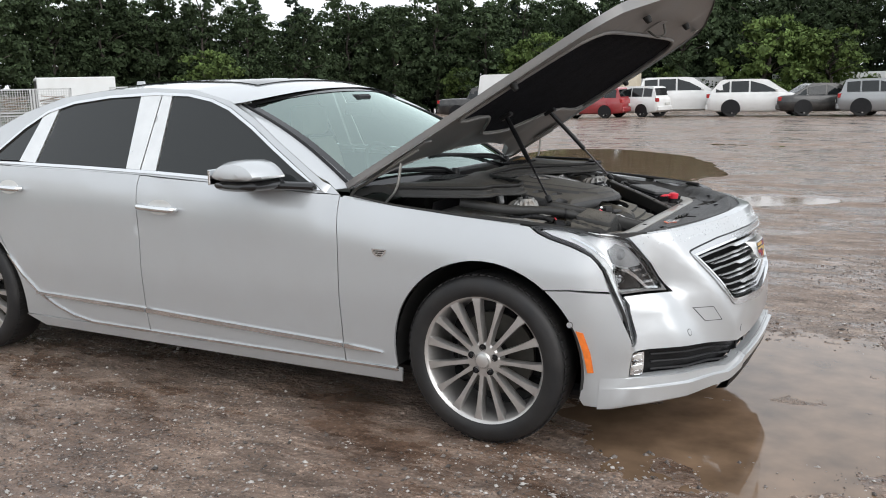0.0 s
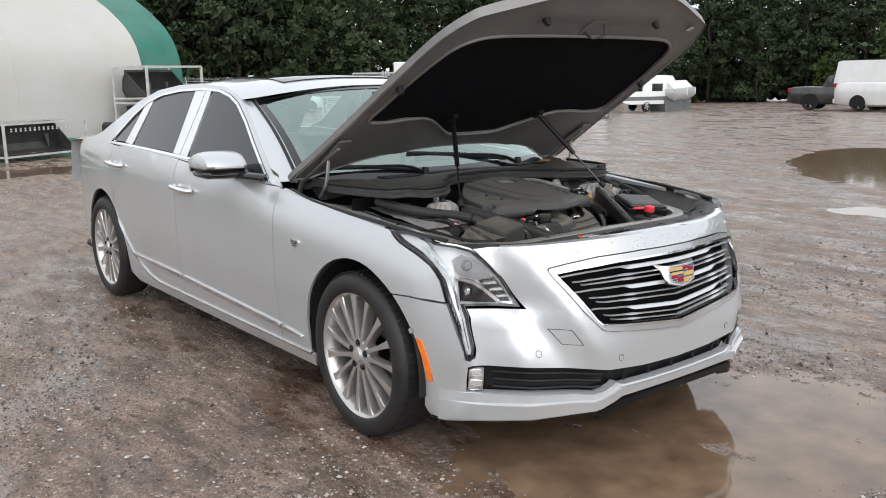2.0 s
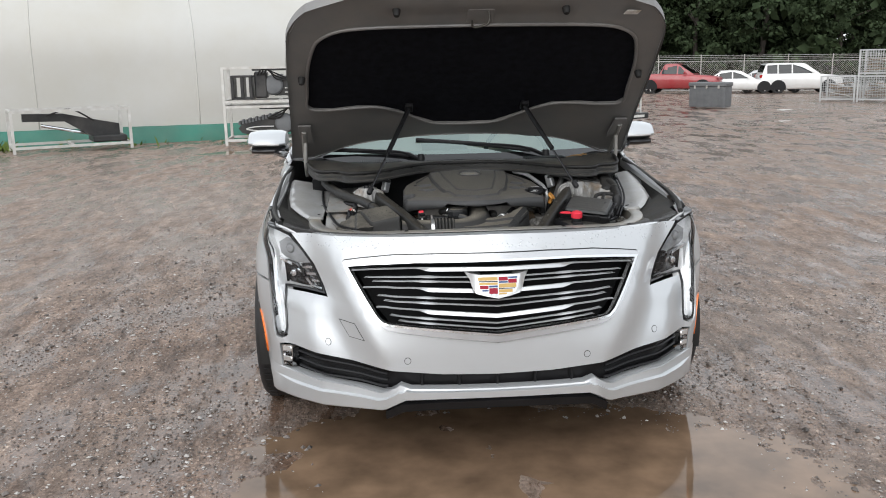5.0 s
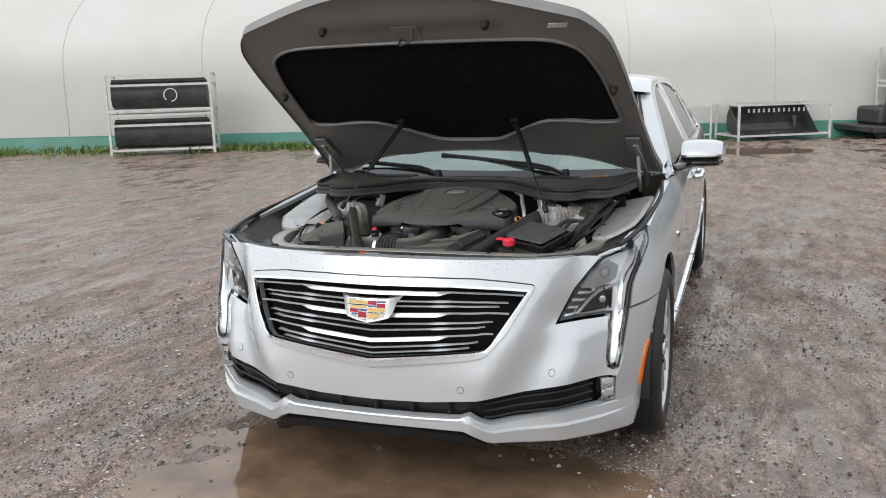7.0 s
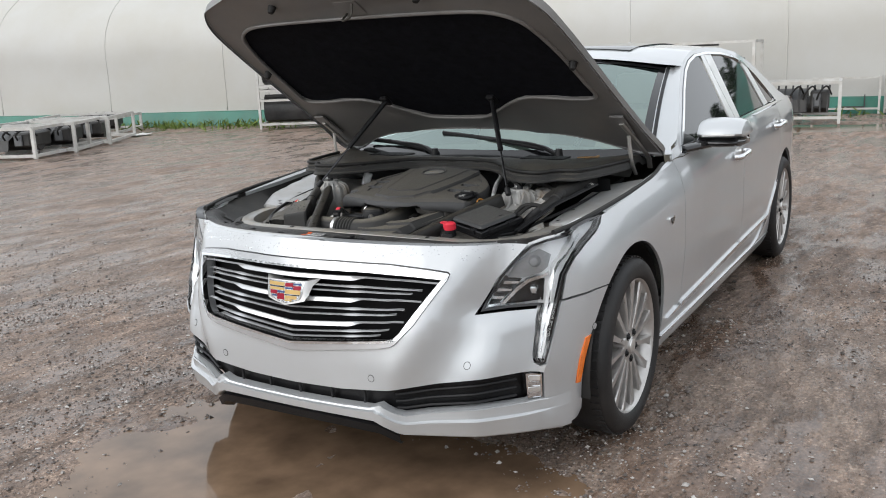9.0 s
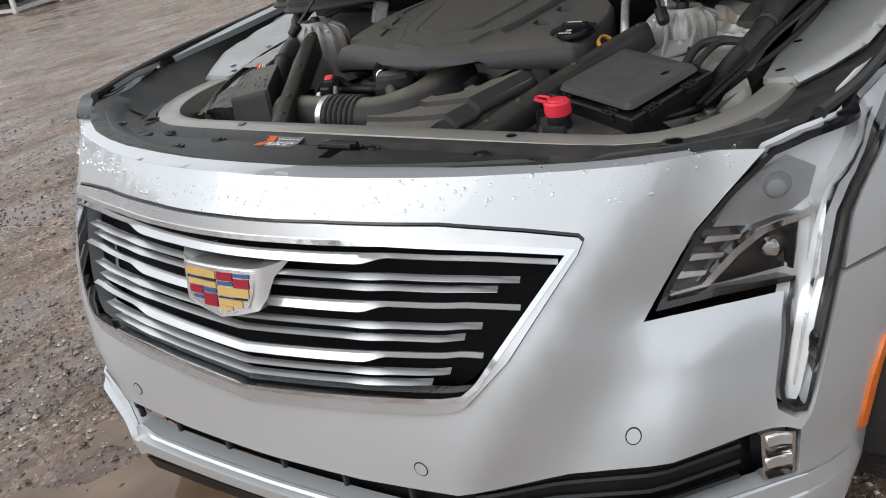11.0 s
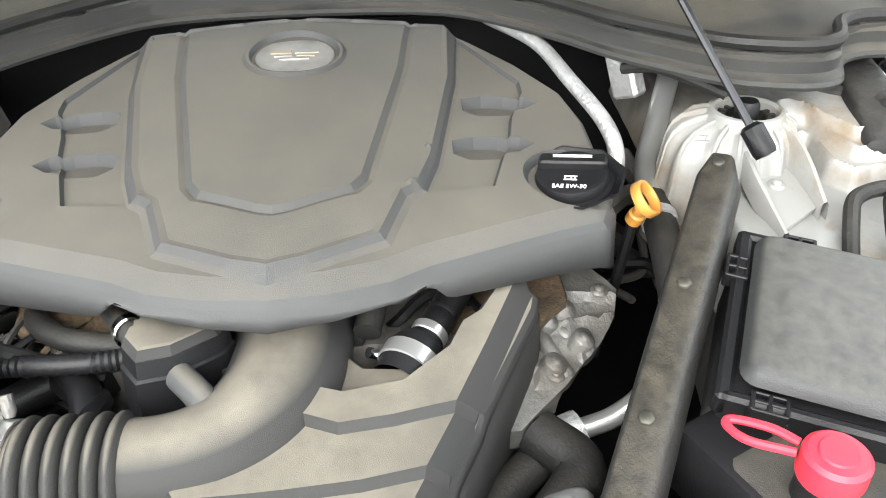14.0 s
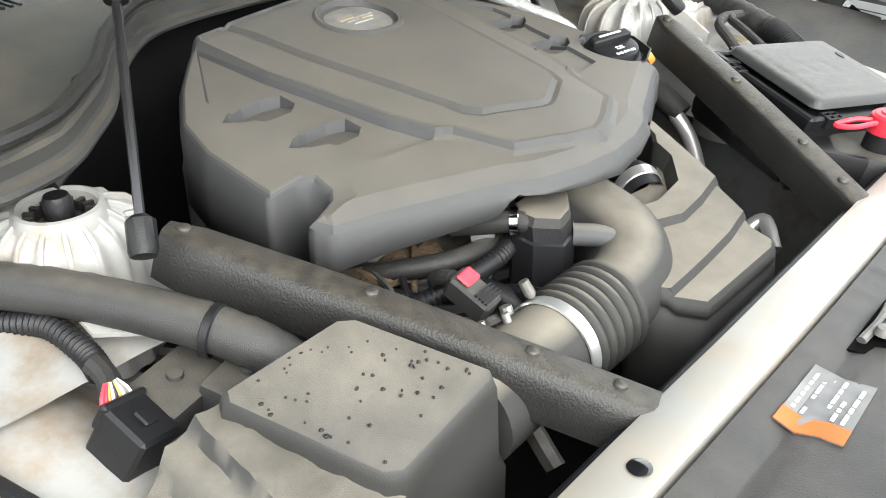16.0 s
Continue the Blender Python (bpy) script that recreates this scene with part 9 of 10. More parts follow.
def trencher(at, turn, wide, label, flip=False):
    """A chain trencher: slotted mounting frame, motor housing, drive disc and a toothed boom."""
    ob = thing("loader_attachment", at, turn, label, "loader attachment", "loader attachments")
    fx = (lambda x: wide - x) if flip else (lambda x: x)
    bx = lambda x0, x1, *q: box(*sorted((fx(x0), fx(x1))), *q)
    for x in (0.0, 0.18, 0.34):
        put(ob, bx(x, x + 0.06, 0.05, 0.55, 0.0, 0.44, 0.008), MACHINE, "frame_plate")
    for z in (0.0, 0.41):
        put(ob, bx(0.0, 0.42, 0.05, 0.50, z, z + 0.04, 0.006), MACHINE, "frame_rail")
    put(ob, bx(0.44, 0.68, 0.08, 0.50, 0.02, 0.52, 0.03), MACHINE, "motor_housing")
    put(ob, bx(0.40, 1.25, 0.12, 0.20, 0.53, 0.57, 0.006), MACHINE, "guard_bar")
    put(ob, lathe([(0.0, 0.05), (0.10, 0.05), (0.16, 0.035), (0.19, 0.0)], Matrix.Translation((fx(0.78), 0.14, 0.26)) @ pose(0, 0, 0, 90, 0, 0), 24), FRAME, "drive_disc")
    rim = [(0.80, 0.42), (1.10, 0.36), (1.45, 0.30), (1.60, 0.26), (1.67, 0.17), (1.60, 0.08), (1.45, 0.05), (0.80, 0.06)]
    put(ob, loft([[Vector((fx(x), y, z)) for x, z in rim] for y in (0.18, 0.42)], closed=True, caps=True), MACHINE, "boom")
    for k in range(13):
        q = k / 12
        x, z = 0.88 + 0.76 * q, 0.42 - 0.15 * q
        put(ob, bx(x - 0.02, x + 0.025, 0.16, 0.44, z - 0.03, z + 0.035 + 0.02 * (k % 2), 0.004), FRAME, "tooth")
    put(ob, tube([(fx(1.0), 0.15, 0.20), (fx(1.3), 0.15, 0.20), (fx(1.52), 0.15, 0.16), (fx(1.3), 0.15, 0.12), (fx(1.0), 0.15, 0.12)], 0.012, 7, 5), HOSE, "pale_rod")
    for k in range(3):
        put(ob, tube([(fx(0.5 + 0.06 * k), 0.06, 0.45), (fx(0.62 + 0.05 * k), 0.0, 0.56), (fx(0.85), 0.06, 0.48 - 0.05 * k), (fx(1.1), 0.12, 0.36)], 0.014, 7, 6), RUBBER, "hose")
    return ob


def gz(x, y):
    return yard(x, y)


# double crate with two buckets, against the shelter
A0 = (-11.3, -11.0)
turn_a = math.degrees(math.atan2(1.95, -0.95))
for k, z in enumerate((0.0, 0.80)):
    crate((A0[0], A0[1], gz(*A0) + z), turn_a, 2.05, 0.75, 0.80, "white-grey steel crate frame with a black bucket in it", rail=0.60)
    ma = pose(A0[0], A0[1], gz(*A0) + z + 0.12, 0, 0, turn_a)
    p = ma @ Vector((1.97, 0.66, 0.0))
    bucket(p, turn_a + 180, 1.9, 0.6, 0.56, "black steel loader bucket lying in a crate")
    if k:
        hp = [ma @ Vector((1.25 + 0.13 * math.cos(a), 0.02, 0.27 + 0.13 * math.sin(a))) for a in np.linspace(-1.5, 4.0, 14)]
        tagged(part("hose_coil", tube(hp, 0.012, 7, 0), HOSE), "pale hose looped in front of a black bucket", "hose")
# single crate with a boom arm
Q0 = (-12.30, -6.90)
turn_q = math.degrees(math.atan2(1.8, -0.85))
crate((Q0[0], Q0[1], gz(*Q0)), turn_q, 2.0, 1.0, 0.74, "grey steel crate holding a black boom arm")
mq = pose(Q0[0], Q0[1], gz(*Q0) + 0.13, 0, 0, turn_q)
boom = thing("boom_arm", mq.translation, turn_q, "black folded loader boom arm with a hydraulic ram", "loader attachment", "loader attachments")
put(boom, loft([[Vector((x, 0.35 + w, z0)), Vector((x, 0.35 + w, z1)), Vector((x, 0.35 - w, z1)), Vector((x, 0.35 - w, z0))] for x, z0, z1, w in ((0.2, 0.42, 0.56, 0.08), (0.9, 0.40, 0.54, 0.10), (1.3, 0.14, 0.44, 0.12), (1.85, 0.0, 0.32, 0.10))], closed=True, caps=True), MACHINE, "arm")
put(boom, tube([(0.5, 0.30, 0.34), (1.3, 0.30, 0.16)], 0.03, 10, 0), CHROME, "ram", "bright hydraulic ram")
put(boom, box(1.35, 1.95, 0.1, 0.75, 0.0, 0.12, 0.02), MACHINE, "foot_plate")
put(boom, tube([(0.6, 0.2, 0.52), (1.0, 0.12, 0.62), (1.4, 0.2, 0.4)], 0.016, 7, 6), RUBBER, "hose")
# double crate with machinery and a single crate beside it
P0 = (-13.15, -3.33)
turn_p = 92.5
for z in (0.0, 0.72):
    crate((P0[0], P0[1], gz(*P0) + z), turn_p, 2.02, 0.9, 0.72, "grey-white steel crate frame with black machinery inside")
    mp = pose(P0[0], P0[1], gz(*P0) + z + 0.13, 0, 0, turn_p) @ Vector((0.12, 0.12, 0))
    trencher(mp, turn_p, 1.75, "black chain trencher attachment with toothed boom in a crate", z == 0.0)
P1 = (-13.35, -1.22)
crate((P1[0], P1[1], gz(*P1)), 96, 1.3, 0.9, 0.70, "low grey steel crate with a black grapple inside")
sweeper(pose(P1[0], P1[1], gz(*P1) + 0.13, 0, 0, 96) @ Vector((0.1, 0.1, 0)), 96, 1.1, "black grapple attachment with curved tines", 0.6, 0.5, True)
# low crates with slotted buckets farther along
R0 = (-15.35, 1.05)
turn_r = math.degrees(math.atan2(1.6, -0.85))
crate((R0[0], R0[1], gz(*R0)), turn_r, 2.0, 1.0, 0.72, "low thin steel crate frame round a black bucket", w=0.04)
bucket(pose(R0[0], R0[1], gz(*R0) + 0.1, 0, 0, turn_r) @ Vector((0.12, 0.1, 0)), turn_r, 1.7, 0.7, 0.56, "black loader bucket with a slotted top edge", 2, True)
R1 = (-16.1, -0.72)
crate((R1[0], R1[1], gz(*R1)), 95, 1.2, 1.0, 0.70, "low thin steel crate frame with a black bucket", w=0.04)
bucket(pose(R1[0], R1[1], gz(*R1) + 0.1, 0, 0, 95) @ Vector((0.05, 0.1, 0)), 95, 0.9, 0.7, 0.55, "black loader bucket in a low crate", 2)
# double crate with grapple buckets by the end of the shelter, on a flat deck
S0 = (-16.3, 4.2)
for z in (0.25, 1.03):
    crate((S0[0], S0[1], gz(*S0) + z), 115, 1.7, 1.0, 0.78, "tall thin steel crate frame with a black bucket", w=0.045)
    bucket(pose(S0[0], S0[1], gz(*S0) + z + 0.06, 0, 0, 115) @ Vector((0.1, 0.1, 0)), 115, 1.45, 0.8, 0.62, "black grapple bucket with a ragged side plate", 3)
deck = thing("flat_deck", (-15.9, 3.6, gz(-15.9, 3.6)), 115, "low black steel deck with pale label plates", "trailer deck")
put(deck, box(0, 2.6, 0, 1.6, 0.12, 0.25, 0.02), MACHINE, "deck")
for x in (0.3, 0.9, 1.5, 2.1):
    put(deck, box(x, x + 0.35, -0.008, 0.0, 0.15, 0.21), HOSE, "label_plate")
    put(deck, box(x, x + 0.14, 0.3, 0.44, 0.0, 0.12, 0.01), MACHINE, "foot")
put(deck, box(0.3, 1.4, 0.3, 1.2, 0.25, 0.62, 0.06), MACHINE, "machine_block")
# row of low attachments in grey frames
for k, (x, y, turn, wide) in enumerate(((-5.6, -12.55, 112, 1.35), (-6.4, -12.5, 122, 1.2), (-7.4, -13.3, 124, 1.5), (-9.3, -14.6, 122, 1.0))):
    crate((x, y, gz(x, y)), turn, wide, 1.7, 0.50 if k < 3 else 0.36, "low grey steel frame round black attachments", 0.05, w=0.055)
    sweeper(pose(x, y, gz(x, y) + 0.08, 0, 0, turn) @ Vector((0.08, 0.1, 0)), turn, wide * 0.86, "black loader attachment with ports and hoses in a low frame", 0.9, 0.40)

# wire cage stillages with scrap
WIRE = material("cage_wire", (0.52, 0.53, 0.53), 0.45, 0.5, 6, 0.1, 0.1)
TIMBER = material("weathered_timber", (0.26, 0.19, 0.13), 0.75, 0, 12, 0.3, 0.1, bump=0.4, random=0.25)


def cage(at, turn, wide, tall, load):
    ob = thing("wire_cage", at, turn, "pale wire mesh cage bin stacked with " + load, "wire cage", "wire cages")
    for x in (0, wide):
        for y in (0, 0.9):
            part("post", bar((x, y, 0), (x, y, tall), 0.06), WIRE, ob)
    for z in (0.10, tall):
        for a, b in (((0, 0), (wide, 0)), ((wide, 0), (wide, 0.9)), ((0, 0.9), (wide, 0.9)), ((0, 0), (0, 0.9))):
            part("rail", bar((*a, z), (*b, z), 0.05), WIRE, ob)
    bm = bmesh.new()
    for k in range(1, 14):
        for y in (0.0, 0.9):
            add_box(bm, wide * k / 14 - 0.006, wide * k / 14 + 0.006, y - 0.006, y + 0.006, 0.1, tall)
    for k in range(1, 9):
        for y in (0.0, 0.9):
            add_box(bm, 0, wide, y - 0.006, y + 0.006, 0.1 + (tall - 0.1) * k / 9 - 0.006, 0.1 + (tall - 0.1) * k / 9 + 0.006)
    part("mesh", bm, WIRE, ob, "welded wire mesh")
    return ob


rc = random.Random(21)
for k in range(5):
    x, y = -31.6 + 0.98 * k, 17.5 + 1.03 * k
    for lv in range(1 if k in (0, 3) else 2):
        cage((x, y, gz(x, y) + lv * 1.02), 47, 1.3, 1.0, "scrap metal" if k % 2 else "broken timber")
        mt = pose(x, y, gz(x, y) + lv * 1.02 + 0.12, 0, 0, 47)
        heap = thing("scrap_heap", mt.translation, 47, "jumble of broken boards and grey scrap in a cage", "scrap heap", "scrap heaps")
        for j in range(14):
            part("board", box(-0.45, 0.45, -0.05, 0.05, -0.012, 0.012, 0.0, Matrix.Translation((0.65 + rc.uniform(-0.1, 0.1), 0.45 + rc.uniform(-0.25, 0.25), 0.06 + 0.04 * j)) @ pose(0, 0, 0, rc.uniform(-14, 14), rc.uniform(-12, 12), rc.uniform(-30, 30))), TIMBER if j % 3 else STEEL, heap)
for x, y, n in ((-25.6, 19.1, 9), (-24.3, 20.6, 6)):
    st = thing("pallet_stack", (x, y, gz(x, y)), 45, "stack of weathered brown wooden pallets", "pallet", "pallet stacks")
    for j in range(n):
        for s in range(4):
            part("slat", box(0, 1.2, 0.28 * s, 0.28 * s + 0.14, 0.13 * j + 0.10, 0.13 * j + 0.12), TIMBER, st)
        for s in range(3):
            part("bearer", box(0.54 * s, 0.54 * s + 0.1, 0, 1.0, 0.13 * j, 0.13 * j + 0.10), TIMBER, st)

# white cabins with slate corner frames
for x, y, turn, wide, deep, tall, doors in ((-25.3, 24.4, 40, 1.35, 1.3, 2.02, True), (-22.5, 23.8, 44, 1.5, 1.3, 1.98, False)):
    cb = thing("white_cabin", (x, y, gz(x, y)), turn, "small white panelled site cabin with grey corner frame", "cabin", "site cabins")
    part("body", box(0.03, wide - 0.03, 0.03, deep - 0.03, 0.06, tall - 0.04), PANEL, cb)
    for px in (0, wide - 0.07):
        for py in (0, deep - 0.07):
            part("post", box(px, px + 0.07, py, py + 0.07, 0, tall), FRAME, cb)
    for z in (0.02, tall - 0.09):
        part("frame_rail", box(0.07, wide - 0.07, 0.0, 0.06, z, z + 0.07), FRAME, cb)
        part("frame_rail", box(wide - 0.06, wide, 0.07, deep - 0.07, z, z + 0.07), FRAME, cb)
    part("roof", box(-0.02, wide + 0.02, -0.02, deep + 0.02, tall, tall + 0.04, 0.01), FRAME, cb)
    if doors:
        for py in (0.12, 0.60):
            d = part("door", box(wide - 0.03, wide + 0.012, py, py + 0.40, 0.1, tall - 0.14, 0.004), PANEL, cb)
            part("door_sign", box(wide + 0.012, wide + 0.016, py + 0.10, py + 0.26, 1.25, 1.50), FRAME, d)
# box truck body and far trailers
for x, y, turn, ln, wd, tall, nm in ((-34.2, 23.2, 56, 3.4, 2.2, 2.7, "white box truck body with an open dark rear"), (-30.0, 84.0, 3, 14.0, 2.5, 2.9, "long white trailer parked far off"), (-12.0, 88.0, 2, 13.0, 2.5, 2.8, "long white trailer parked far off"), (6.0, 86.0, -2, 12.0, 2.5, 2.8, "white trailer parked far off")):
    tr = thing("box_trailer", (x, y, gz(x, y)), turn, nm, "trailer", "trailers")
    part("body", box(0, ln, 0, wd, 0.9, tall, 0.03), PANEL, tr)
    # black plate on a closed body: the inside's shade as a colour
    part("open_rear_shade", box(-0.012, 0.0, 0.12, wd - 0.12, 1.0, tall - 0.12), MACHINE, tr, "black plate standing in for the shaded open rear")
    part("floor_frame", box(0, ln, 0.2, wd - 0.2, 0.72, 0.9), FRAME, tr)
    for wx in (0.2, 0.3):
        for wy in (0.05, wd - 0.3):
            part("wheel", lathe([(0.0, 0.0), (0.42, 0.0), (0.45, 0.05), (0.45, 0.20), (0.42, 0.25), (0.0, 0.25)], Matrix.Translation((ln * wx, wy, 0.45)) @ pose(0, 0, 0, -90, 0, 0), 20), RUBBER, tr)
# grey tool chest
ch = thing("tool_chest", (-25.4, 9.85, gz(-25.4, 9.85)), 50, "closed dark grey ribbed tool chest on the gravel", "tool chest")
part("body", box(0, 1.2, 0, 0.7, 0.05, 0.72, 0.02), FRAME, ch)
part("lid", box(-0.03, 1.23, -0.03, 0.73, 0.72, 0.86, 0.03), FRAME, ch)
for x in (0.15, 0.55, 0.95):
    part("rib", box(x, x + 0.10, -0.02, 0.0, 0.08, 0.70, 0.006), FRAME, ch)
    part("latch", box(x + 0.02, x + 0.08, -0.05, -0.03, 0.66, 0.76, 0.004), GALV, ch)


# ---- vehicles ----
def wheel_at(ob, x, y, r, rim):
    side = 1 if y > 0 else -1
    m = Matrix.Translation((x, y, r)) @ pose(0, 0, 0, -90 * side, 0, 0)
    wh = part("wheel", lathe([(r * 0.62, -0.10), (r * 0.9, -0.11), (r, -0.08), (r, 0.06), (r * 0.92, 0.10), (r * 0.66, 0.10)], m, 22), RUBBER, ob)
    bm = bmesh.new()
    add_lathe(bm, [(r * 0.66, 0.10), (r * 0.60, 0.085), (r * 0.58, 0.03), (0.0, 0.02)], m, 20)
    part("rim", bm, BLACK, wh)
    bm = bmesh.new()
    for k in range(5):
        add_box(bm, 0.03, r * 0.62, -r * 0.08, r * 0.08, 0.05, 0.09, 0, m @ pose(0, 0, 0, 0, 0, 72 * k))
    part("spoke", bm, rim, wh)


def vehicle(kind, at, turn, paint, ln, wd, ht, label, hood=0.27, tail=0.06, waist=0.58, wb=0.60, r=0.36, glass0=0.40, glass1=0.92, roof0=0.46, roof1=0.86, clear=0.22, trim=False, panes=3):
    """A parked vehicle facing +x: lower body, cabin, windows, lamps, wheels. Fractions run from the nose (0) to the tail (1)."""
    ob = thing(kind, at, turn, label, kind.replace("_", " "), "parked vehicles")
    X = lambda f: ln * (0.5 - f)
    zw = clear + (ht - clear) * waist
    zh = zw - 0.06
    half = wd / 2
    secs = [(0.0, 0.45 * zh + 0.1, zh - 0.22, 0.72), (0.015, clear + 0.06, zh - 0.15, 0.82), (0.05, clear, zh - 0.10, 0.92), (0.14, clear, zh - 0.05, 0.98), (hood, clear, zh, 1.0), (glass0, clear, zw, 1.0), (0.6, clear, zw + 0.01, 1.0), (0.85, clear, zw + 0.02, 0.99), (0.96, clear + 0.04, zw + 0.0, 0.94), (0.99, clear + 0.12, zw - 0.05, 0.88), (1.0, clear + 0.25, zw - 0.14, 0.82)]
    rows = []
    for f, z0, z1, w in secs:
        x, h = X(f), half * w
        zm = z0 + (z1 - z0) * 0.55
        rows.append([Vector((x, y, z)) for y, z in ((-h * 0.86, z0), (-h * 0.97, z0 + 0.08), (-h, zm), (-h * 0.975, z1 - 0.07), (-h * 0.90, z1), (0, z1 + 0.015), (h * 0.90, z1), (h * 0.975, z1 - 0.07), (h, zm), (h * 0.97, z0 + 0.08), (h * 0.86, z0))])
    part("body", loft(rows, closed=True, caps=True), paint, ob, sharp=50)
    cab = [(hood + 0.01, zw - 0.03, 0.88), (roof0, ht - 0.04, 0.76), (roof0 + 0.06, ht, 0.75), ((roof0 + roof1) / 2, ht + 0.01, 0.755), (roof1 - 0.03, ht, 0.75), (roof1, ht - 0.06, 0.76), (glass1 + 0.02, zw - 0.02, 0.86)]
    rows = []
    for f, z, w in cab:
        x = X(f)
        rows.append([Vector((x, s * half * (0.90 if j else w), zw - 0.04 if j else z)) for s, j in ((-1, 1), (-1, 0), (0, 0), (1, 0), (1, 1))])
    part("roof", loft(rows, closed=False), paint, ob, sharp=60)
    # windows stand just proud of the cabin
    def roof_z(f):
        return float(np.interp(f, [c[0] for c in cab], [c[1] for c in cab]))
    cuts = [glass0 - 0.035, (glass0 + 0.20 if panes == 1 else (glass0 + glass1) * 0.5 - 0.06), (glass0 + glass1) * 0.5 + 0.11, glass1 - 0.03]
    for s in (-1, 1):
        for a, b in list(zip(cuts, cuts[1:]))[:panes]:
            a2, b2 = a + 0.008, b - 0.008
            pts = []
            for f, hi in ((a2, 0), (b2, 0), (b2, 1), (a2, 1)):
                top = roof_z(f) - 0.09
                if hi and f < roof0:
                    top = min(top, roof_z(f) - 0.10)
                z = max(zw + 0.03, top) if hi else zw + 0.015
                t = (z - zw + 0.04) / max(0.1, roof_z(f) - zw + 0.04)
                pts.append(Vector((X(f), s * (half * (0.90 + (0.755 - 0.90) * t) + 0.012), z)))
            bm = bmesh.new()
            bm.faces.new([bm.verts.new(q) for q in pts])
            bmesh.ops.recalc_face_normals(bm, faces=bm.faces)
            bmesh.ops.solidify(bm, geom=bm.faces[:], thickness=0.008)
            part("window", bm, GLASS, ob)
        wheel_at(ob, X(0.5 - wb / 2 - 0.02), s * (half - 0.10), r, ALLOY)
        wheel_at(ob, X(0.5 + wb / 2 - 0.02), s * (half - 0.10), r, ALLOY)
        for f in (0.5 - wb / 2 - 0.02, 0.5 + wb / 2 - 0.02):
            bm = bmesh.new()
            add_lathe(bm, [(r * 1.14, 0.0), (0.0, 0.0)], Matrix.Translation((X(f), s * (half + 0.003), r)) @ pose(0, 0, 0, -90 * s, 0, 0), 22)
            for v in bm.verts:
                v.co.z = max(v.co.z, clear - 0.02)
            part("wheel_arch", bm, BLACK, ob)
        part("tail_lamp", box(X(1.0) - 0.01, X(0.955), s * half * 0.80 - 0.09, s * half * 0.80 + 0.09, zw - 0.24, zw - 0.05, 0.02), REDLENS, ob, "red tail lamp")
        part("headlamp", box(X(0.06), X(0.0) + 0.01, s * half * 0.72 - 0.13, s * half * 0.72 + 0.13, zh - 0.30, zh - 0.17, 0.02), LENS, ob)
        part("door_mirror", box(X(glass0 - 0.02) - 0.06, X(glass0 - 0.02) + 0.06, s * (half + 0.10) - 0.09, s * (half + 0.10) + 0.09, zw + 0.02, zw + 0.16, 0.03), paint, ob)
    for f0, f1, w0, w1 in ((hood + 0.03, roof0 - 0.01, 0.82, 0.72), (glass1 + 0.012, roof1 + 0.004, 0.80, 0.72)):
        z0, z1 = roof_z(f0), roof_z(f1)
        n = Vector((z1 - z0, 0, -(X(f1) - X(f0)))).normalized()
        if n.z < 0:
            n = -n
        bm = bmesh.new()
        bm.faces.new([bm.verts.new(Vector(q) + n * 0.012) for q in ((X(f0), -half * w0, z0), (X(f0), half * w0, z0), (X(f1), half * w1, z1), (X(f1), -half * w1, z1))])
        bmesh.ops.solidify(bm, geom=bm.faces[:], thickness=0.008)
        part("window", bm, GLASS, ob)
    part("bumper", box(X(1.0) - 0.06, X(0.96), -half * 0.84, half * 0.84, clear + 0.10, clear + 0.34, 0.04), BLACK if trim else paint, ob)
    part("bumper", box(X(0.06), X(0.0) + 0.05, -half * 0.80, half * 0.80, clear + 0.06, clear + 0.30, 0.04), BLACK if trim else paint, ob)
    part("number_plate", box(X(1.0) - 0.075, X(1.0) - 0.06, -0.17, 0.17, clear + 0.38, clear + 0.50), HOSE, ob)
    return ob


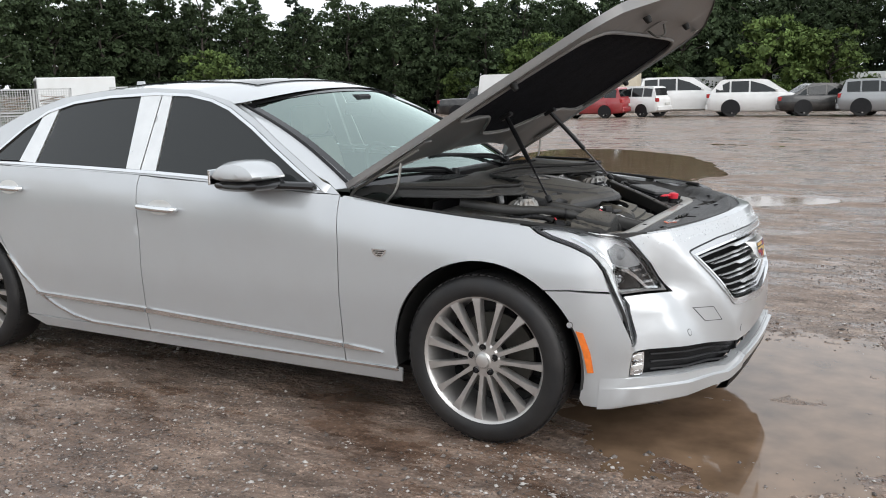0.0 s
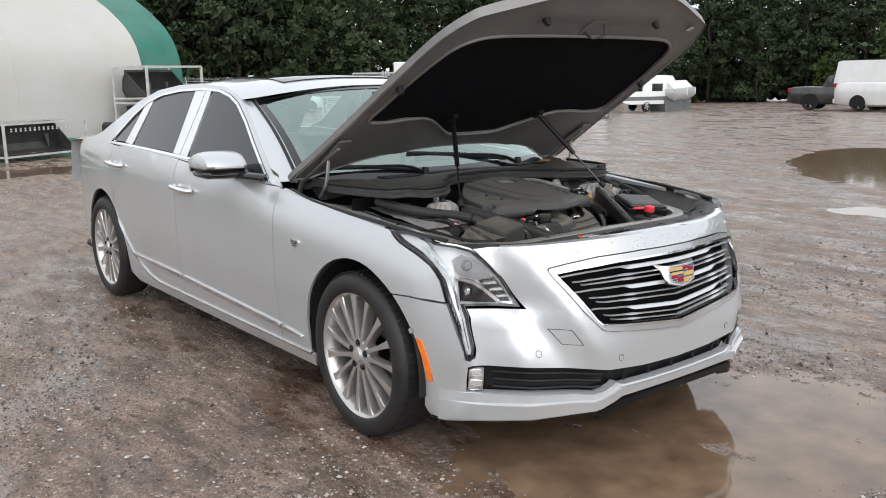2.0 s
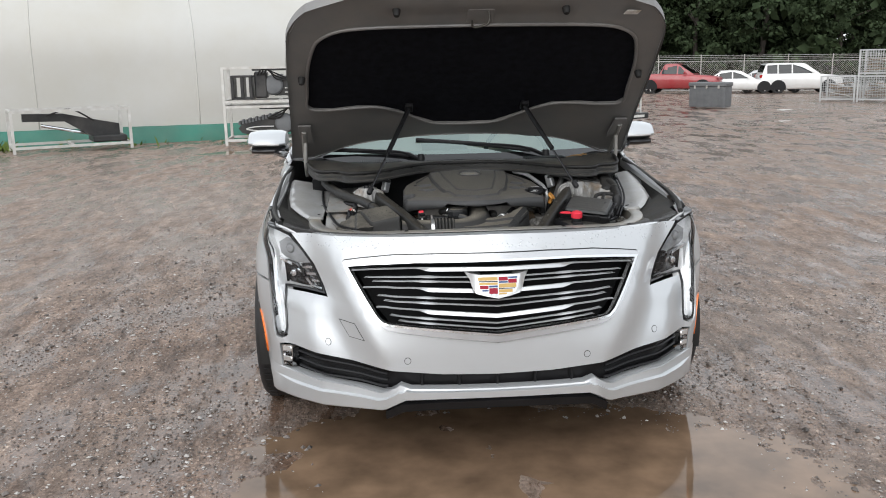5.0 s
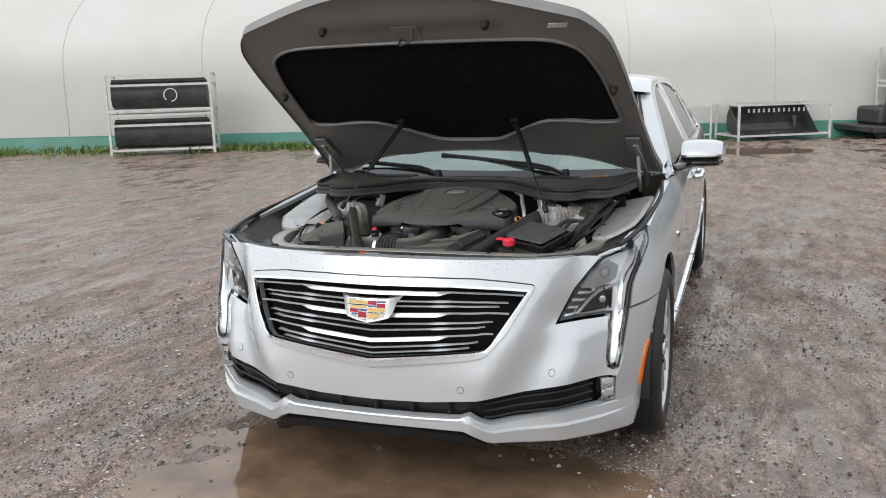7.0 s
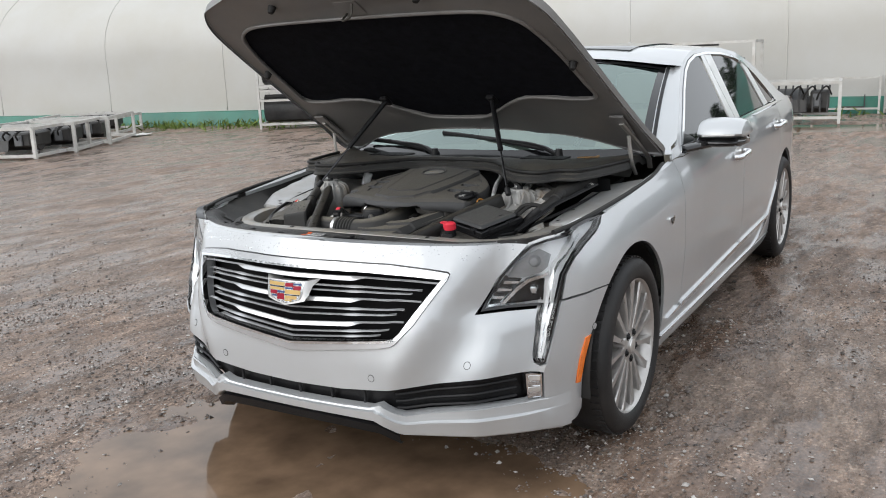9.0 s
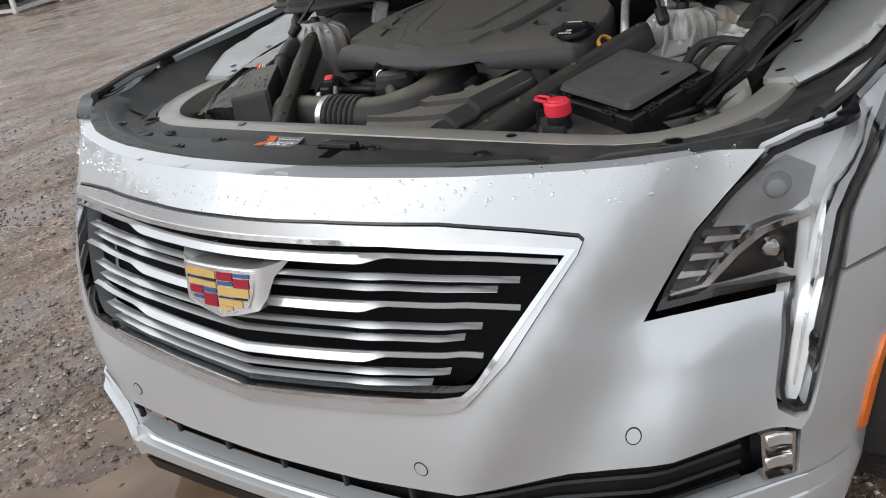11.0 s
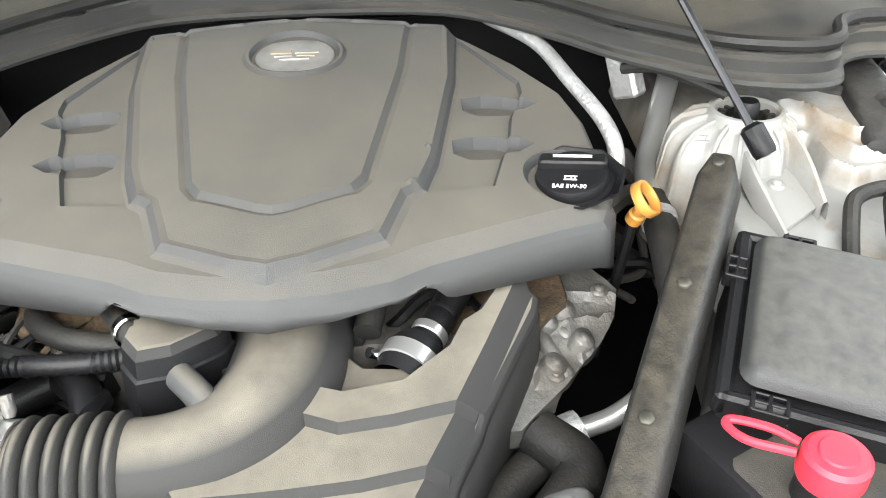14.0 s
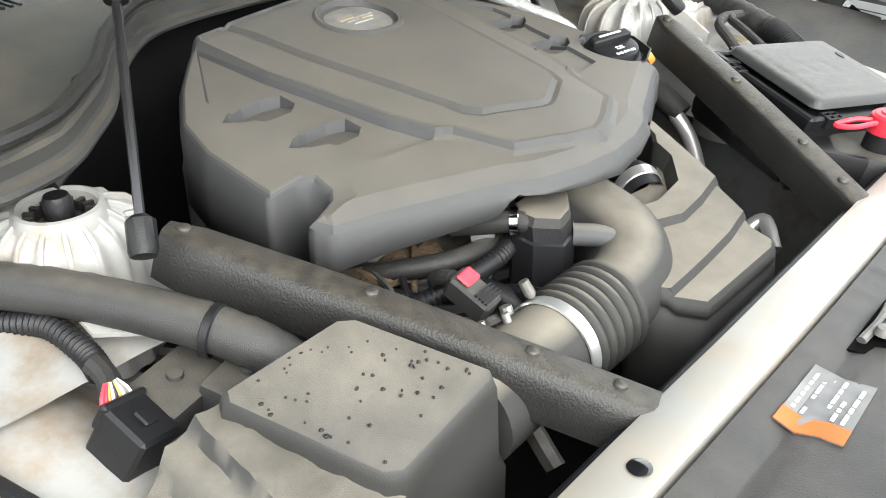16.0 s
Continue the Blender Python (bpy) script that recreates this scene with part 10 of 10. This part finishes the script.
WHITE_P, RED_P, BLACK_P, GREY_P = car_paint("white", (0.72, 0.72, 0.71)), car_paint("red", (0.30, 0.012, 0.02)), car_paint("black", (0.012, 0.012, 0.013)), car_paint("grey", (0.30, 0.31, 0.32), 0.4)
WAGON = dict(glass1=0.955, roof1=0.93, waist=0.60, tail=0.03)
for kind, x, y, turn, paint, ln, wd, ht, label, more in (
        ("sport_utility_vehicle", -9.0, 41.0, 14, WHITE_P, 5.1, 2.0, 1.90, "white full-size sport utility vehicle with dark glass", dict(WAGON, r=0.40, clear=0.28)),
        ("crossover_car", -5.4, 40.4, 8, WHITE_P, 5.0, 1.95, 1.72, "white crossover car with big alloy wheels", dict(WAGON, r=0.38, roof1=0.88)),
        ("sedan", -2.6, 41.0, 22, BLACK_P, 4.9, 1.88, 1.48, "black sedan parked in a row", dict(glass1=0.86, roof1=0.72, r=0.36)),
        ("crossover_car", 0.0, 40.0, 6, GREY_P, 4.3, 1.82, 1.62, "pale grey small crossover car with dark wheels", dict(WAGON, r=0.38)),
        ("crossover_car", 4.9, 40.4, 6, WHITE_P, 4.4, 1.82, 1.62, "white small crossover car in a row", dict(WAGON, r=0.38)),
        ("van", -16.6, 39.6, -2, WHITE_P, 5.9, 2.0, 2.35, "white panel van with a damaged nose", dict(panes=1, hood=0.14, glass0=0.26, roof0=0.30, roof1=0.985, glass1=0.985, waist=0.52, r=0.35)),
        ("hatchback", -13.5, 39.4, 172, RED_P, 4.1, 1.72, 1.50, "red hatchback parked in a row", dict(WAGON, hood=0.20, glass0=0.34, roof0=0.42, r=0.31)),
        ("hatchback", -11.6, 40.2, 160, WHITE_P, 4.0, 1.72, 1.50, "white hatchback parked beside a red one", dict(WAGON, hood=0.22, r=0.31)),
        ("pickup_truck", -20.8, 42.2, 15, BLACK_P, 5.2, 1.95, 1.80, "black pickup truck parked by a van", dict(glass1=0.66, roof1=0.62, r=0.40, clear=0.30)),
        ("pickup_truck", -51.5, 18.2, 60, RED_P, 5.4, 2.0, 1.85, "dark red pickup truck by the fence", dict(glass1=0.66, roof1=0.62, r=0.42, clear=0.32, trim=True)),
        ("sedan", -51.0, 21.8, 75, WHITE_P, 4.8, 1.88, 1.42, "white sedan by the wire fence", dict(glass1=0.86, roof1=0.72)),
        ("sedan", -53.5, 25.0, 70, GREY_P, 4.8, 1.86, 1.45, "silver sedan by the wire fence", dict(glass1=0.86, roof1=0.72)),
        ("sport_utility_vehicle", -50.2, 25.4, 78, WHITE_P, 4.9, 1.95, 1.85, "white sport utility vehicle by the wire fence", dict(WAGON, r=0.40, clear=0.28))):
    vehicle(kind, (x, y, gz(x, y)), turn, paint, ln, wd, ht, label, **more)

# semi truck with a blue-grey box
BOXBLUE = material("blue_grey_container", (0.10, 0.13, 0.18), 0.5, 0, 2, 0.15, 0.1, dust=(0.2, 0.2, 0.19), dust_amount=0.3, dust_scale=1)
RUST = material("red_container", (0.30, 0.075, 0.05), 0.6, 0, 2, 0.2, 0.1, dust=(0.25, 0.16, 0.11), dust_amount=0.4, dust_scale=1.2)


def container(at, turn, ln, ht, mat, label):
    ob = thing("shipping_container", at, turn, label, "shipping container", "containers")
    rows = []
    for k in range(int(ln / 0.14) + 1):
        x, d = k * 0.14, 0.03 * ((k // 2) % 2)
        rows.append([Vector((x, -1.2 + d, 0.12)), Vector((x, -1.2 + d, ht - 0.1)), Vector((x, 1.2 - d, ht - 0.1)), Vector((x, 1.2 - d, 0.12))])
    part("corrugated_wall", loft(rows, closed=True, caps=True), mat, ob, sharp=20)
    part("roof", box(0, ln, -1.22, 1.22, ht - 0.1, ht, 0.01), mat, ob)
    part("base_frame", box(0, ln, -1.22, 1.22, 0.0, 0.12), mat, ob)
    return ob


tz = gz(-28, 48)
truck = thing("semi_truck", (-46.2, 85.6, gz(-46, 85)), -12, "white sleeper-cab semi truck with a bare chassis", "truck")
CABW = WHITE_P
part("cab", loft([[Vector((x, s * w, z)) for s, z in ((-1, z0), (-1, z1 - 0.25), (-0.85, z1), (0.85, z1), (1, z1 - 0.25), (1, z0))] for x, z0, z1, w in ((-2.6, 0.9, 3.5, 1.2), (-1.2, 0.9, 3.75, 1.22), (-0.2, 0.9, 3.5, 1.2), (0.35, 0.8, 2.1, 1.15), (1.7, 0.7, 1.75, 0.95), (1.95, 0.75, 1.45, 0.8))], closed=True, caps=True), CABW, truck, sharp=50)
for s in (-1, 1):
    part("window", box(-0.75, 0.05, s * 1.215 - 0.01, s * 1.215 + 0.01, 2.05, 2.75, 0.01), GLASS, truck)
    for x in (0.9, -4.6, -5.8):
        wheel_at(truck, x, s * 1.02, 0.5, GALV)
    part("fuel_tank", lathe([(0.0, 0.0), (0.33, 0.0), (0.33, 1.4), (0.0, 1.4)], Matrix.Translation((-2.9, s * 0.95, 0.75)) @ pose(0, 0, 0, 0, 90, 0), 18), CHROME, truck)
part("windscreen", loft([[Vector((0.02, -1.0, 3.1)), Vector((0.02, 1.0, 3.1))], [Vector((0.42, -1.0, 2.15)), Vector((0.42, 1.0, 2.15))]]), GLASS, truck)
part("chassis", box(-6.6, 1.6, -0.45, 0.45, 0.75, 0.95, 0.02), MACHINE, truck)
part("bumper", box(1.85, 2.1, -1.1, 1.1, 0.4, 0.75, 0.04), CABW, truck)
container((-58.0, 84.0, gz(-56, 84)), -8, 6.2, 2.7, BOXBLUE, "blue-grey corrugated container behind a truck")
container((-43.0, 90.5, gz(-42, 90)), -8, 6.0, 2.6, BOXBLUE, "blue-grey corrugated container parked far off")
container((-71.5, 90.0, gz(-69, 91)), 20, 6.1, 2.6, RUST, "rust-red corrugated shipping container far off")
# caravan and boats
cv = thing("caravan", (-29.4, 34.2, gz(-29, 34)), 70, "white caravan with dark windows and a curved nose", "caravan")
part("body", loft([[Vector((x, s * 1.1, z)) for s, z in ((-1, z0), (-1, z1 - 0.15), (-0.9, z1), (0.9, z1), (1, z1 - 0.15), (1, z0))] for x, z0, z1 in ((0.0, 1.0, 1.7), (0.25, 0.6, 2.15), (0.8, 0.5, 2.35), (3.6, 0.5, 2.4), (4.4, 0.55, 2.35), (4.6, 0.8, 2.1))], closed=True, caps=True), PANEL, cv, sharp=50)
for x in (0.9, 2.6):
    part("window", box(x, x + 0.9, -1.115, -1.09, 1.35, 1.85, 0.01), GLASS, cv)
part("stripe", box(0.3, 4.3, -1.108, -1.09, 0.75, 1.0), FRAME, cv)
for s in (-1, 1):
    wheel_at(cv, 2.2, s * 1.0, 0.34, GALV)
cv.scale = (0.72, 0.72, 0.80)
rv = thing("motorhome", (-31.0, 71.0, gz(-26, 71)), 8, "long beige motorhome with brown stripe", "motorhome")
BEIGE = material("beige_panel", (0.55, 0.49, 0.38), 0.5, 0, 1, 0.06)
part("body", box(0, 10.5, -1.25, 1.25, 0.6, 3.3, 0.12, segments=2), BEIGE, rv)
for x in (1.0, 4.0, 7.2):
    part("window", box(x, x + 1.1, -1.27, -1.24, 1.9, 2.6, 0.01), GLASS, rv)
part("stripe", box(0.3, 10.2, -1.265, -1.24, 1.2, 1.5), TIMBER, rv)
for x in (2.2, 8.2):
    for s in (-1, 1):
        wheel_at(rv, x, s * 1.1, 0.42, GALV)


def boat(at, turn, ln, low=1.0):
    ob = thing("motor_boat", at, turn, "white cabin boat standing on trestles", "boat", "boats on trestles")
    rows = []
    for f in np.linspace(0, 1, 9):
        w = 0.16 * ln * (1 - f ** 3.0) + 0.02
        rows.append([Vector((ln * f, y, z)) for y, z in ((-w, 1.75 + 0.35 * f), (-w * 0.9, 1.2 + 0.4 * f), (0, 0.75 + 0.7 * f ** 3), (w * 0.9, 1.2 + 0.4 * f), (w, 1.75 + 0.35 * f))])
    part("hull", loft(rows, closed=True, caps=True), PANEL, ob, sharp=50)
    part("cabin", loft([[Vector((ln * f, s * 0.11 * ln, z)) for s, z in ((-1, 1.7), (-0.8, z1), (0.8, z1), (1, 1.7))] for f, z1 in ((0.3, 2.6), (0.55, 2.65), (0.75, 2.1))], closed=True, caps=True), PANEL, ob, sharp=40)
    part("cabin_window", box(ln * 0.33, ln * 0.56, -0.105 * ln, 0.105 * ln, 2.1, 2.4, 0.01), GLASS, ob)
    for f in (0.2, 0.6):
        part("trestle", box(ln * f, ln * f + 0.15, -0.5, 0.5, 0, 1.1, 0.02), FRAME, ob)
    ob.scale = (1, 1, low)
    return ob


boat((-61, 88, gz(-60, 88)), -40, 6.5)
boat((-29.6, 37.6, gz(-29, 37)), -20, 3.6, 0.62)
boat((-31.4, 41.0, gz(-31, 41)), -25, 3.8, 0.66)
boat((-66, 86, gz(-66, 86)), -50, 5.0)

# wire fence behind the far cars
fence = thing("wire_fence", (0, 0, 0), 0, "tall grey chain-link fence with barbed wire on top", "fence")
fa, fb2 = Vector((-62, 8, 0)), Vector((-53, 45, 0))
for k in range(14):
    q = fa.lerp(fb2, k / 13)
    q.z = gz(q.x, q.y)
    part("post", tube([q, q + Vector((0, 0, 2.2)), q + Vector((0.25, -0.1, 2.55))], 0.035, 7, 0), GALV, fence)
for z in (0.1, 1.1, 2.15, 2.3, 2.42, 2.54):
    part("wire", tube([(fa.x, fa.y, gz(fa.x, fa.y) + z), (fb2.x, fb2.y, gz(fb2.x, fb2.y) + z)], 0.02 if z < 2.2 else 0.012, 5, 0), GALV, fence)
bm = bmesh.new()
for k in range(260):
    for way in (-1, 1):
        f0, f1 = k / 260, min(1, max(0, k / 260 + way * 0.055))
        a, b = fa.lerp(fb2, f0), fa.lerp(fb2, f1)
        add_tube(bm, [(a.x, a.y, gz(a.x, a.y) + 0.1), (b.x, b.y, gz(b.x, b.y) + 2.15)], 0.006, 3, False)
part("mesh", bm, GALV, fence, "diamond wire mesh")

# litter of the yard and weeds by the shelter
PAPER = material("white_litter", (0.65, 0.65, 0.63), 0.6, 0, 5, 0.1)
rl = random.Random(8)
for x, y, r in ((-22.2, 11.7, 0.28), (-16.4, 9.0, 0.16), (-13.5, -10.9, 0.12), (-12.9, -9.9, 0.10), (-12.0, -10.2, 0.10), (-8.3, -13.9, 0.2), (-9.8, -13.0, 0.28), (-14.0, -8.0, 0.2)):
    line = [(x + r * (0.6 + 0.6 * rl.random()) * math.cos(a), y + r * (0.5 + 0.5 * rl.random()) * math.sin(a)) for a in np.linspace(0, 6.28, 9)[:-1]]
    tagged(part("litter", sheet(line, lambda u, v: Vector((u, v, yard(u, v) + 0.03 + 0.03 * noise.noise(Vector((u * 8, v * 8, 0))))), 0.08, thick=0.006), PAPER), "crumpled pale litter lying on the gravel", "litter", "litter")


def leafy(name, base, tip):
    m = material(name, base, 0.7, 0, 0.25, 0.35, 0.1, spec=0.12, random=0.22)
    n, l = m.node_tree.nodes, m.node_tree.links
    isl = n.new("ShaderNodeNewGeometry")
    mr = n.new("ShaderNodeMapRange")
    mr.inputs["To Min"].default_value, mr.inputs["To Max"].default_value = 0.55, 1.45
    l.new(isl.outputs["Random Per Island"], mr.inputs["Value"])
    hs = n.new("ShaderNodeHueSaturation")
    l.new(mr.outputs["Result"], hs.inputs["Value"])
    p = n["Principled BSDF"]
    src = p.inputs["Base Color"].links[0].from_socket
    l.new(src, hs.inputs["Color"])
    l.new(hs.outputs["Color"], p.inputs["Base Color"])
    p.inputs["Subsurface Weight"].default_value = 0.0
    return m


LEAF = leafy("dark_leaves", (0.038, 0.056, 0.027), 0)
BRIGHT = leafy("bright_leaves", (0.085, 0.125, 0.038), 0)
NEEDLE = leafy("needles", (0.022, 0.034, 0.024), 0)
GRASS = leafy("weeds", (0.12, 0.17, 0.04), 0)
BARK = material("bark", (0.05, 0.042, 0.035), 0.85, 0, 6, 0.3, 0.05, bump=0.6, bump_scale=30)
gr = np.random.default_rng(3)
gv, gf = [], []
for k in range(2600):
    u = gr.uniform(14, 26) if gr.random() < 0.8 else gr.uniform(5, 34)
    off = abs(gr.normal(0, 0.55)) + 0.15
    if noise.noise(Vector((u * 0.9, off, 0.0))) + gr.uniform(-0.4, 0.4) < 0.0:
        continue
    g = TENT_A + along * u - inward * off
    z, a, h = yard(g.x, g.y), gr.uniform(0, 6.28), gr.uniform(0.04, 0.20)
    c, s, i = math.cos(a) * 0.018, math.sin(a) * 0.018, len(gv)
    lx, ly = gr.normal(0, 0.06), gr.normal(0, 0.06)
    gv += [(g.x - c, g.y - s, z - 0.01), (g.x + c, g.y + s, z - 0.01), (g.x + lx + c * 0.6, g.y + ly + s * 0.6, z + h * 0.7), (g.x + lx * 1.8, g.y + ly * 1.8, z + h)]
    gf += [(i, i + 1, i + 2), (i, i + 2, i + 3)]
me = bpy.data.meshes.new("weeds")
me.from_pydata(gv, [], gf)
me.materials.append(GRASS)
tagged(new("weeds", me), "yellow-green weeds along the foot of the fabric shelter", "weeds", kind="stuff")


def crown_mesh(seed, tall, wide, clumps, leaves, leaf, low=0.12, cone=False):
    """Clumps of small leaves round an uneven crown."""
    r = np.random.default_rng(seed)
    verts, faces = [], []
    for c in range(clumps):
        f = low + (1 - low) * (c + r.random()) / clumps
        prof = (1 - f) ** 0.8 * 1.1 + 0.03 if cone else math.sin(math.pi * (0.12 + 0.86 * (f - low) / (1 - low))) ** 0.55
        a, rr = r.uniform(0, 2 * math.pi), wide * prof * math.sqrt(r.uniform(0.15, 1.0)) * (1 + 0.25 * r.normal())
        cx, cy, cz = rr * math.cos(a), rr * math.sin(a), tall * f * (1 + 0.03 * r.normal())
        size = (0.55 if cone else 1.0) * r.uniform(0.13, 0.23) * wide * (0.7 if f > 0.9 else 1)
        d = r.normal(size=(leaves, 3))
        d /= np.linalg.norm(d, axis=1)[:, None]
        d[:, 2] = np.where(d[:, 2] < -0.3, -d[:, 2], d[:, 2])
        rad = size * r.uniform(0.65, 1.08, (leaves, 1))
        pos = np.array((cx, cy, cz)) + d * rad * np.array((1.15, 1.15, 0.8))
        n = d + 0.55 * r.normal(size=(leaves, 3))
        n /= np.linalg.norm(n, axis=1)[:, None]
        t = np.cross(n, r.normal(size=(leaves, 3)))
        t /= np.linalg.norm(t, axis=1)[:, None]
        b = np.cross(n, t)
        s = leaf * r.uniform(0.6, 1.4, (leaves, 1))
        # a few big dark leaves fill the heart of the clump
        core = np.array((cx, cy, cz)) * np.array((0.92, 0.92, 1)) + r.normal(size=(5, 3)) * size * 0.28
        pos, t, b = np.vstack((pos, core)), np.vstack((t, t[:5])), np.vstack((b, b[:5]))
        s = np.vstack((s, np.full((5, 1), size * 0.55)))
        k = len(verts)
        quad = np.stack([pos - t * s, pos - b * s * 0.6, pos + t * s, pos + b * s * 0.6], 1).reshape(-1, 3)
        verts += quad.tolist()
        faces += [(k + 4 * i, k + 4 * i + 1, k + 4 * i + 2, k + 4 * i + 3) for i in range(leaves + 5)]
    me = bpy.data.meshes.new("crown")
    me.from_pydata(verts, [], faces)
    return me


def tree(seed, tall, wide, mat, label, cone=False, clumps=150, leaves=46, leaf=0.17, low=0.06):
    ob = thing("tree", (0, 0, 0), 0, label, "tree", "tree line")
    r = random.Random(seed)
    bm = bmesh.new()
    pts = [Vector((0.15 * r.uniform(-1, 1) * k, 0.15 * r.uniform(-1, 1) * k, tall * 0.9 * k / 5)) for k in range(6)]
    add_tube(bm, pts, [0.26 * (1 - 0.16 * k) for k in range(6)], 7)
    for k in range(7):
        z = tall * r.uniform(0.3, 0.7)
        a = r.uniform(0, 6.28)
        reach = wide * r.uniform(0.4, 0.8)
        add_tube(bm, [(0, 0, z), (reach * 0.5 * math.cos(a), reach * 0.5 * math.sin(a), z + tall * 0.08), (reach * math.cos(a), reach * math.sin(a), z + tall * 0.12)], [0.10, 0.06, 0.03], 5)
    part("trunk", bm, BARK, ob)
    me = crown_mesh(seed, tall, wide, clumps, leaves, leaf, low, cone)
    me.materials.append(mat)
    cr = new("crown", me)
    cr.parent = ob
    return ob


kinds = [tree(1, 15.0, 4.4, LEAF, "tall dark green leafy tree at the yard's edge"), tree(2, 13.0, 4.9, LEAF, "broad dark green leafy tree at the yard's edge"), tree(3, 16.5, 3.9, LEAF, "tall slender dark green tree at the yard's edge"),
         tree(4, 17.0, 2.8, NEEDLE, "dark conifer with a pointed top in the tree line", True, 150, 34), tree(5, 7.5, 3.6, BRIGHT, "small bright yellow-green tree before the dark wood", False, 100, 42, 0.17)]
kinds[4]["group"] = "bright trees"
rt = random.Random(17)
spots = []
# bearing runs anticlockwise from +x, seen from the car
for row, (dist, gap) in enumerate(((90, 5.0), (95, 5.2), (101, 5.6), (108, 6.0))):
    b = 70.0
    while b < 176:
        near = dist - (18 * step_between(128, 165, b))
        spots.append((b, near + rt.uniform(-2.5, 2.5), rt.choice((0, 0, 1, 1, 2, 3 if row else 2)), rt.uniform(0.78, 0.98) * (1 + 0.03 * row) * (1 + 0.25 * step_between(130, 160, b))))
        b += math.degrees(gap / near) * rt.uniform(0.8, 1.2)
for b, d, s in ((112.0, 84, 1.0), (113.5, 86, 0.85), (117.5, 86, 0.62), (104, 86, 0.55), (134, 74, 0.8), (98.0, 84, 1.05), (94.5, 86, 0.9)):
    spots.append((b, d, 4, s))
# unseen trees added round the rest of the circle, for reflections only
b = 176
while b < 430:
    spots.append((b, 135 + rt.uniform(-6, 6), rt.choice((0, 1)), rt.uniform(0.9, 1.1)))
    b += 4.2
used = set()
for b, d, k, s in spots:
    x, y = d * math.cos(radians(b)), d * math.sin(radians(b))
    m = pose(x, y, gz(x, y) - 0.3, 0, 0, rt.uniform(0, 360)) @ Matrix.Diagonal((s * rt.uniform(0.9, 1.1), s * rt.uniform(0.9, 1.1), s, 1))
    if k in used:
        copy_thing(kinds[k], m)
    else:
        used.add(k)
        kinds[k].matrix_world = m
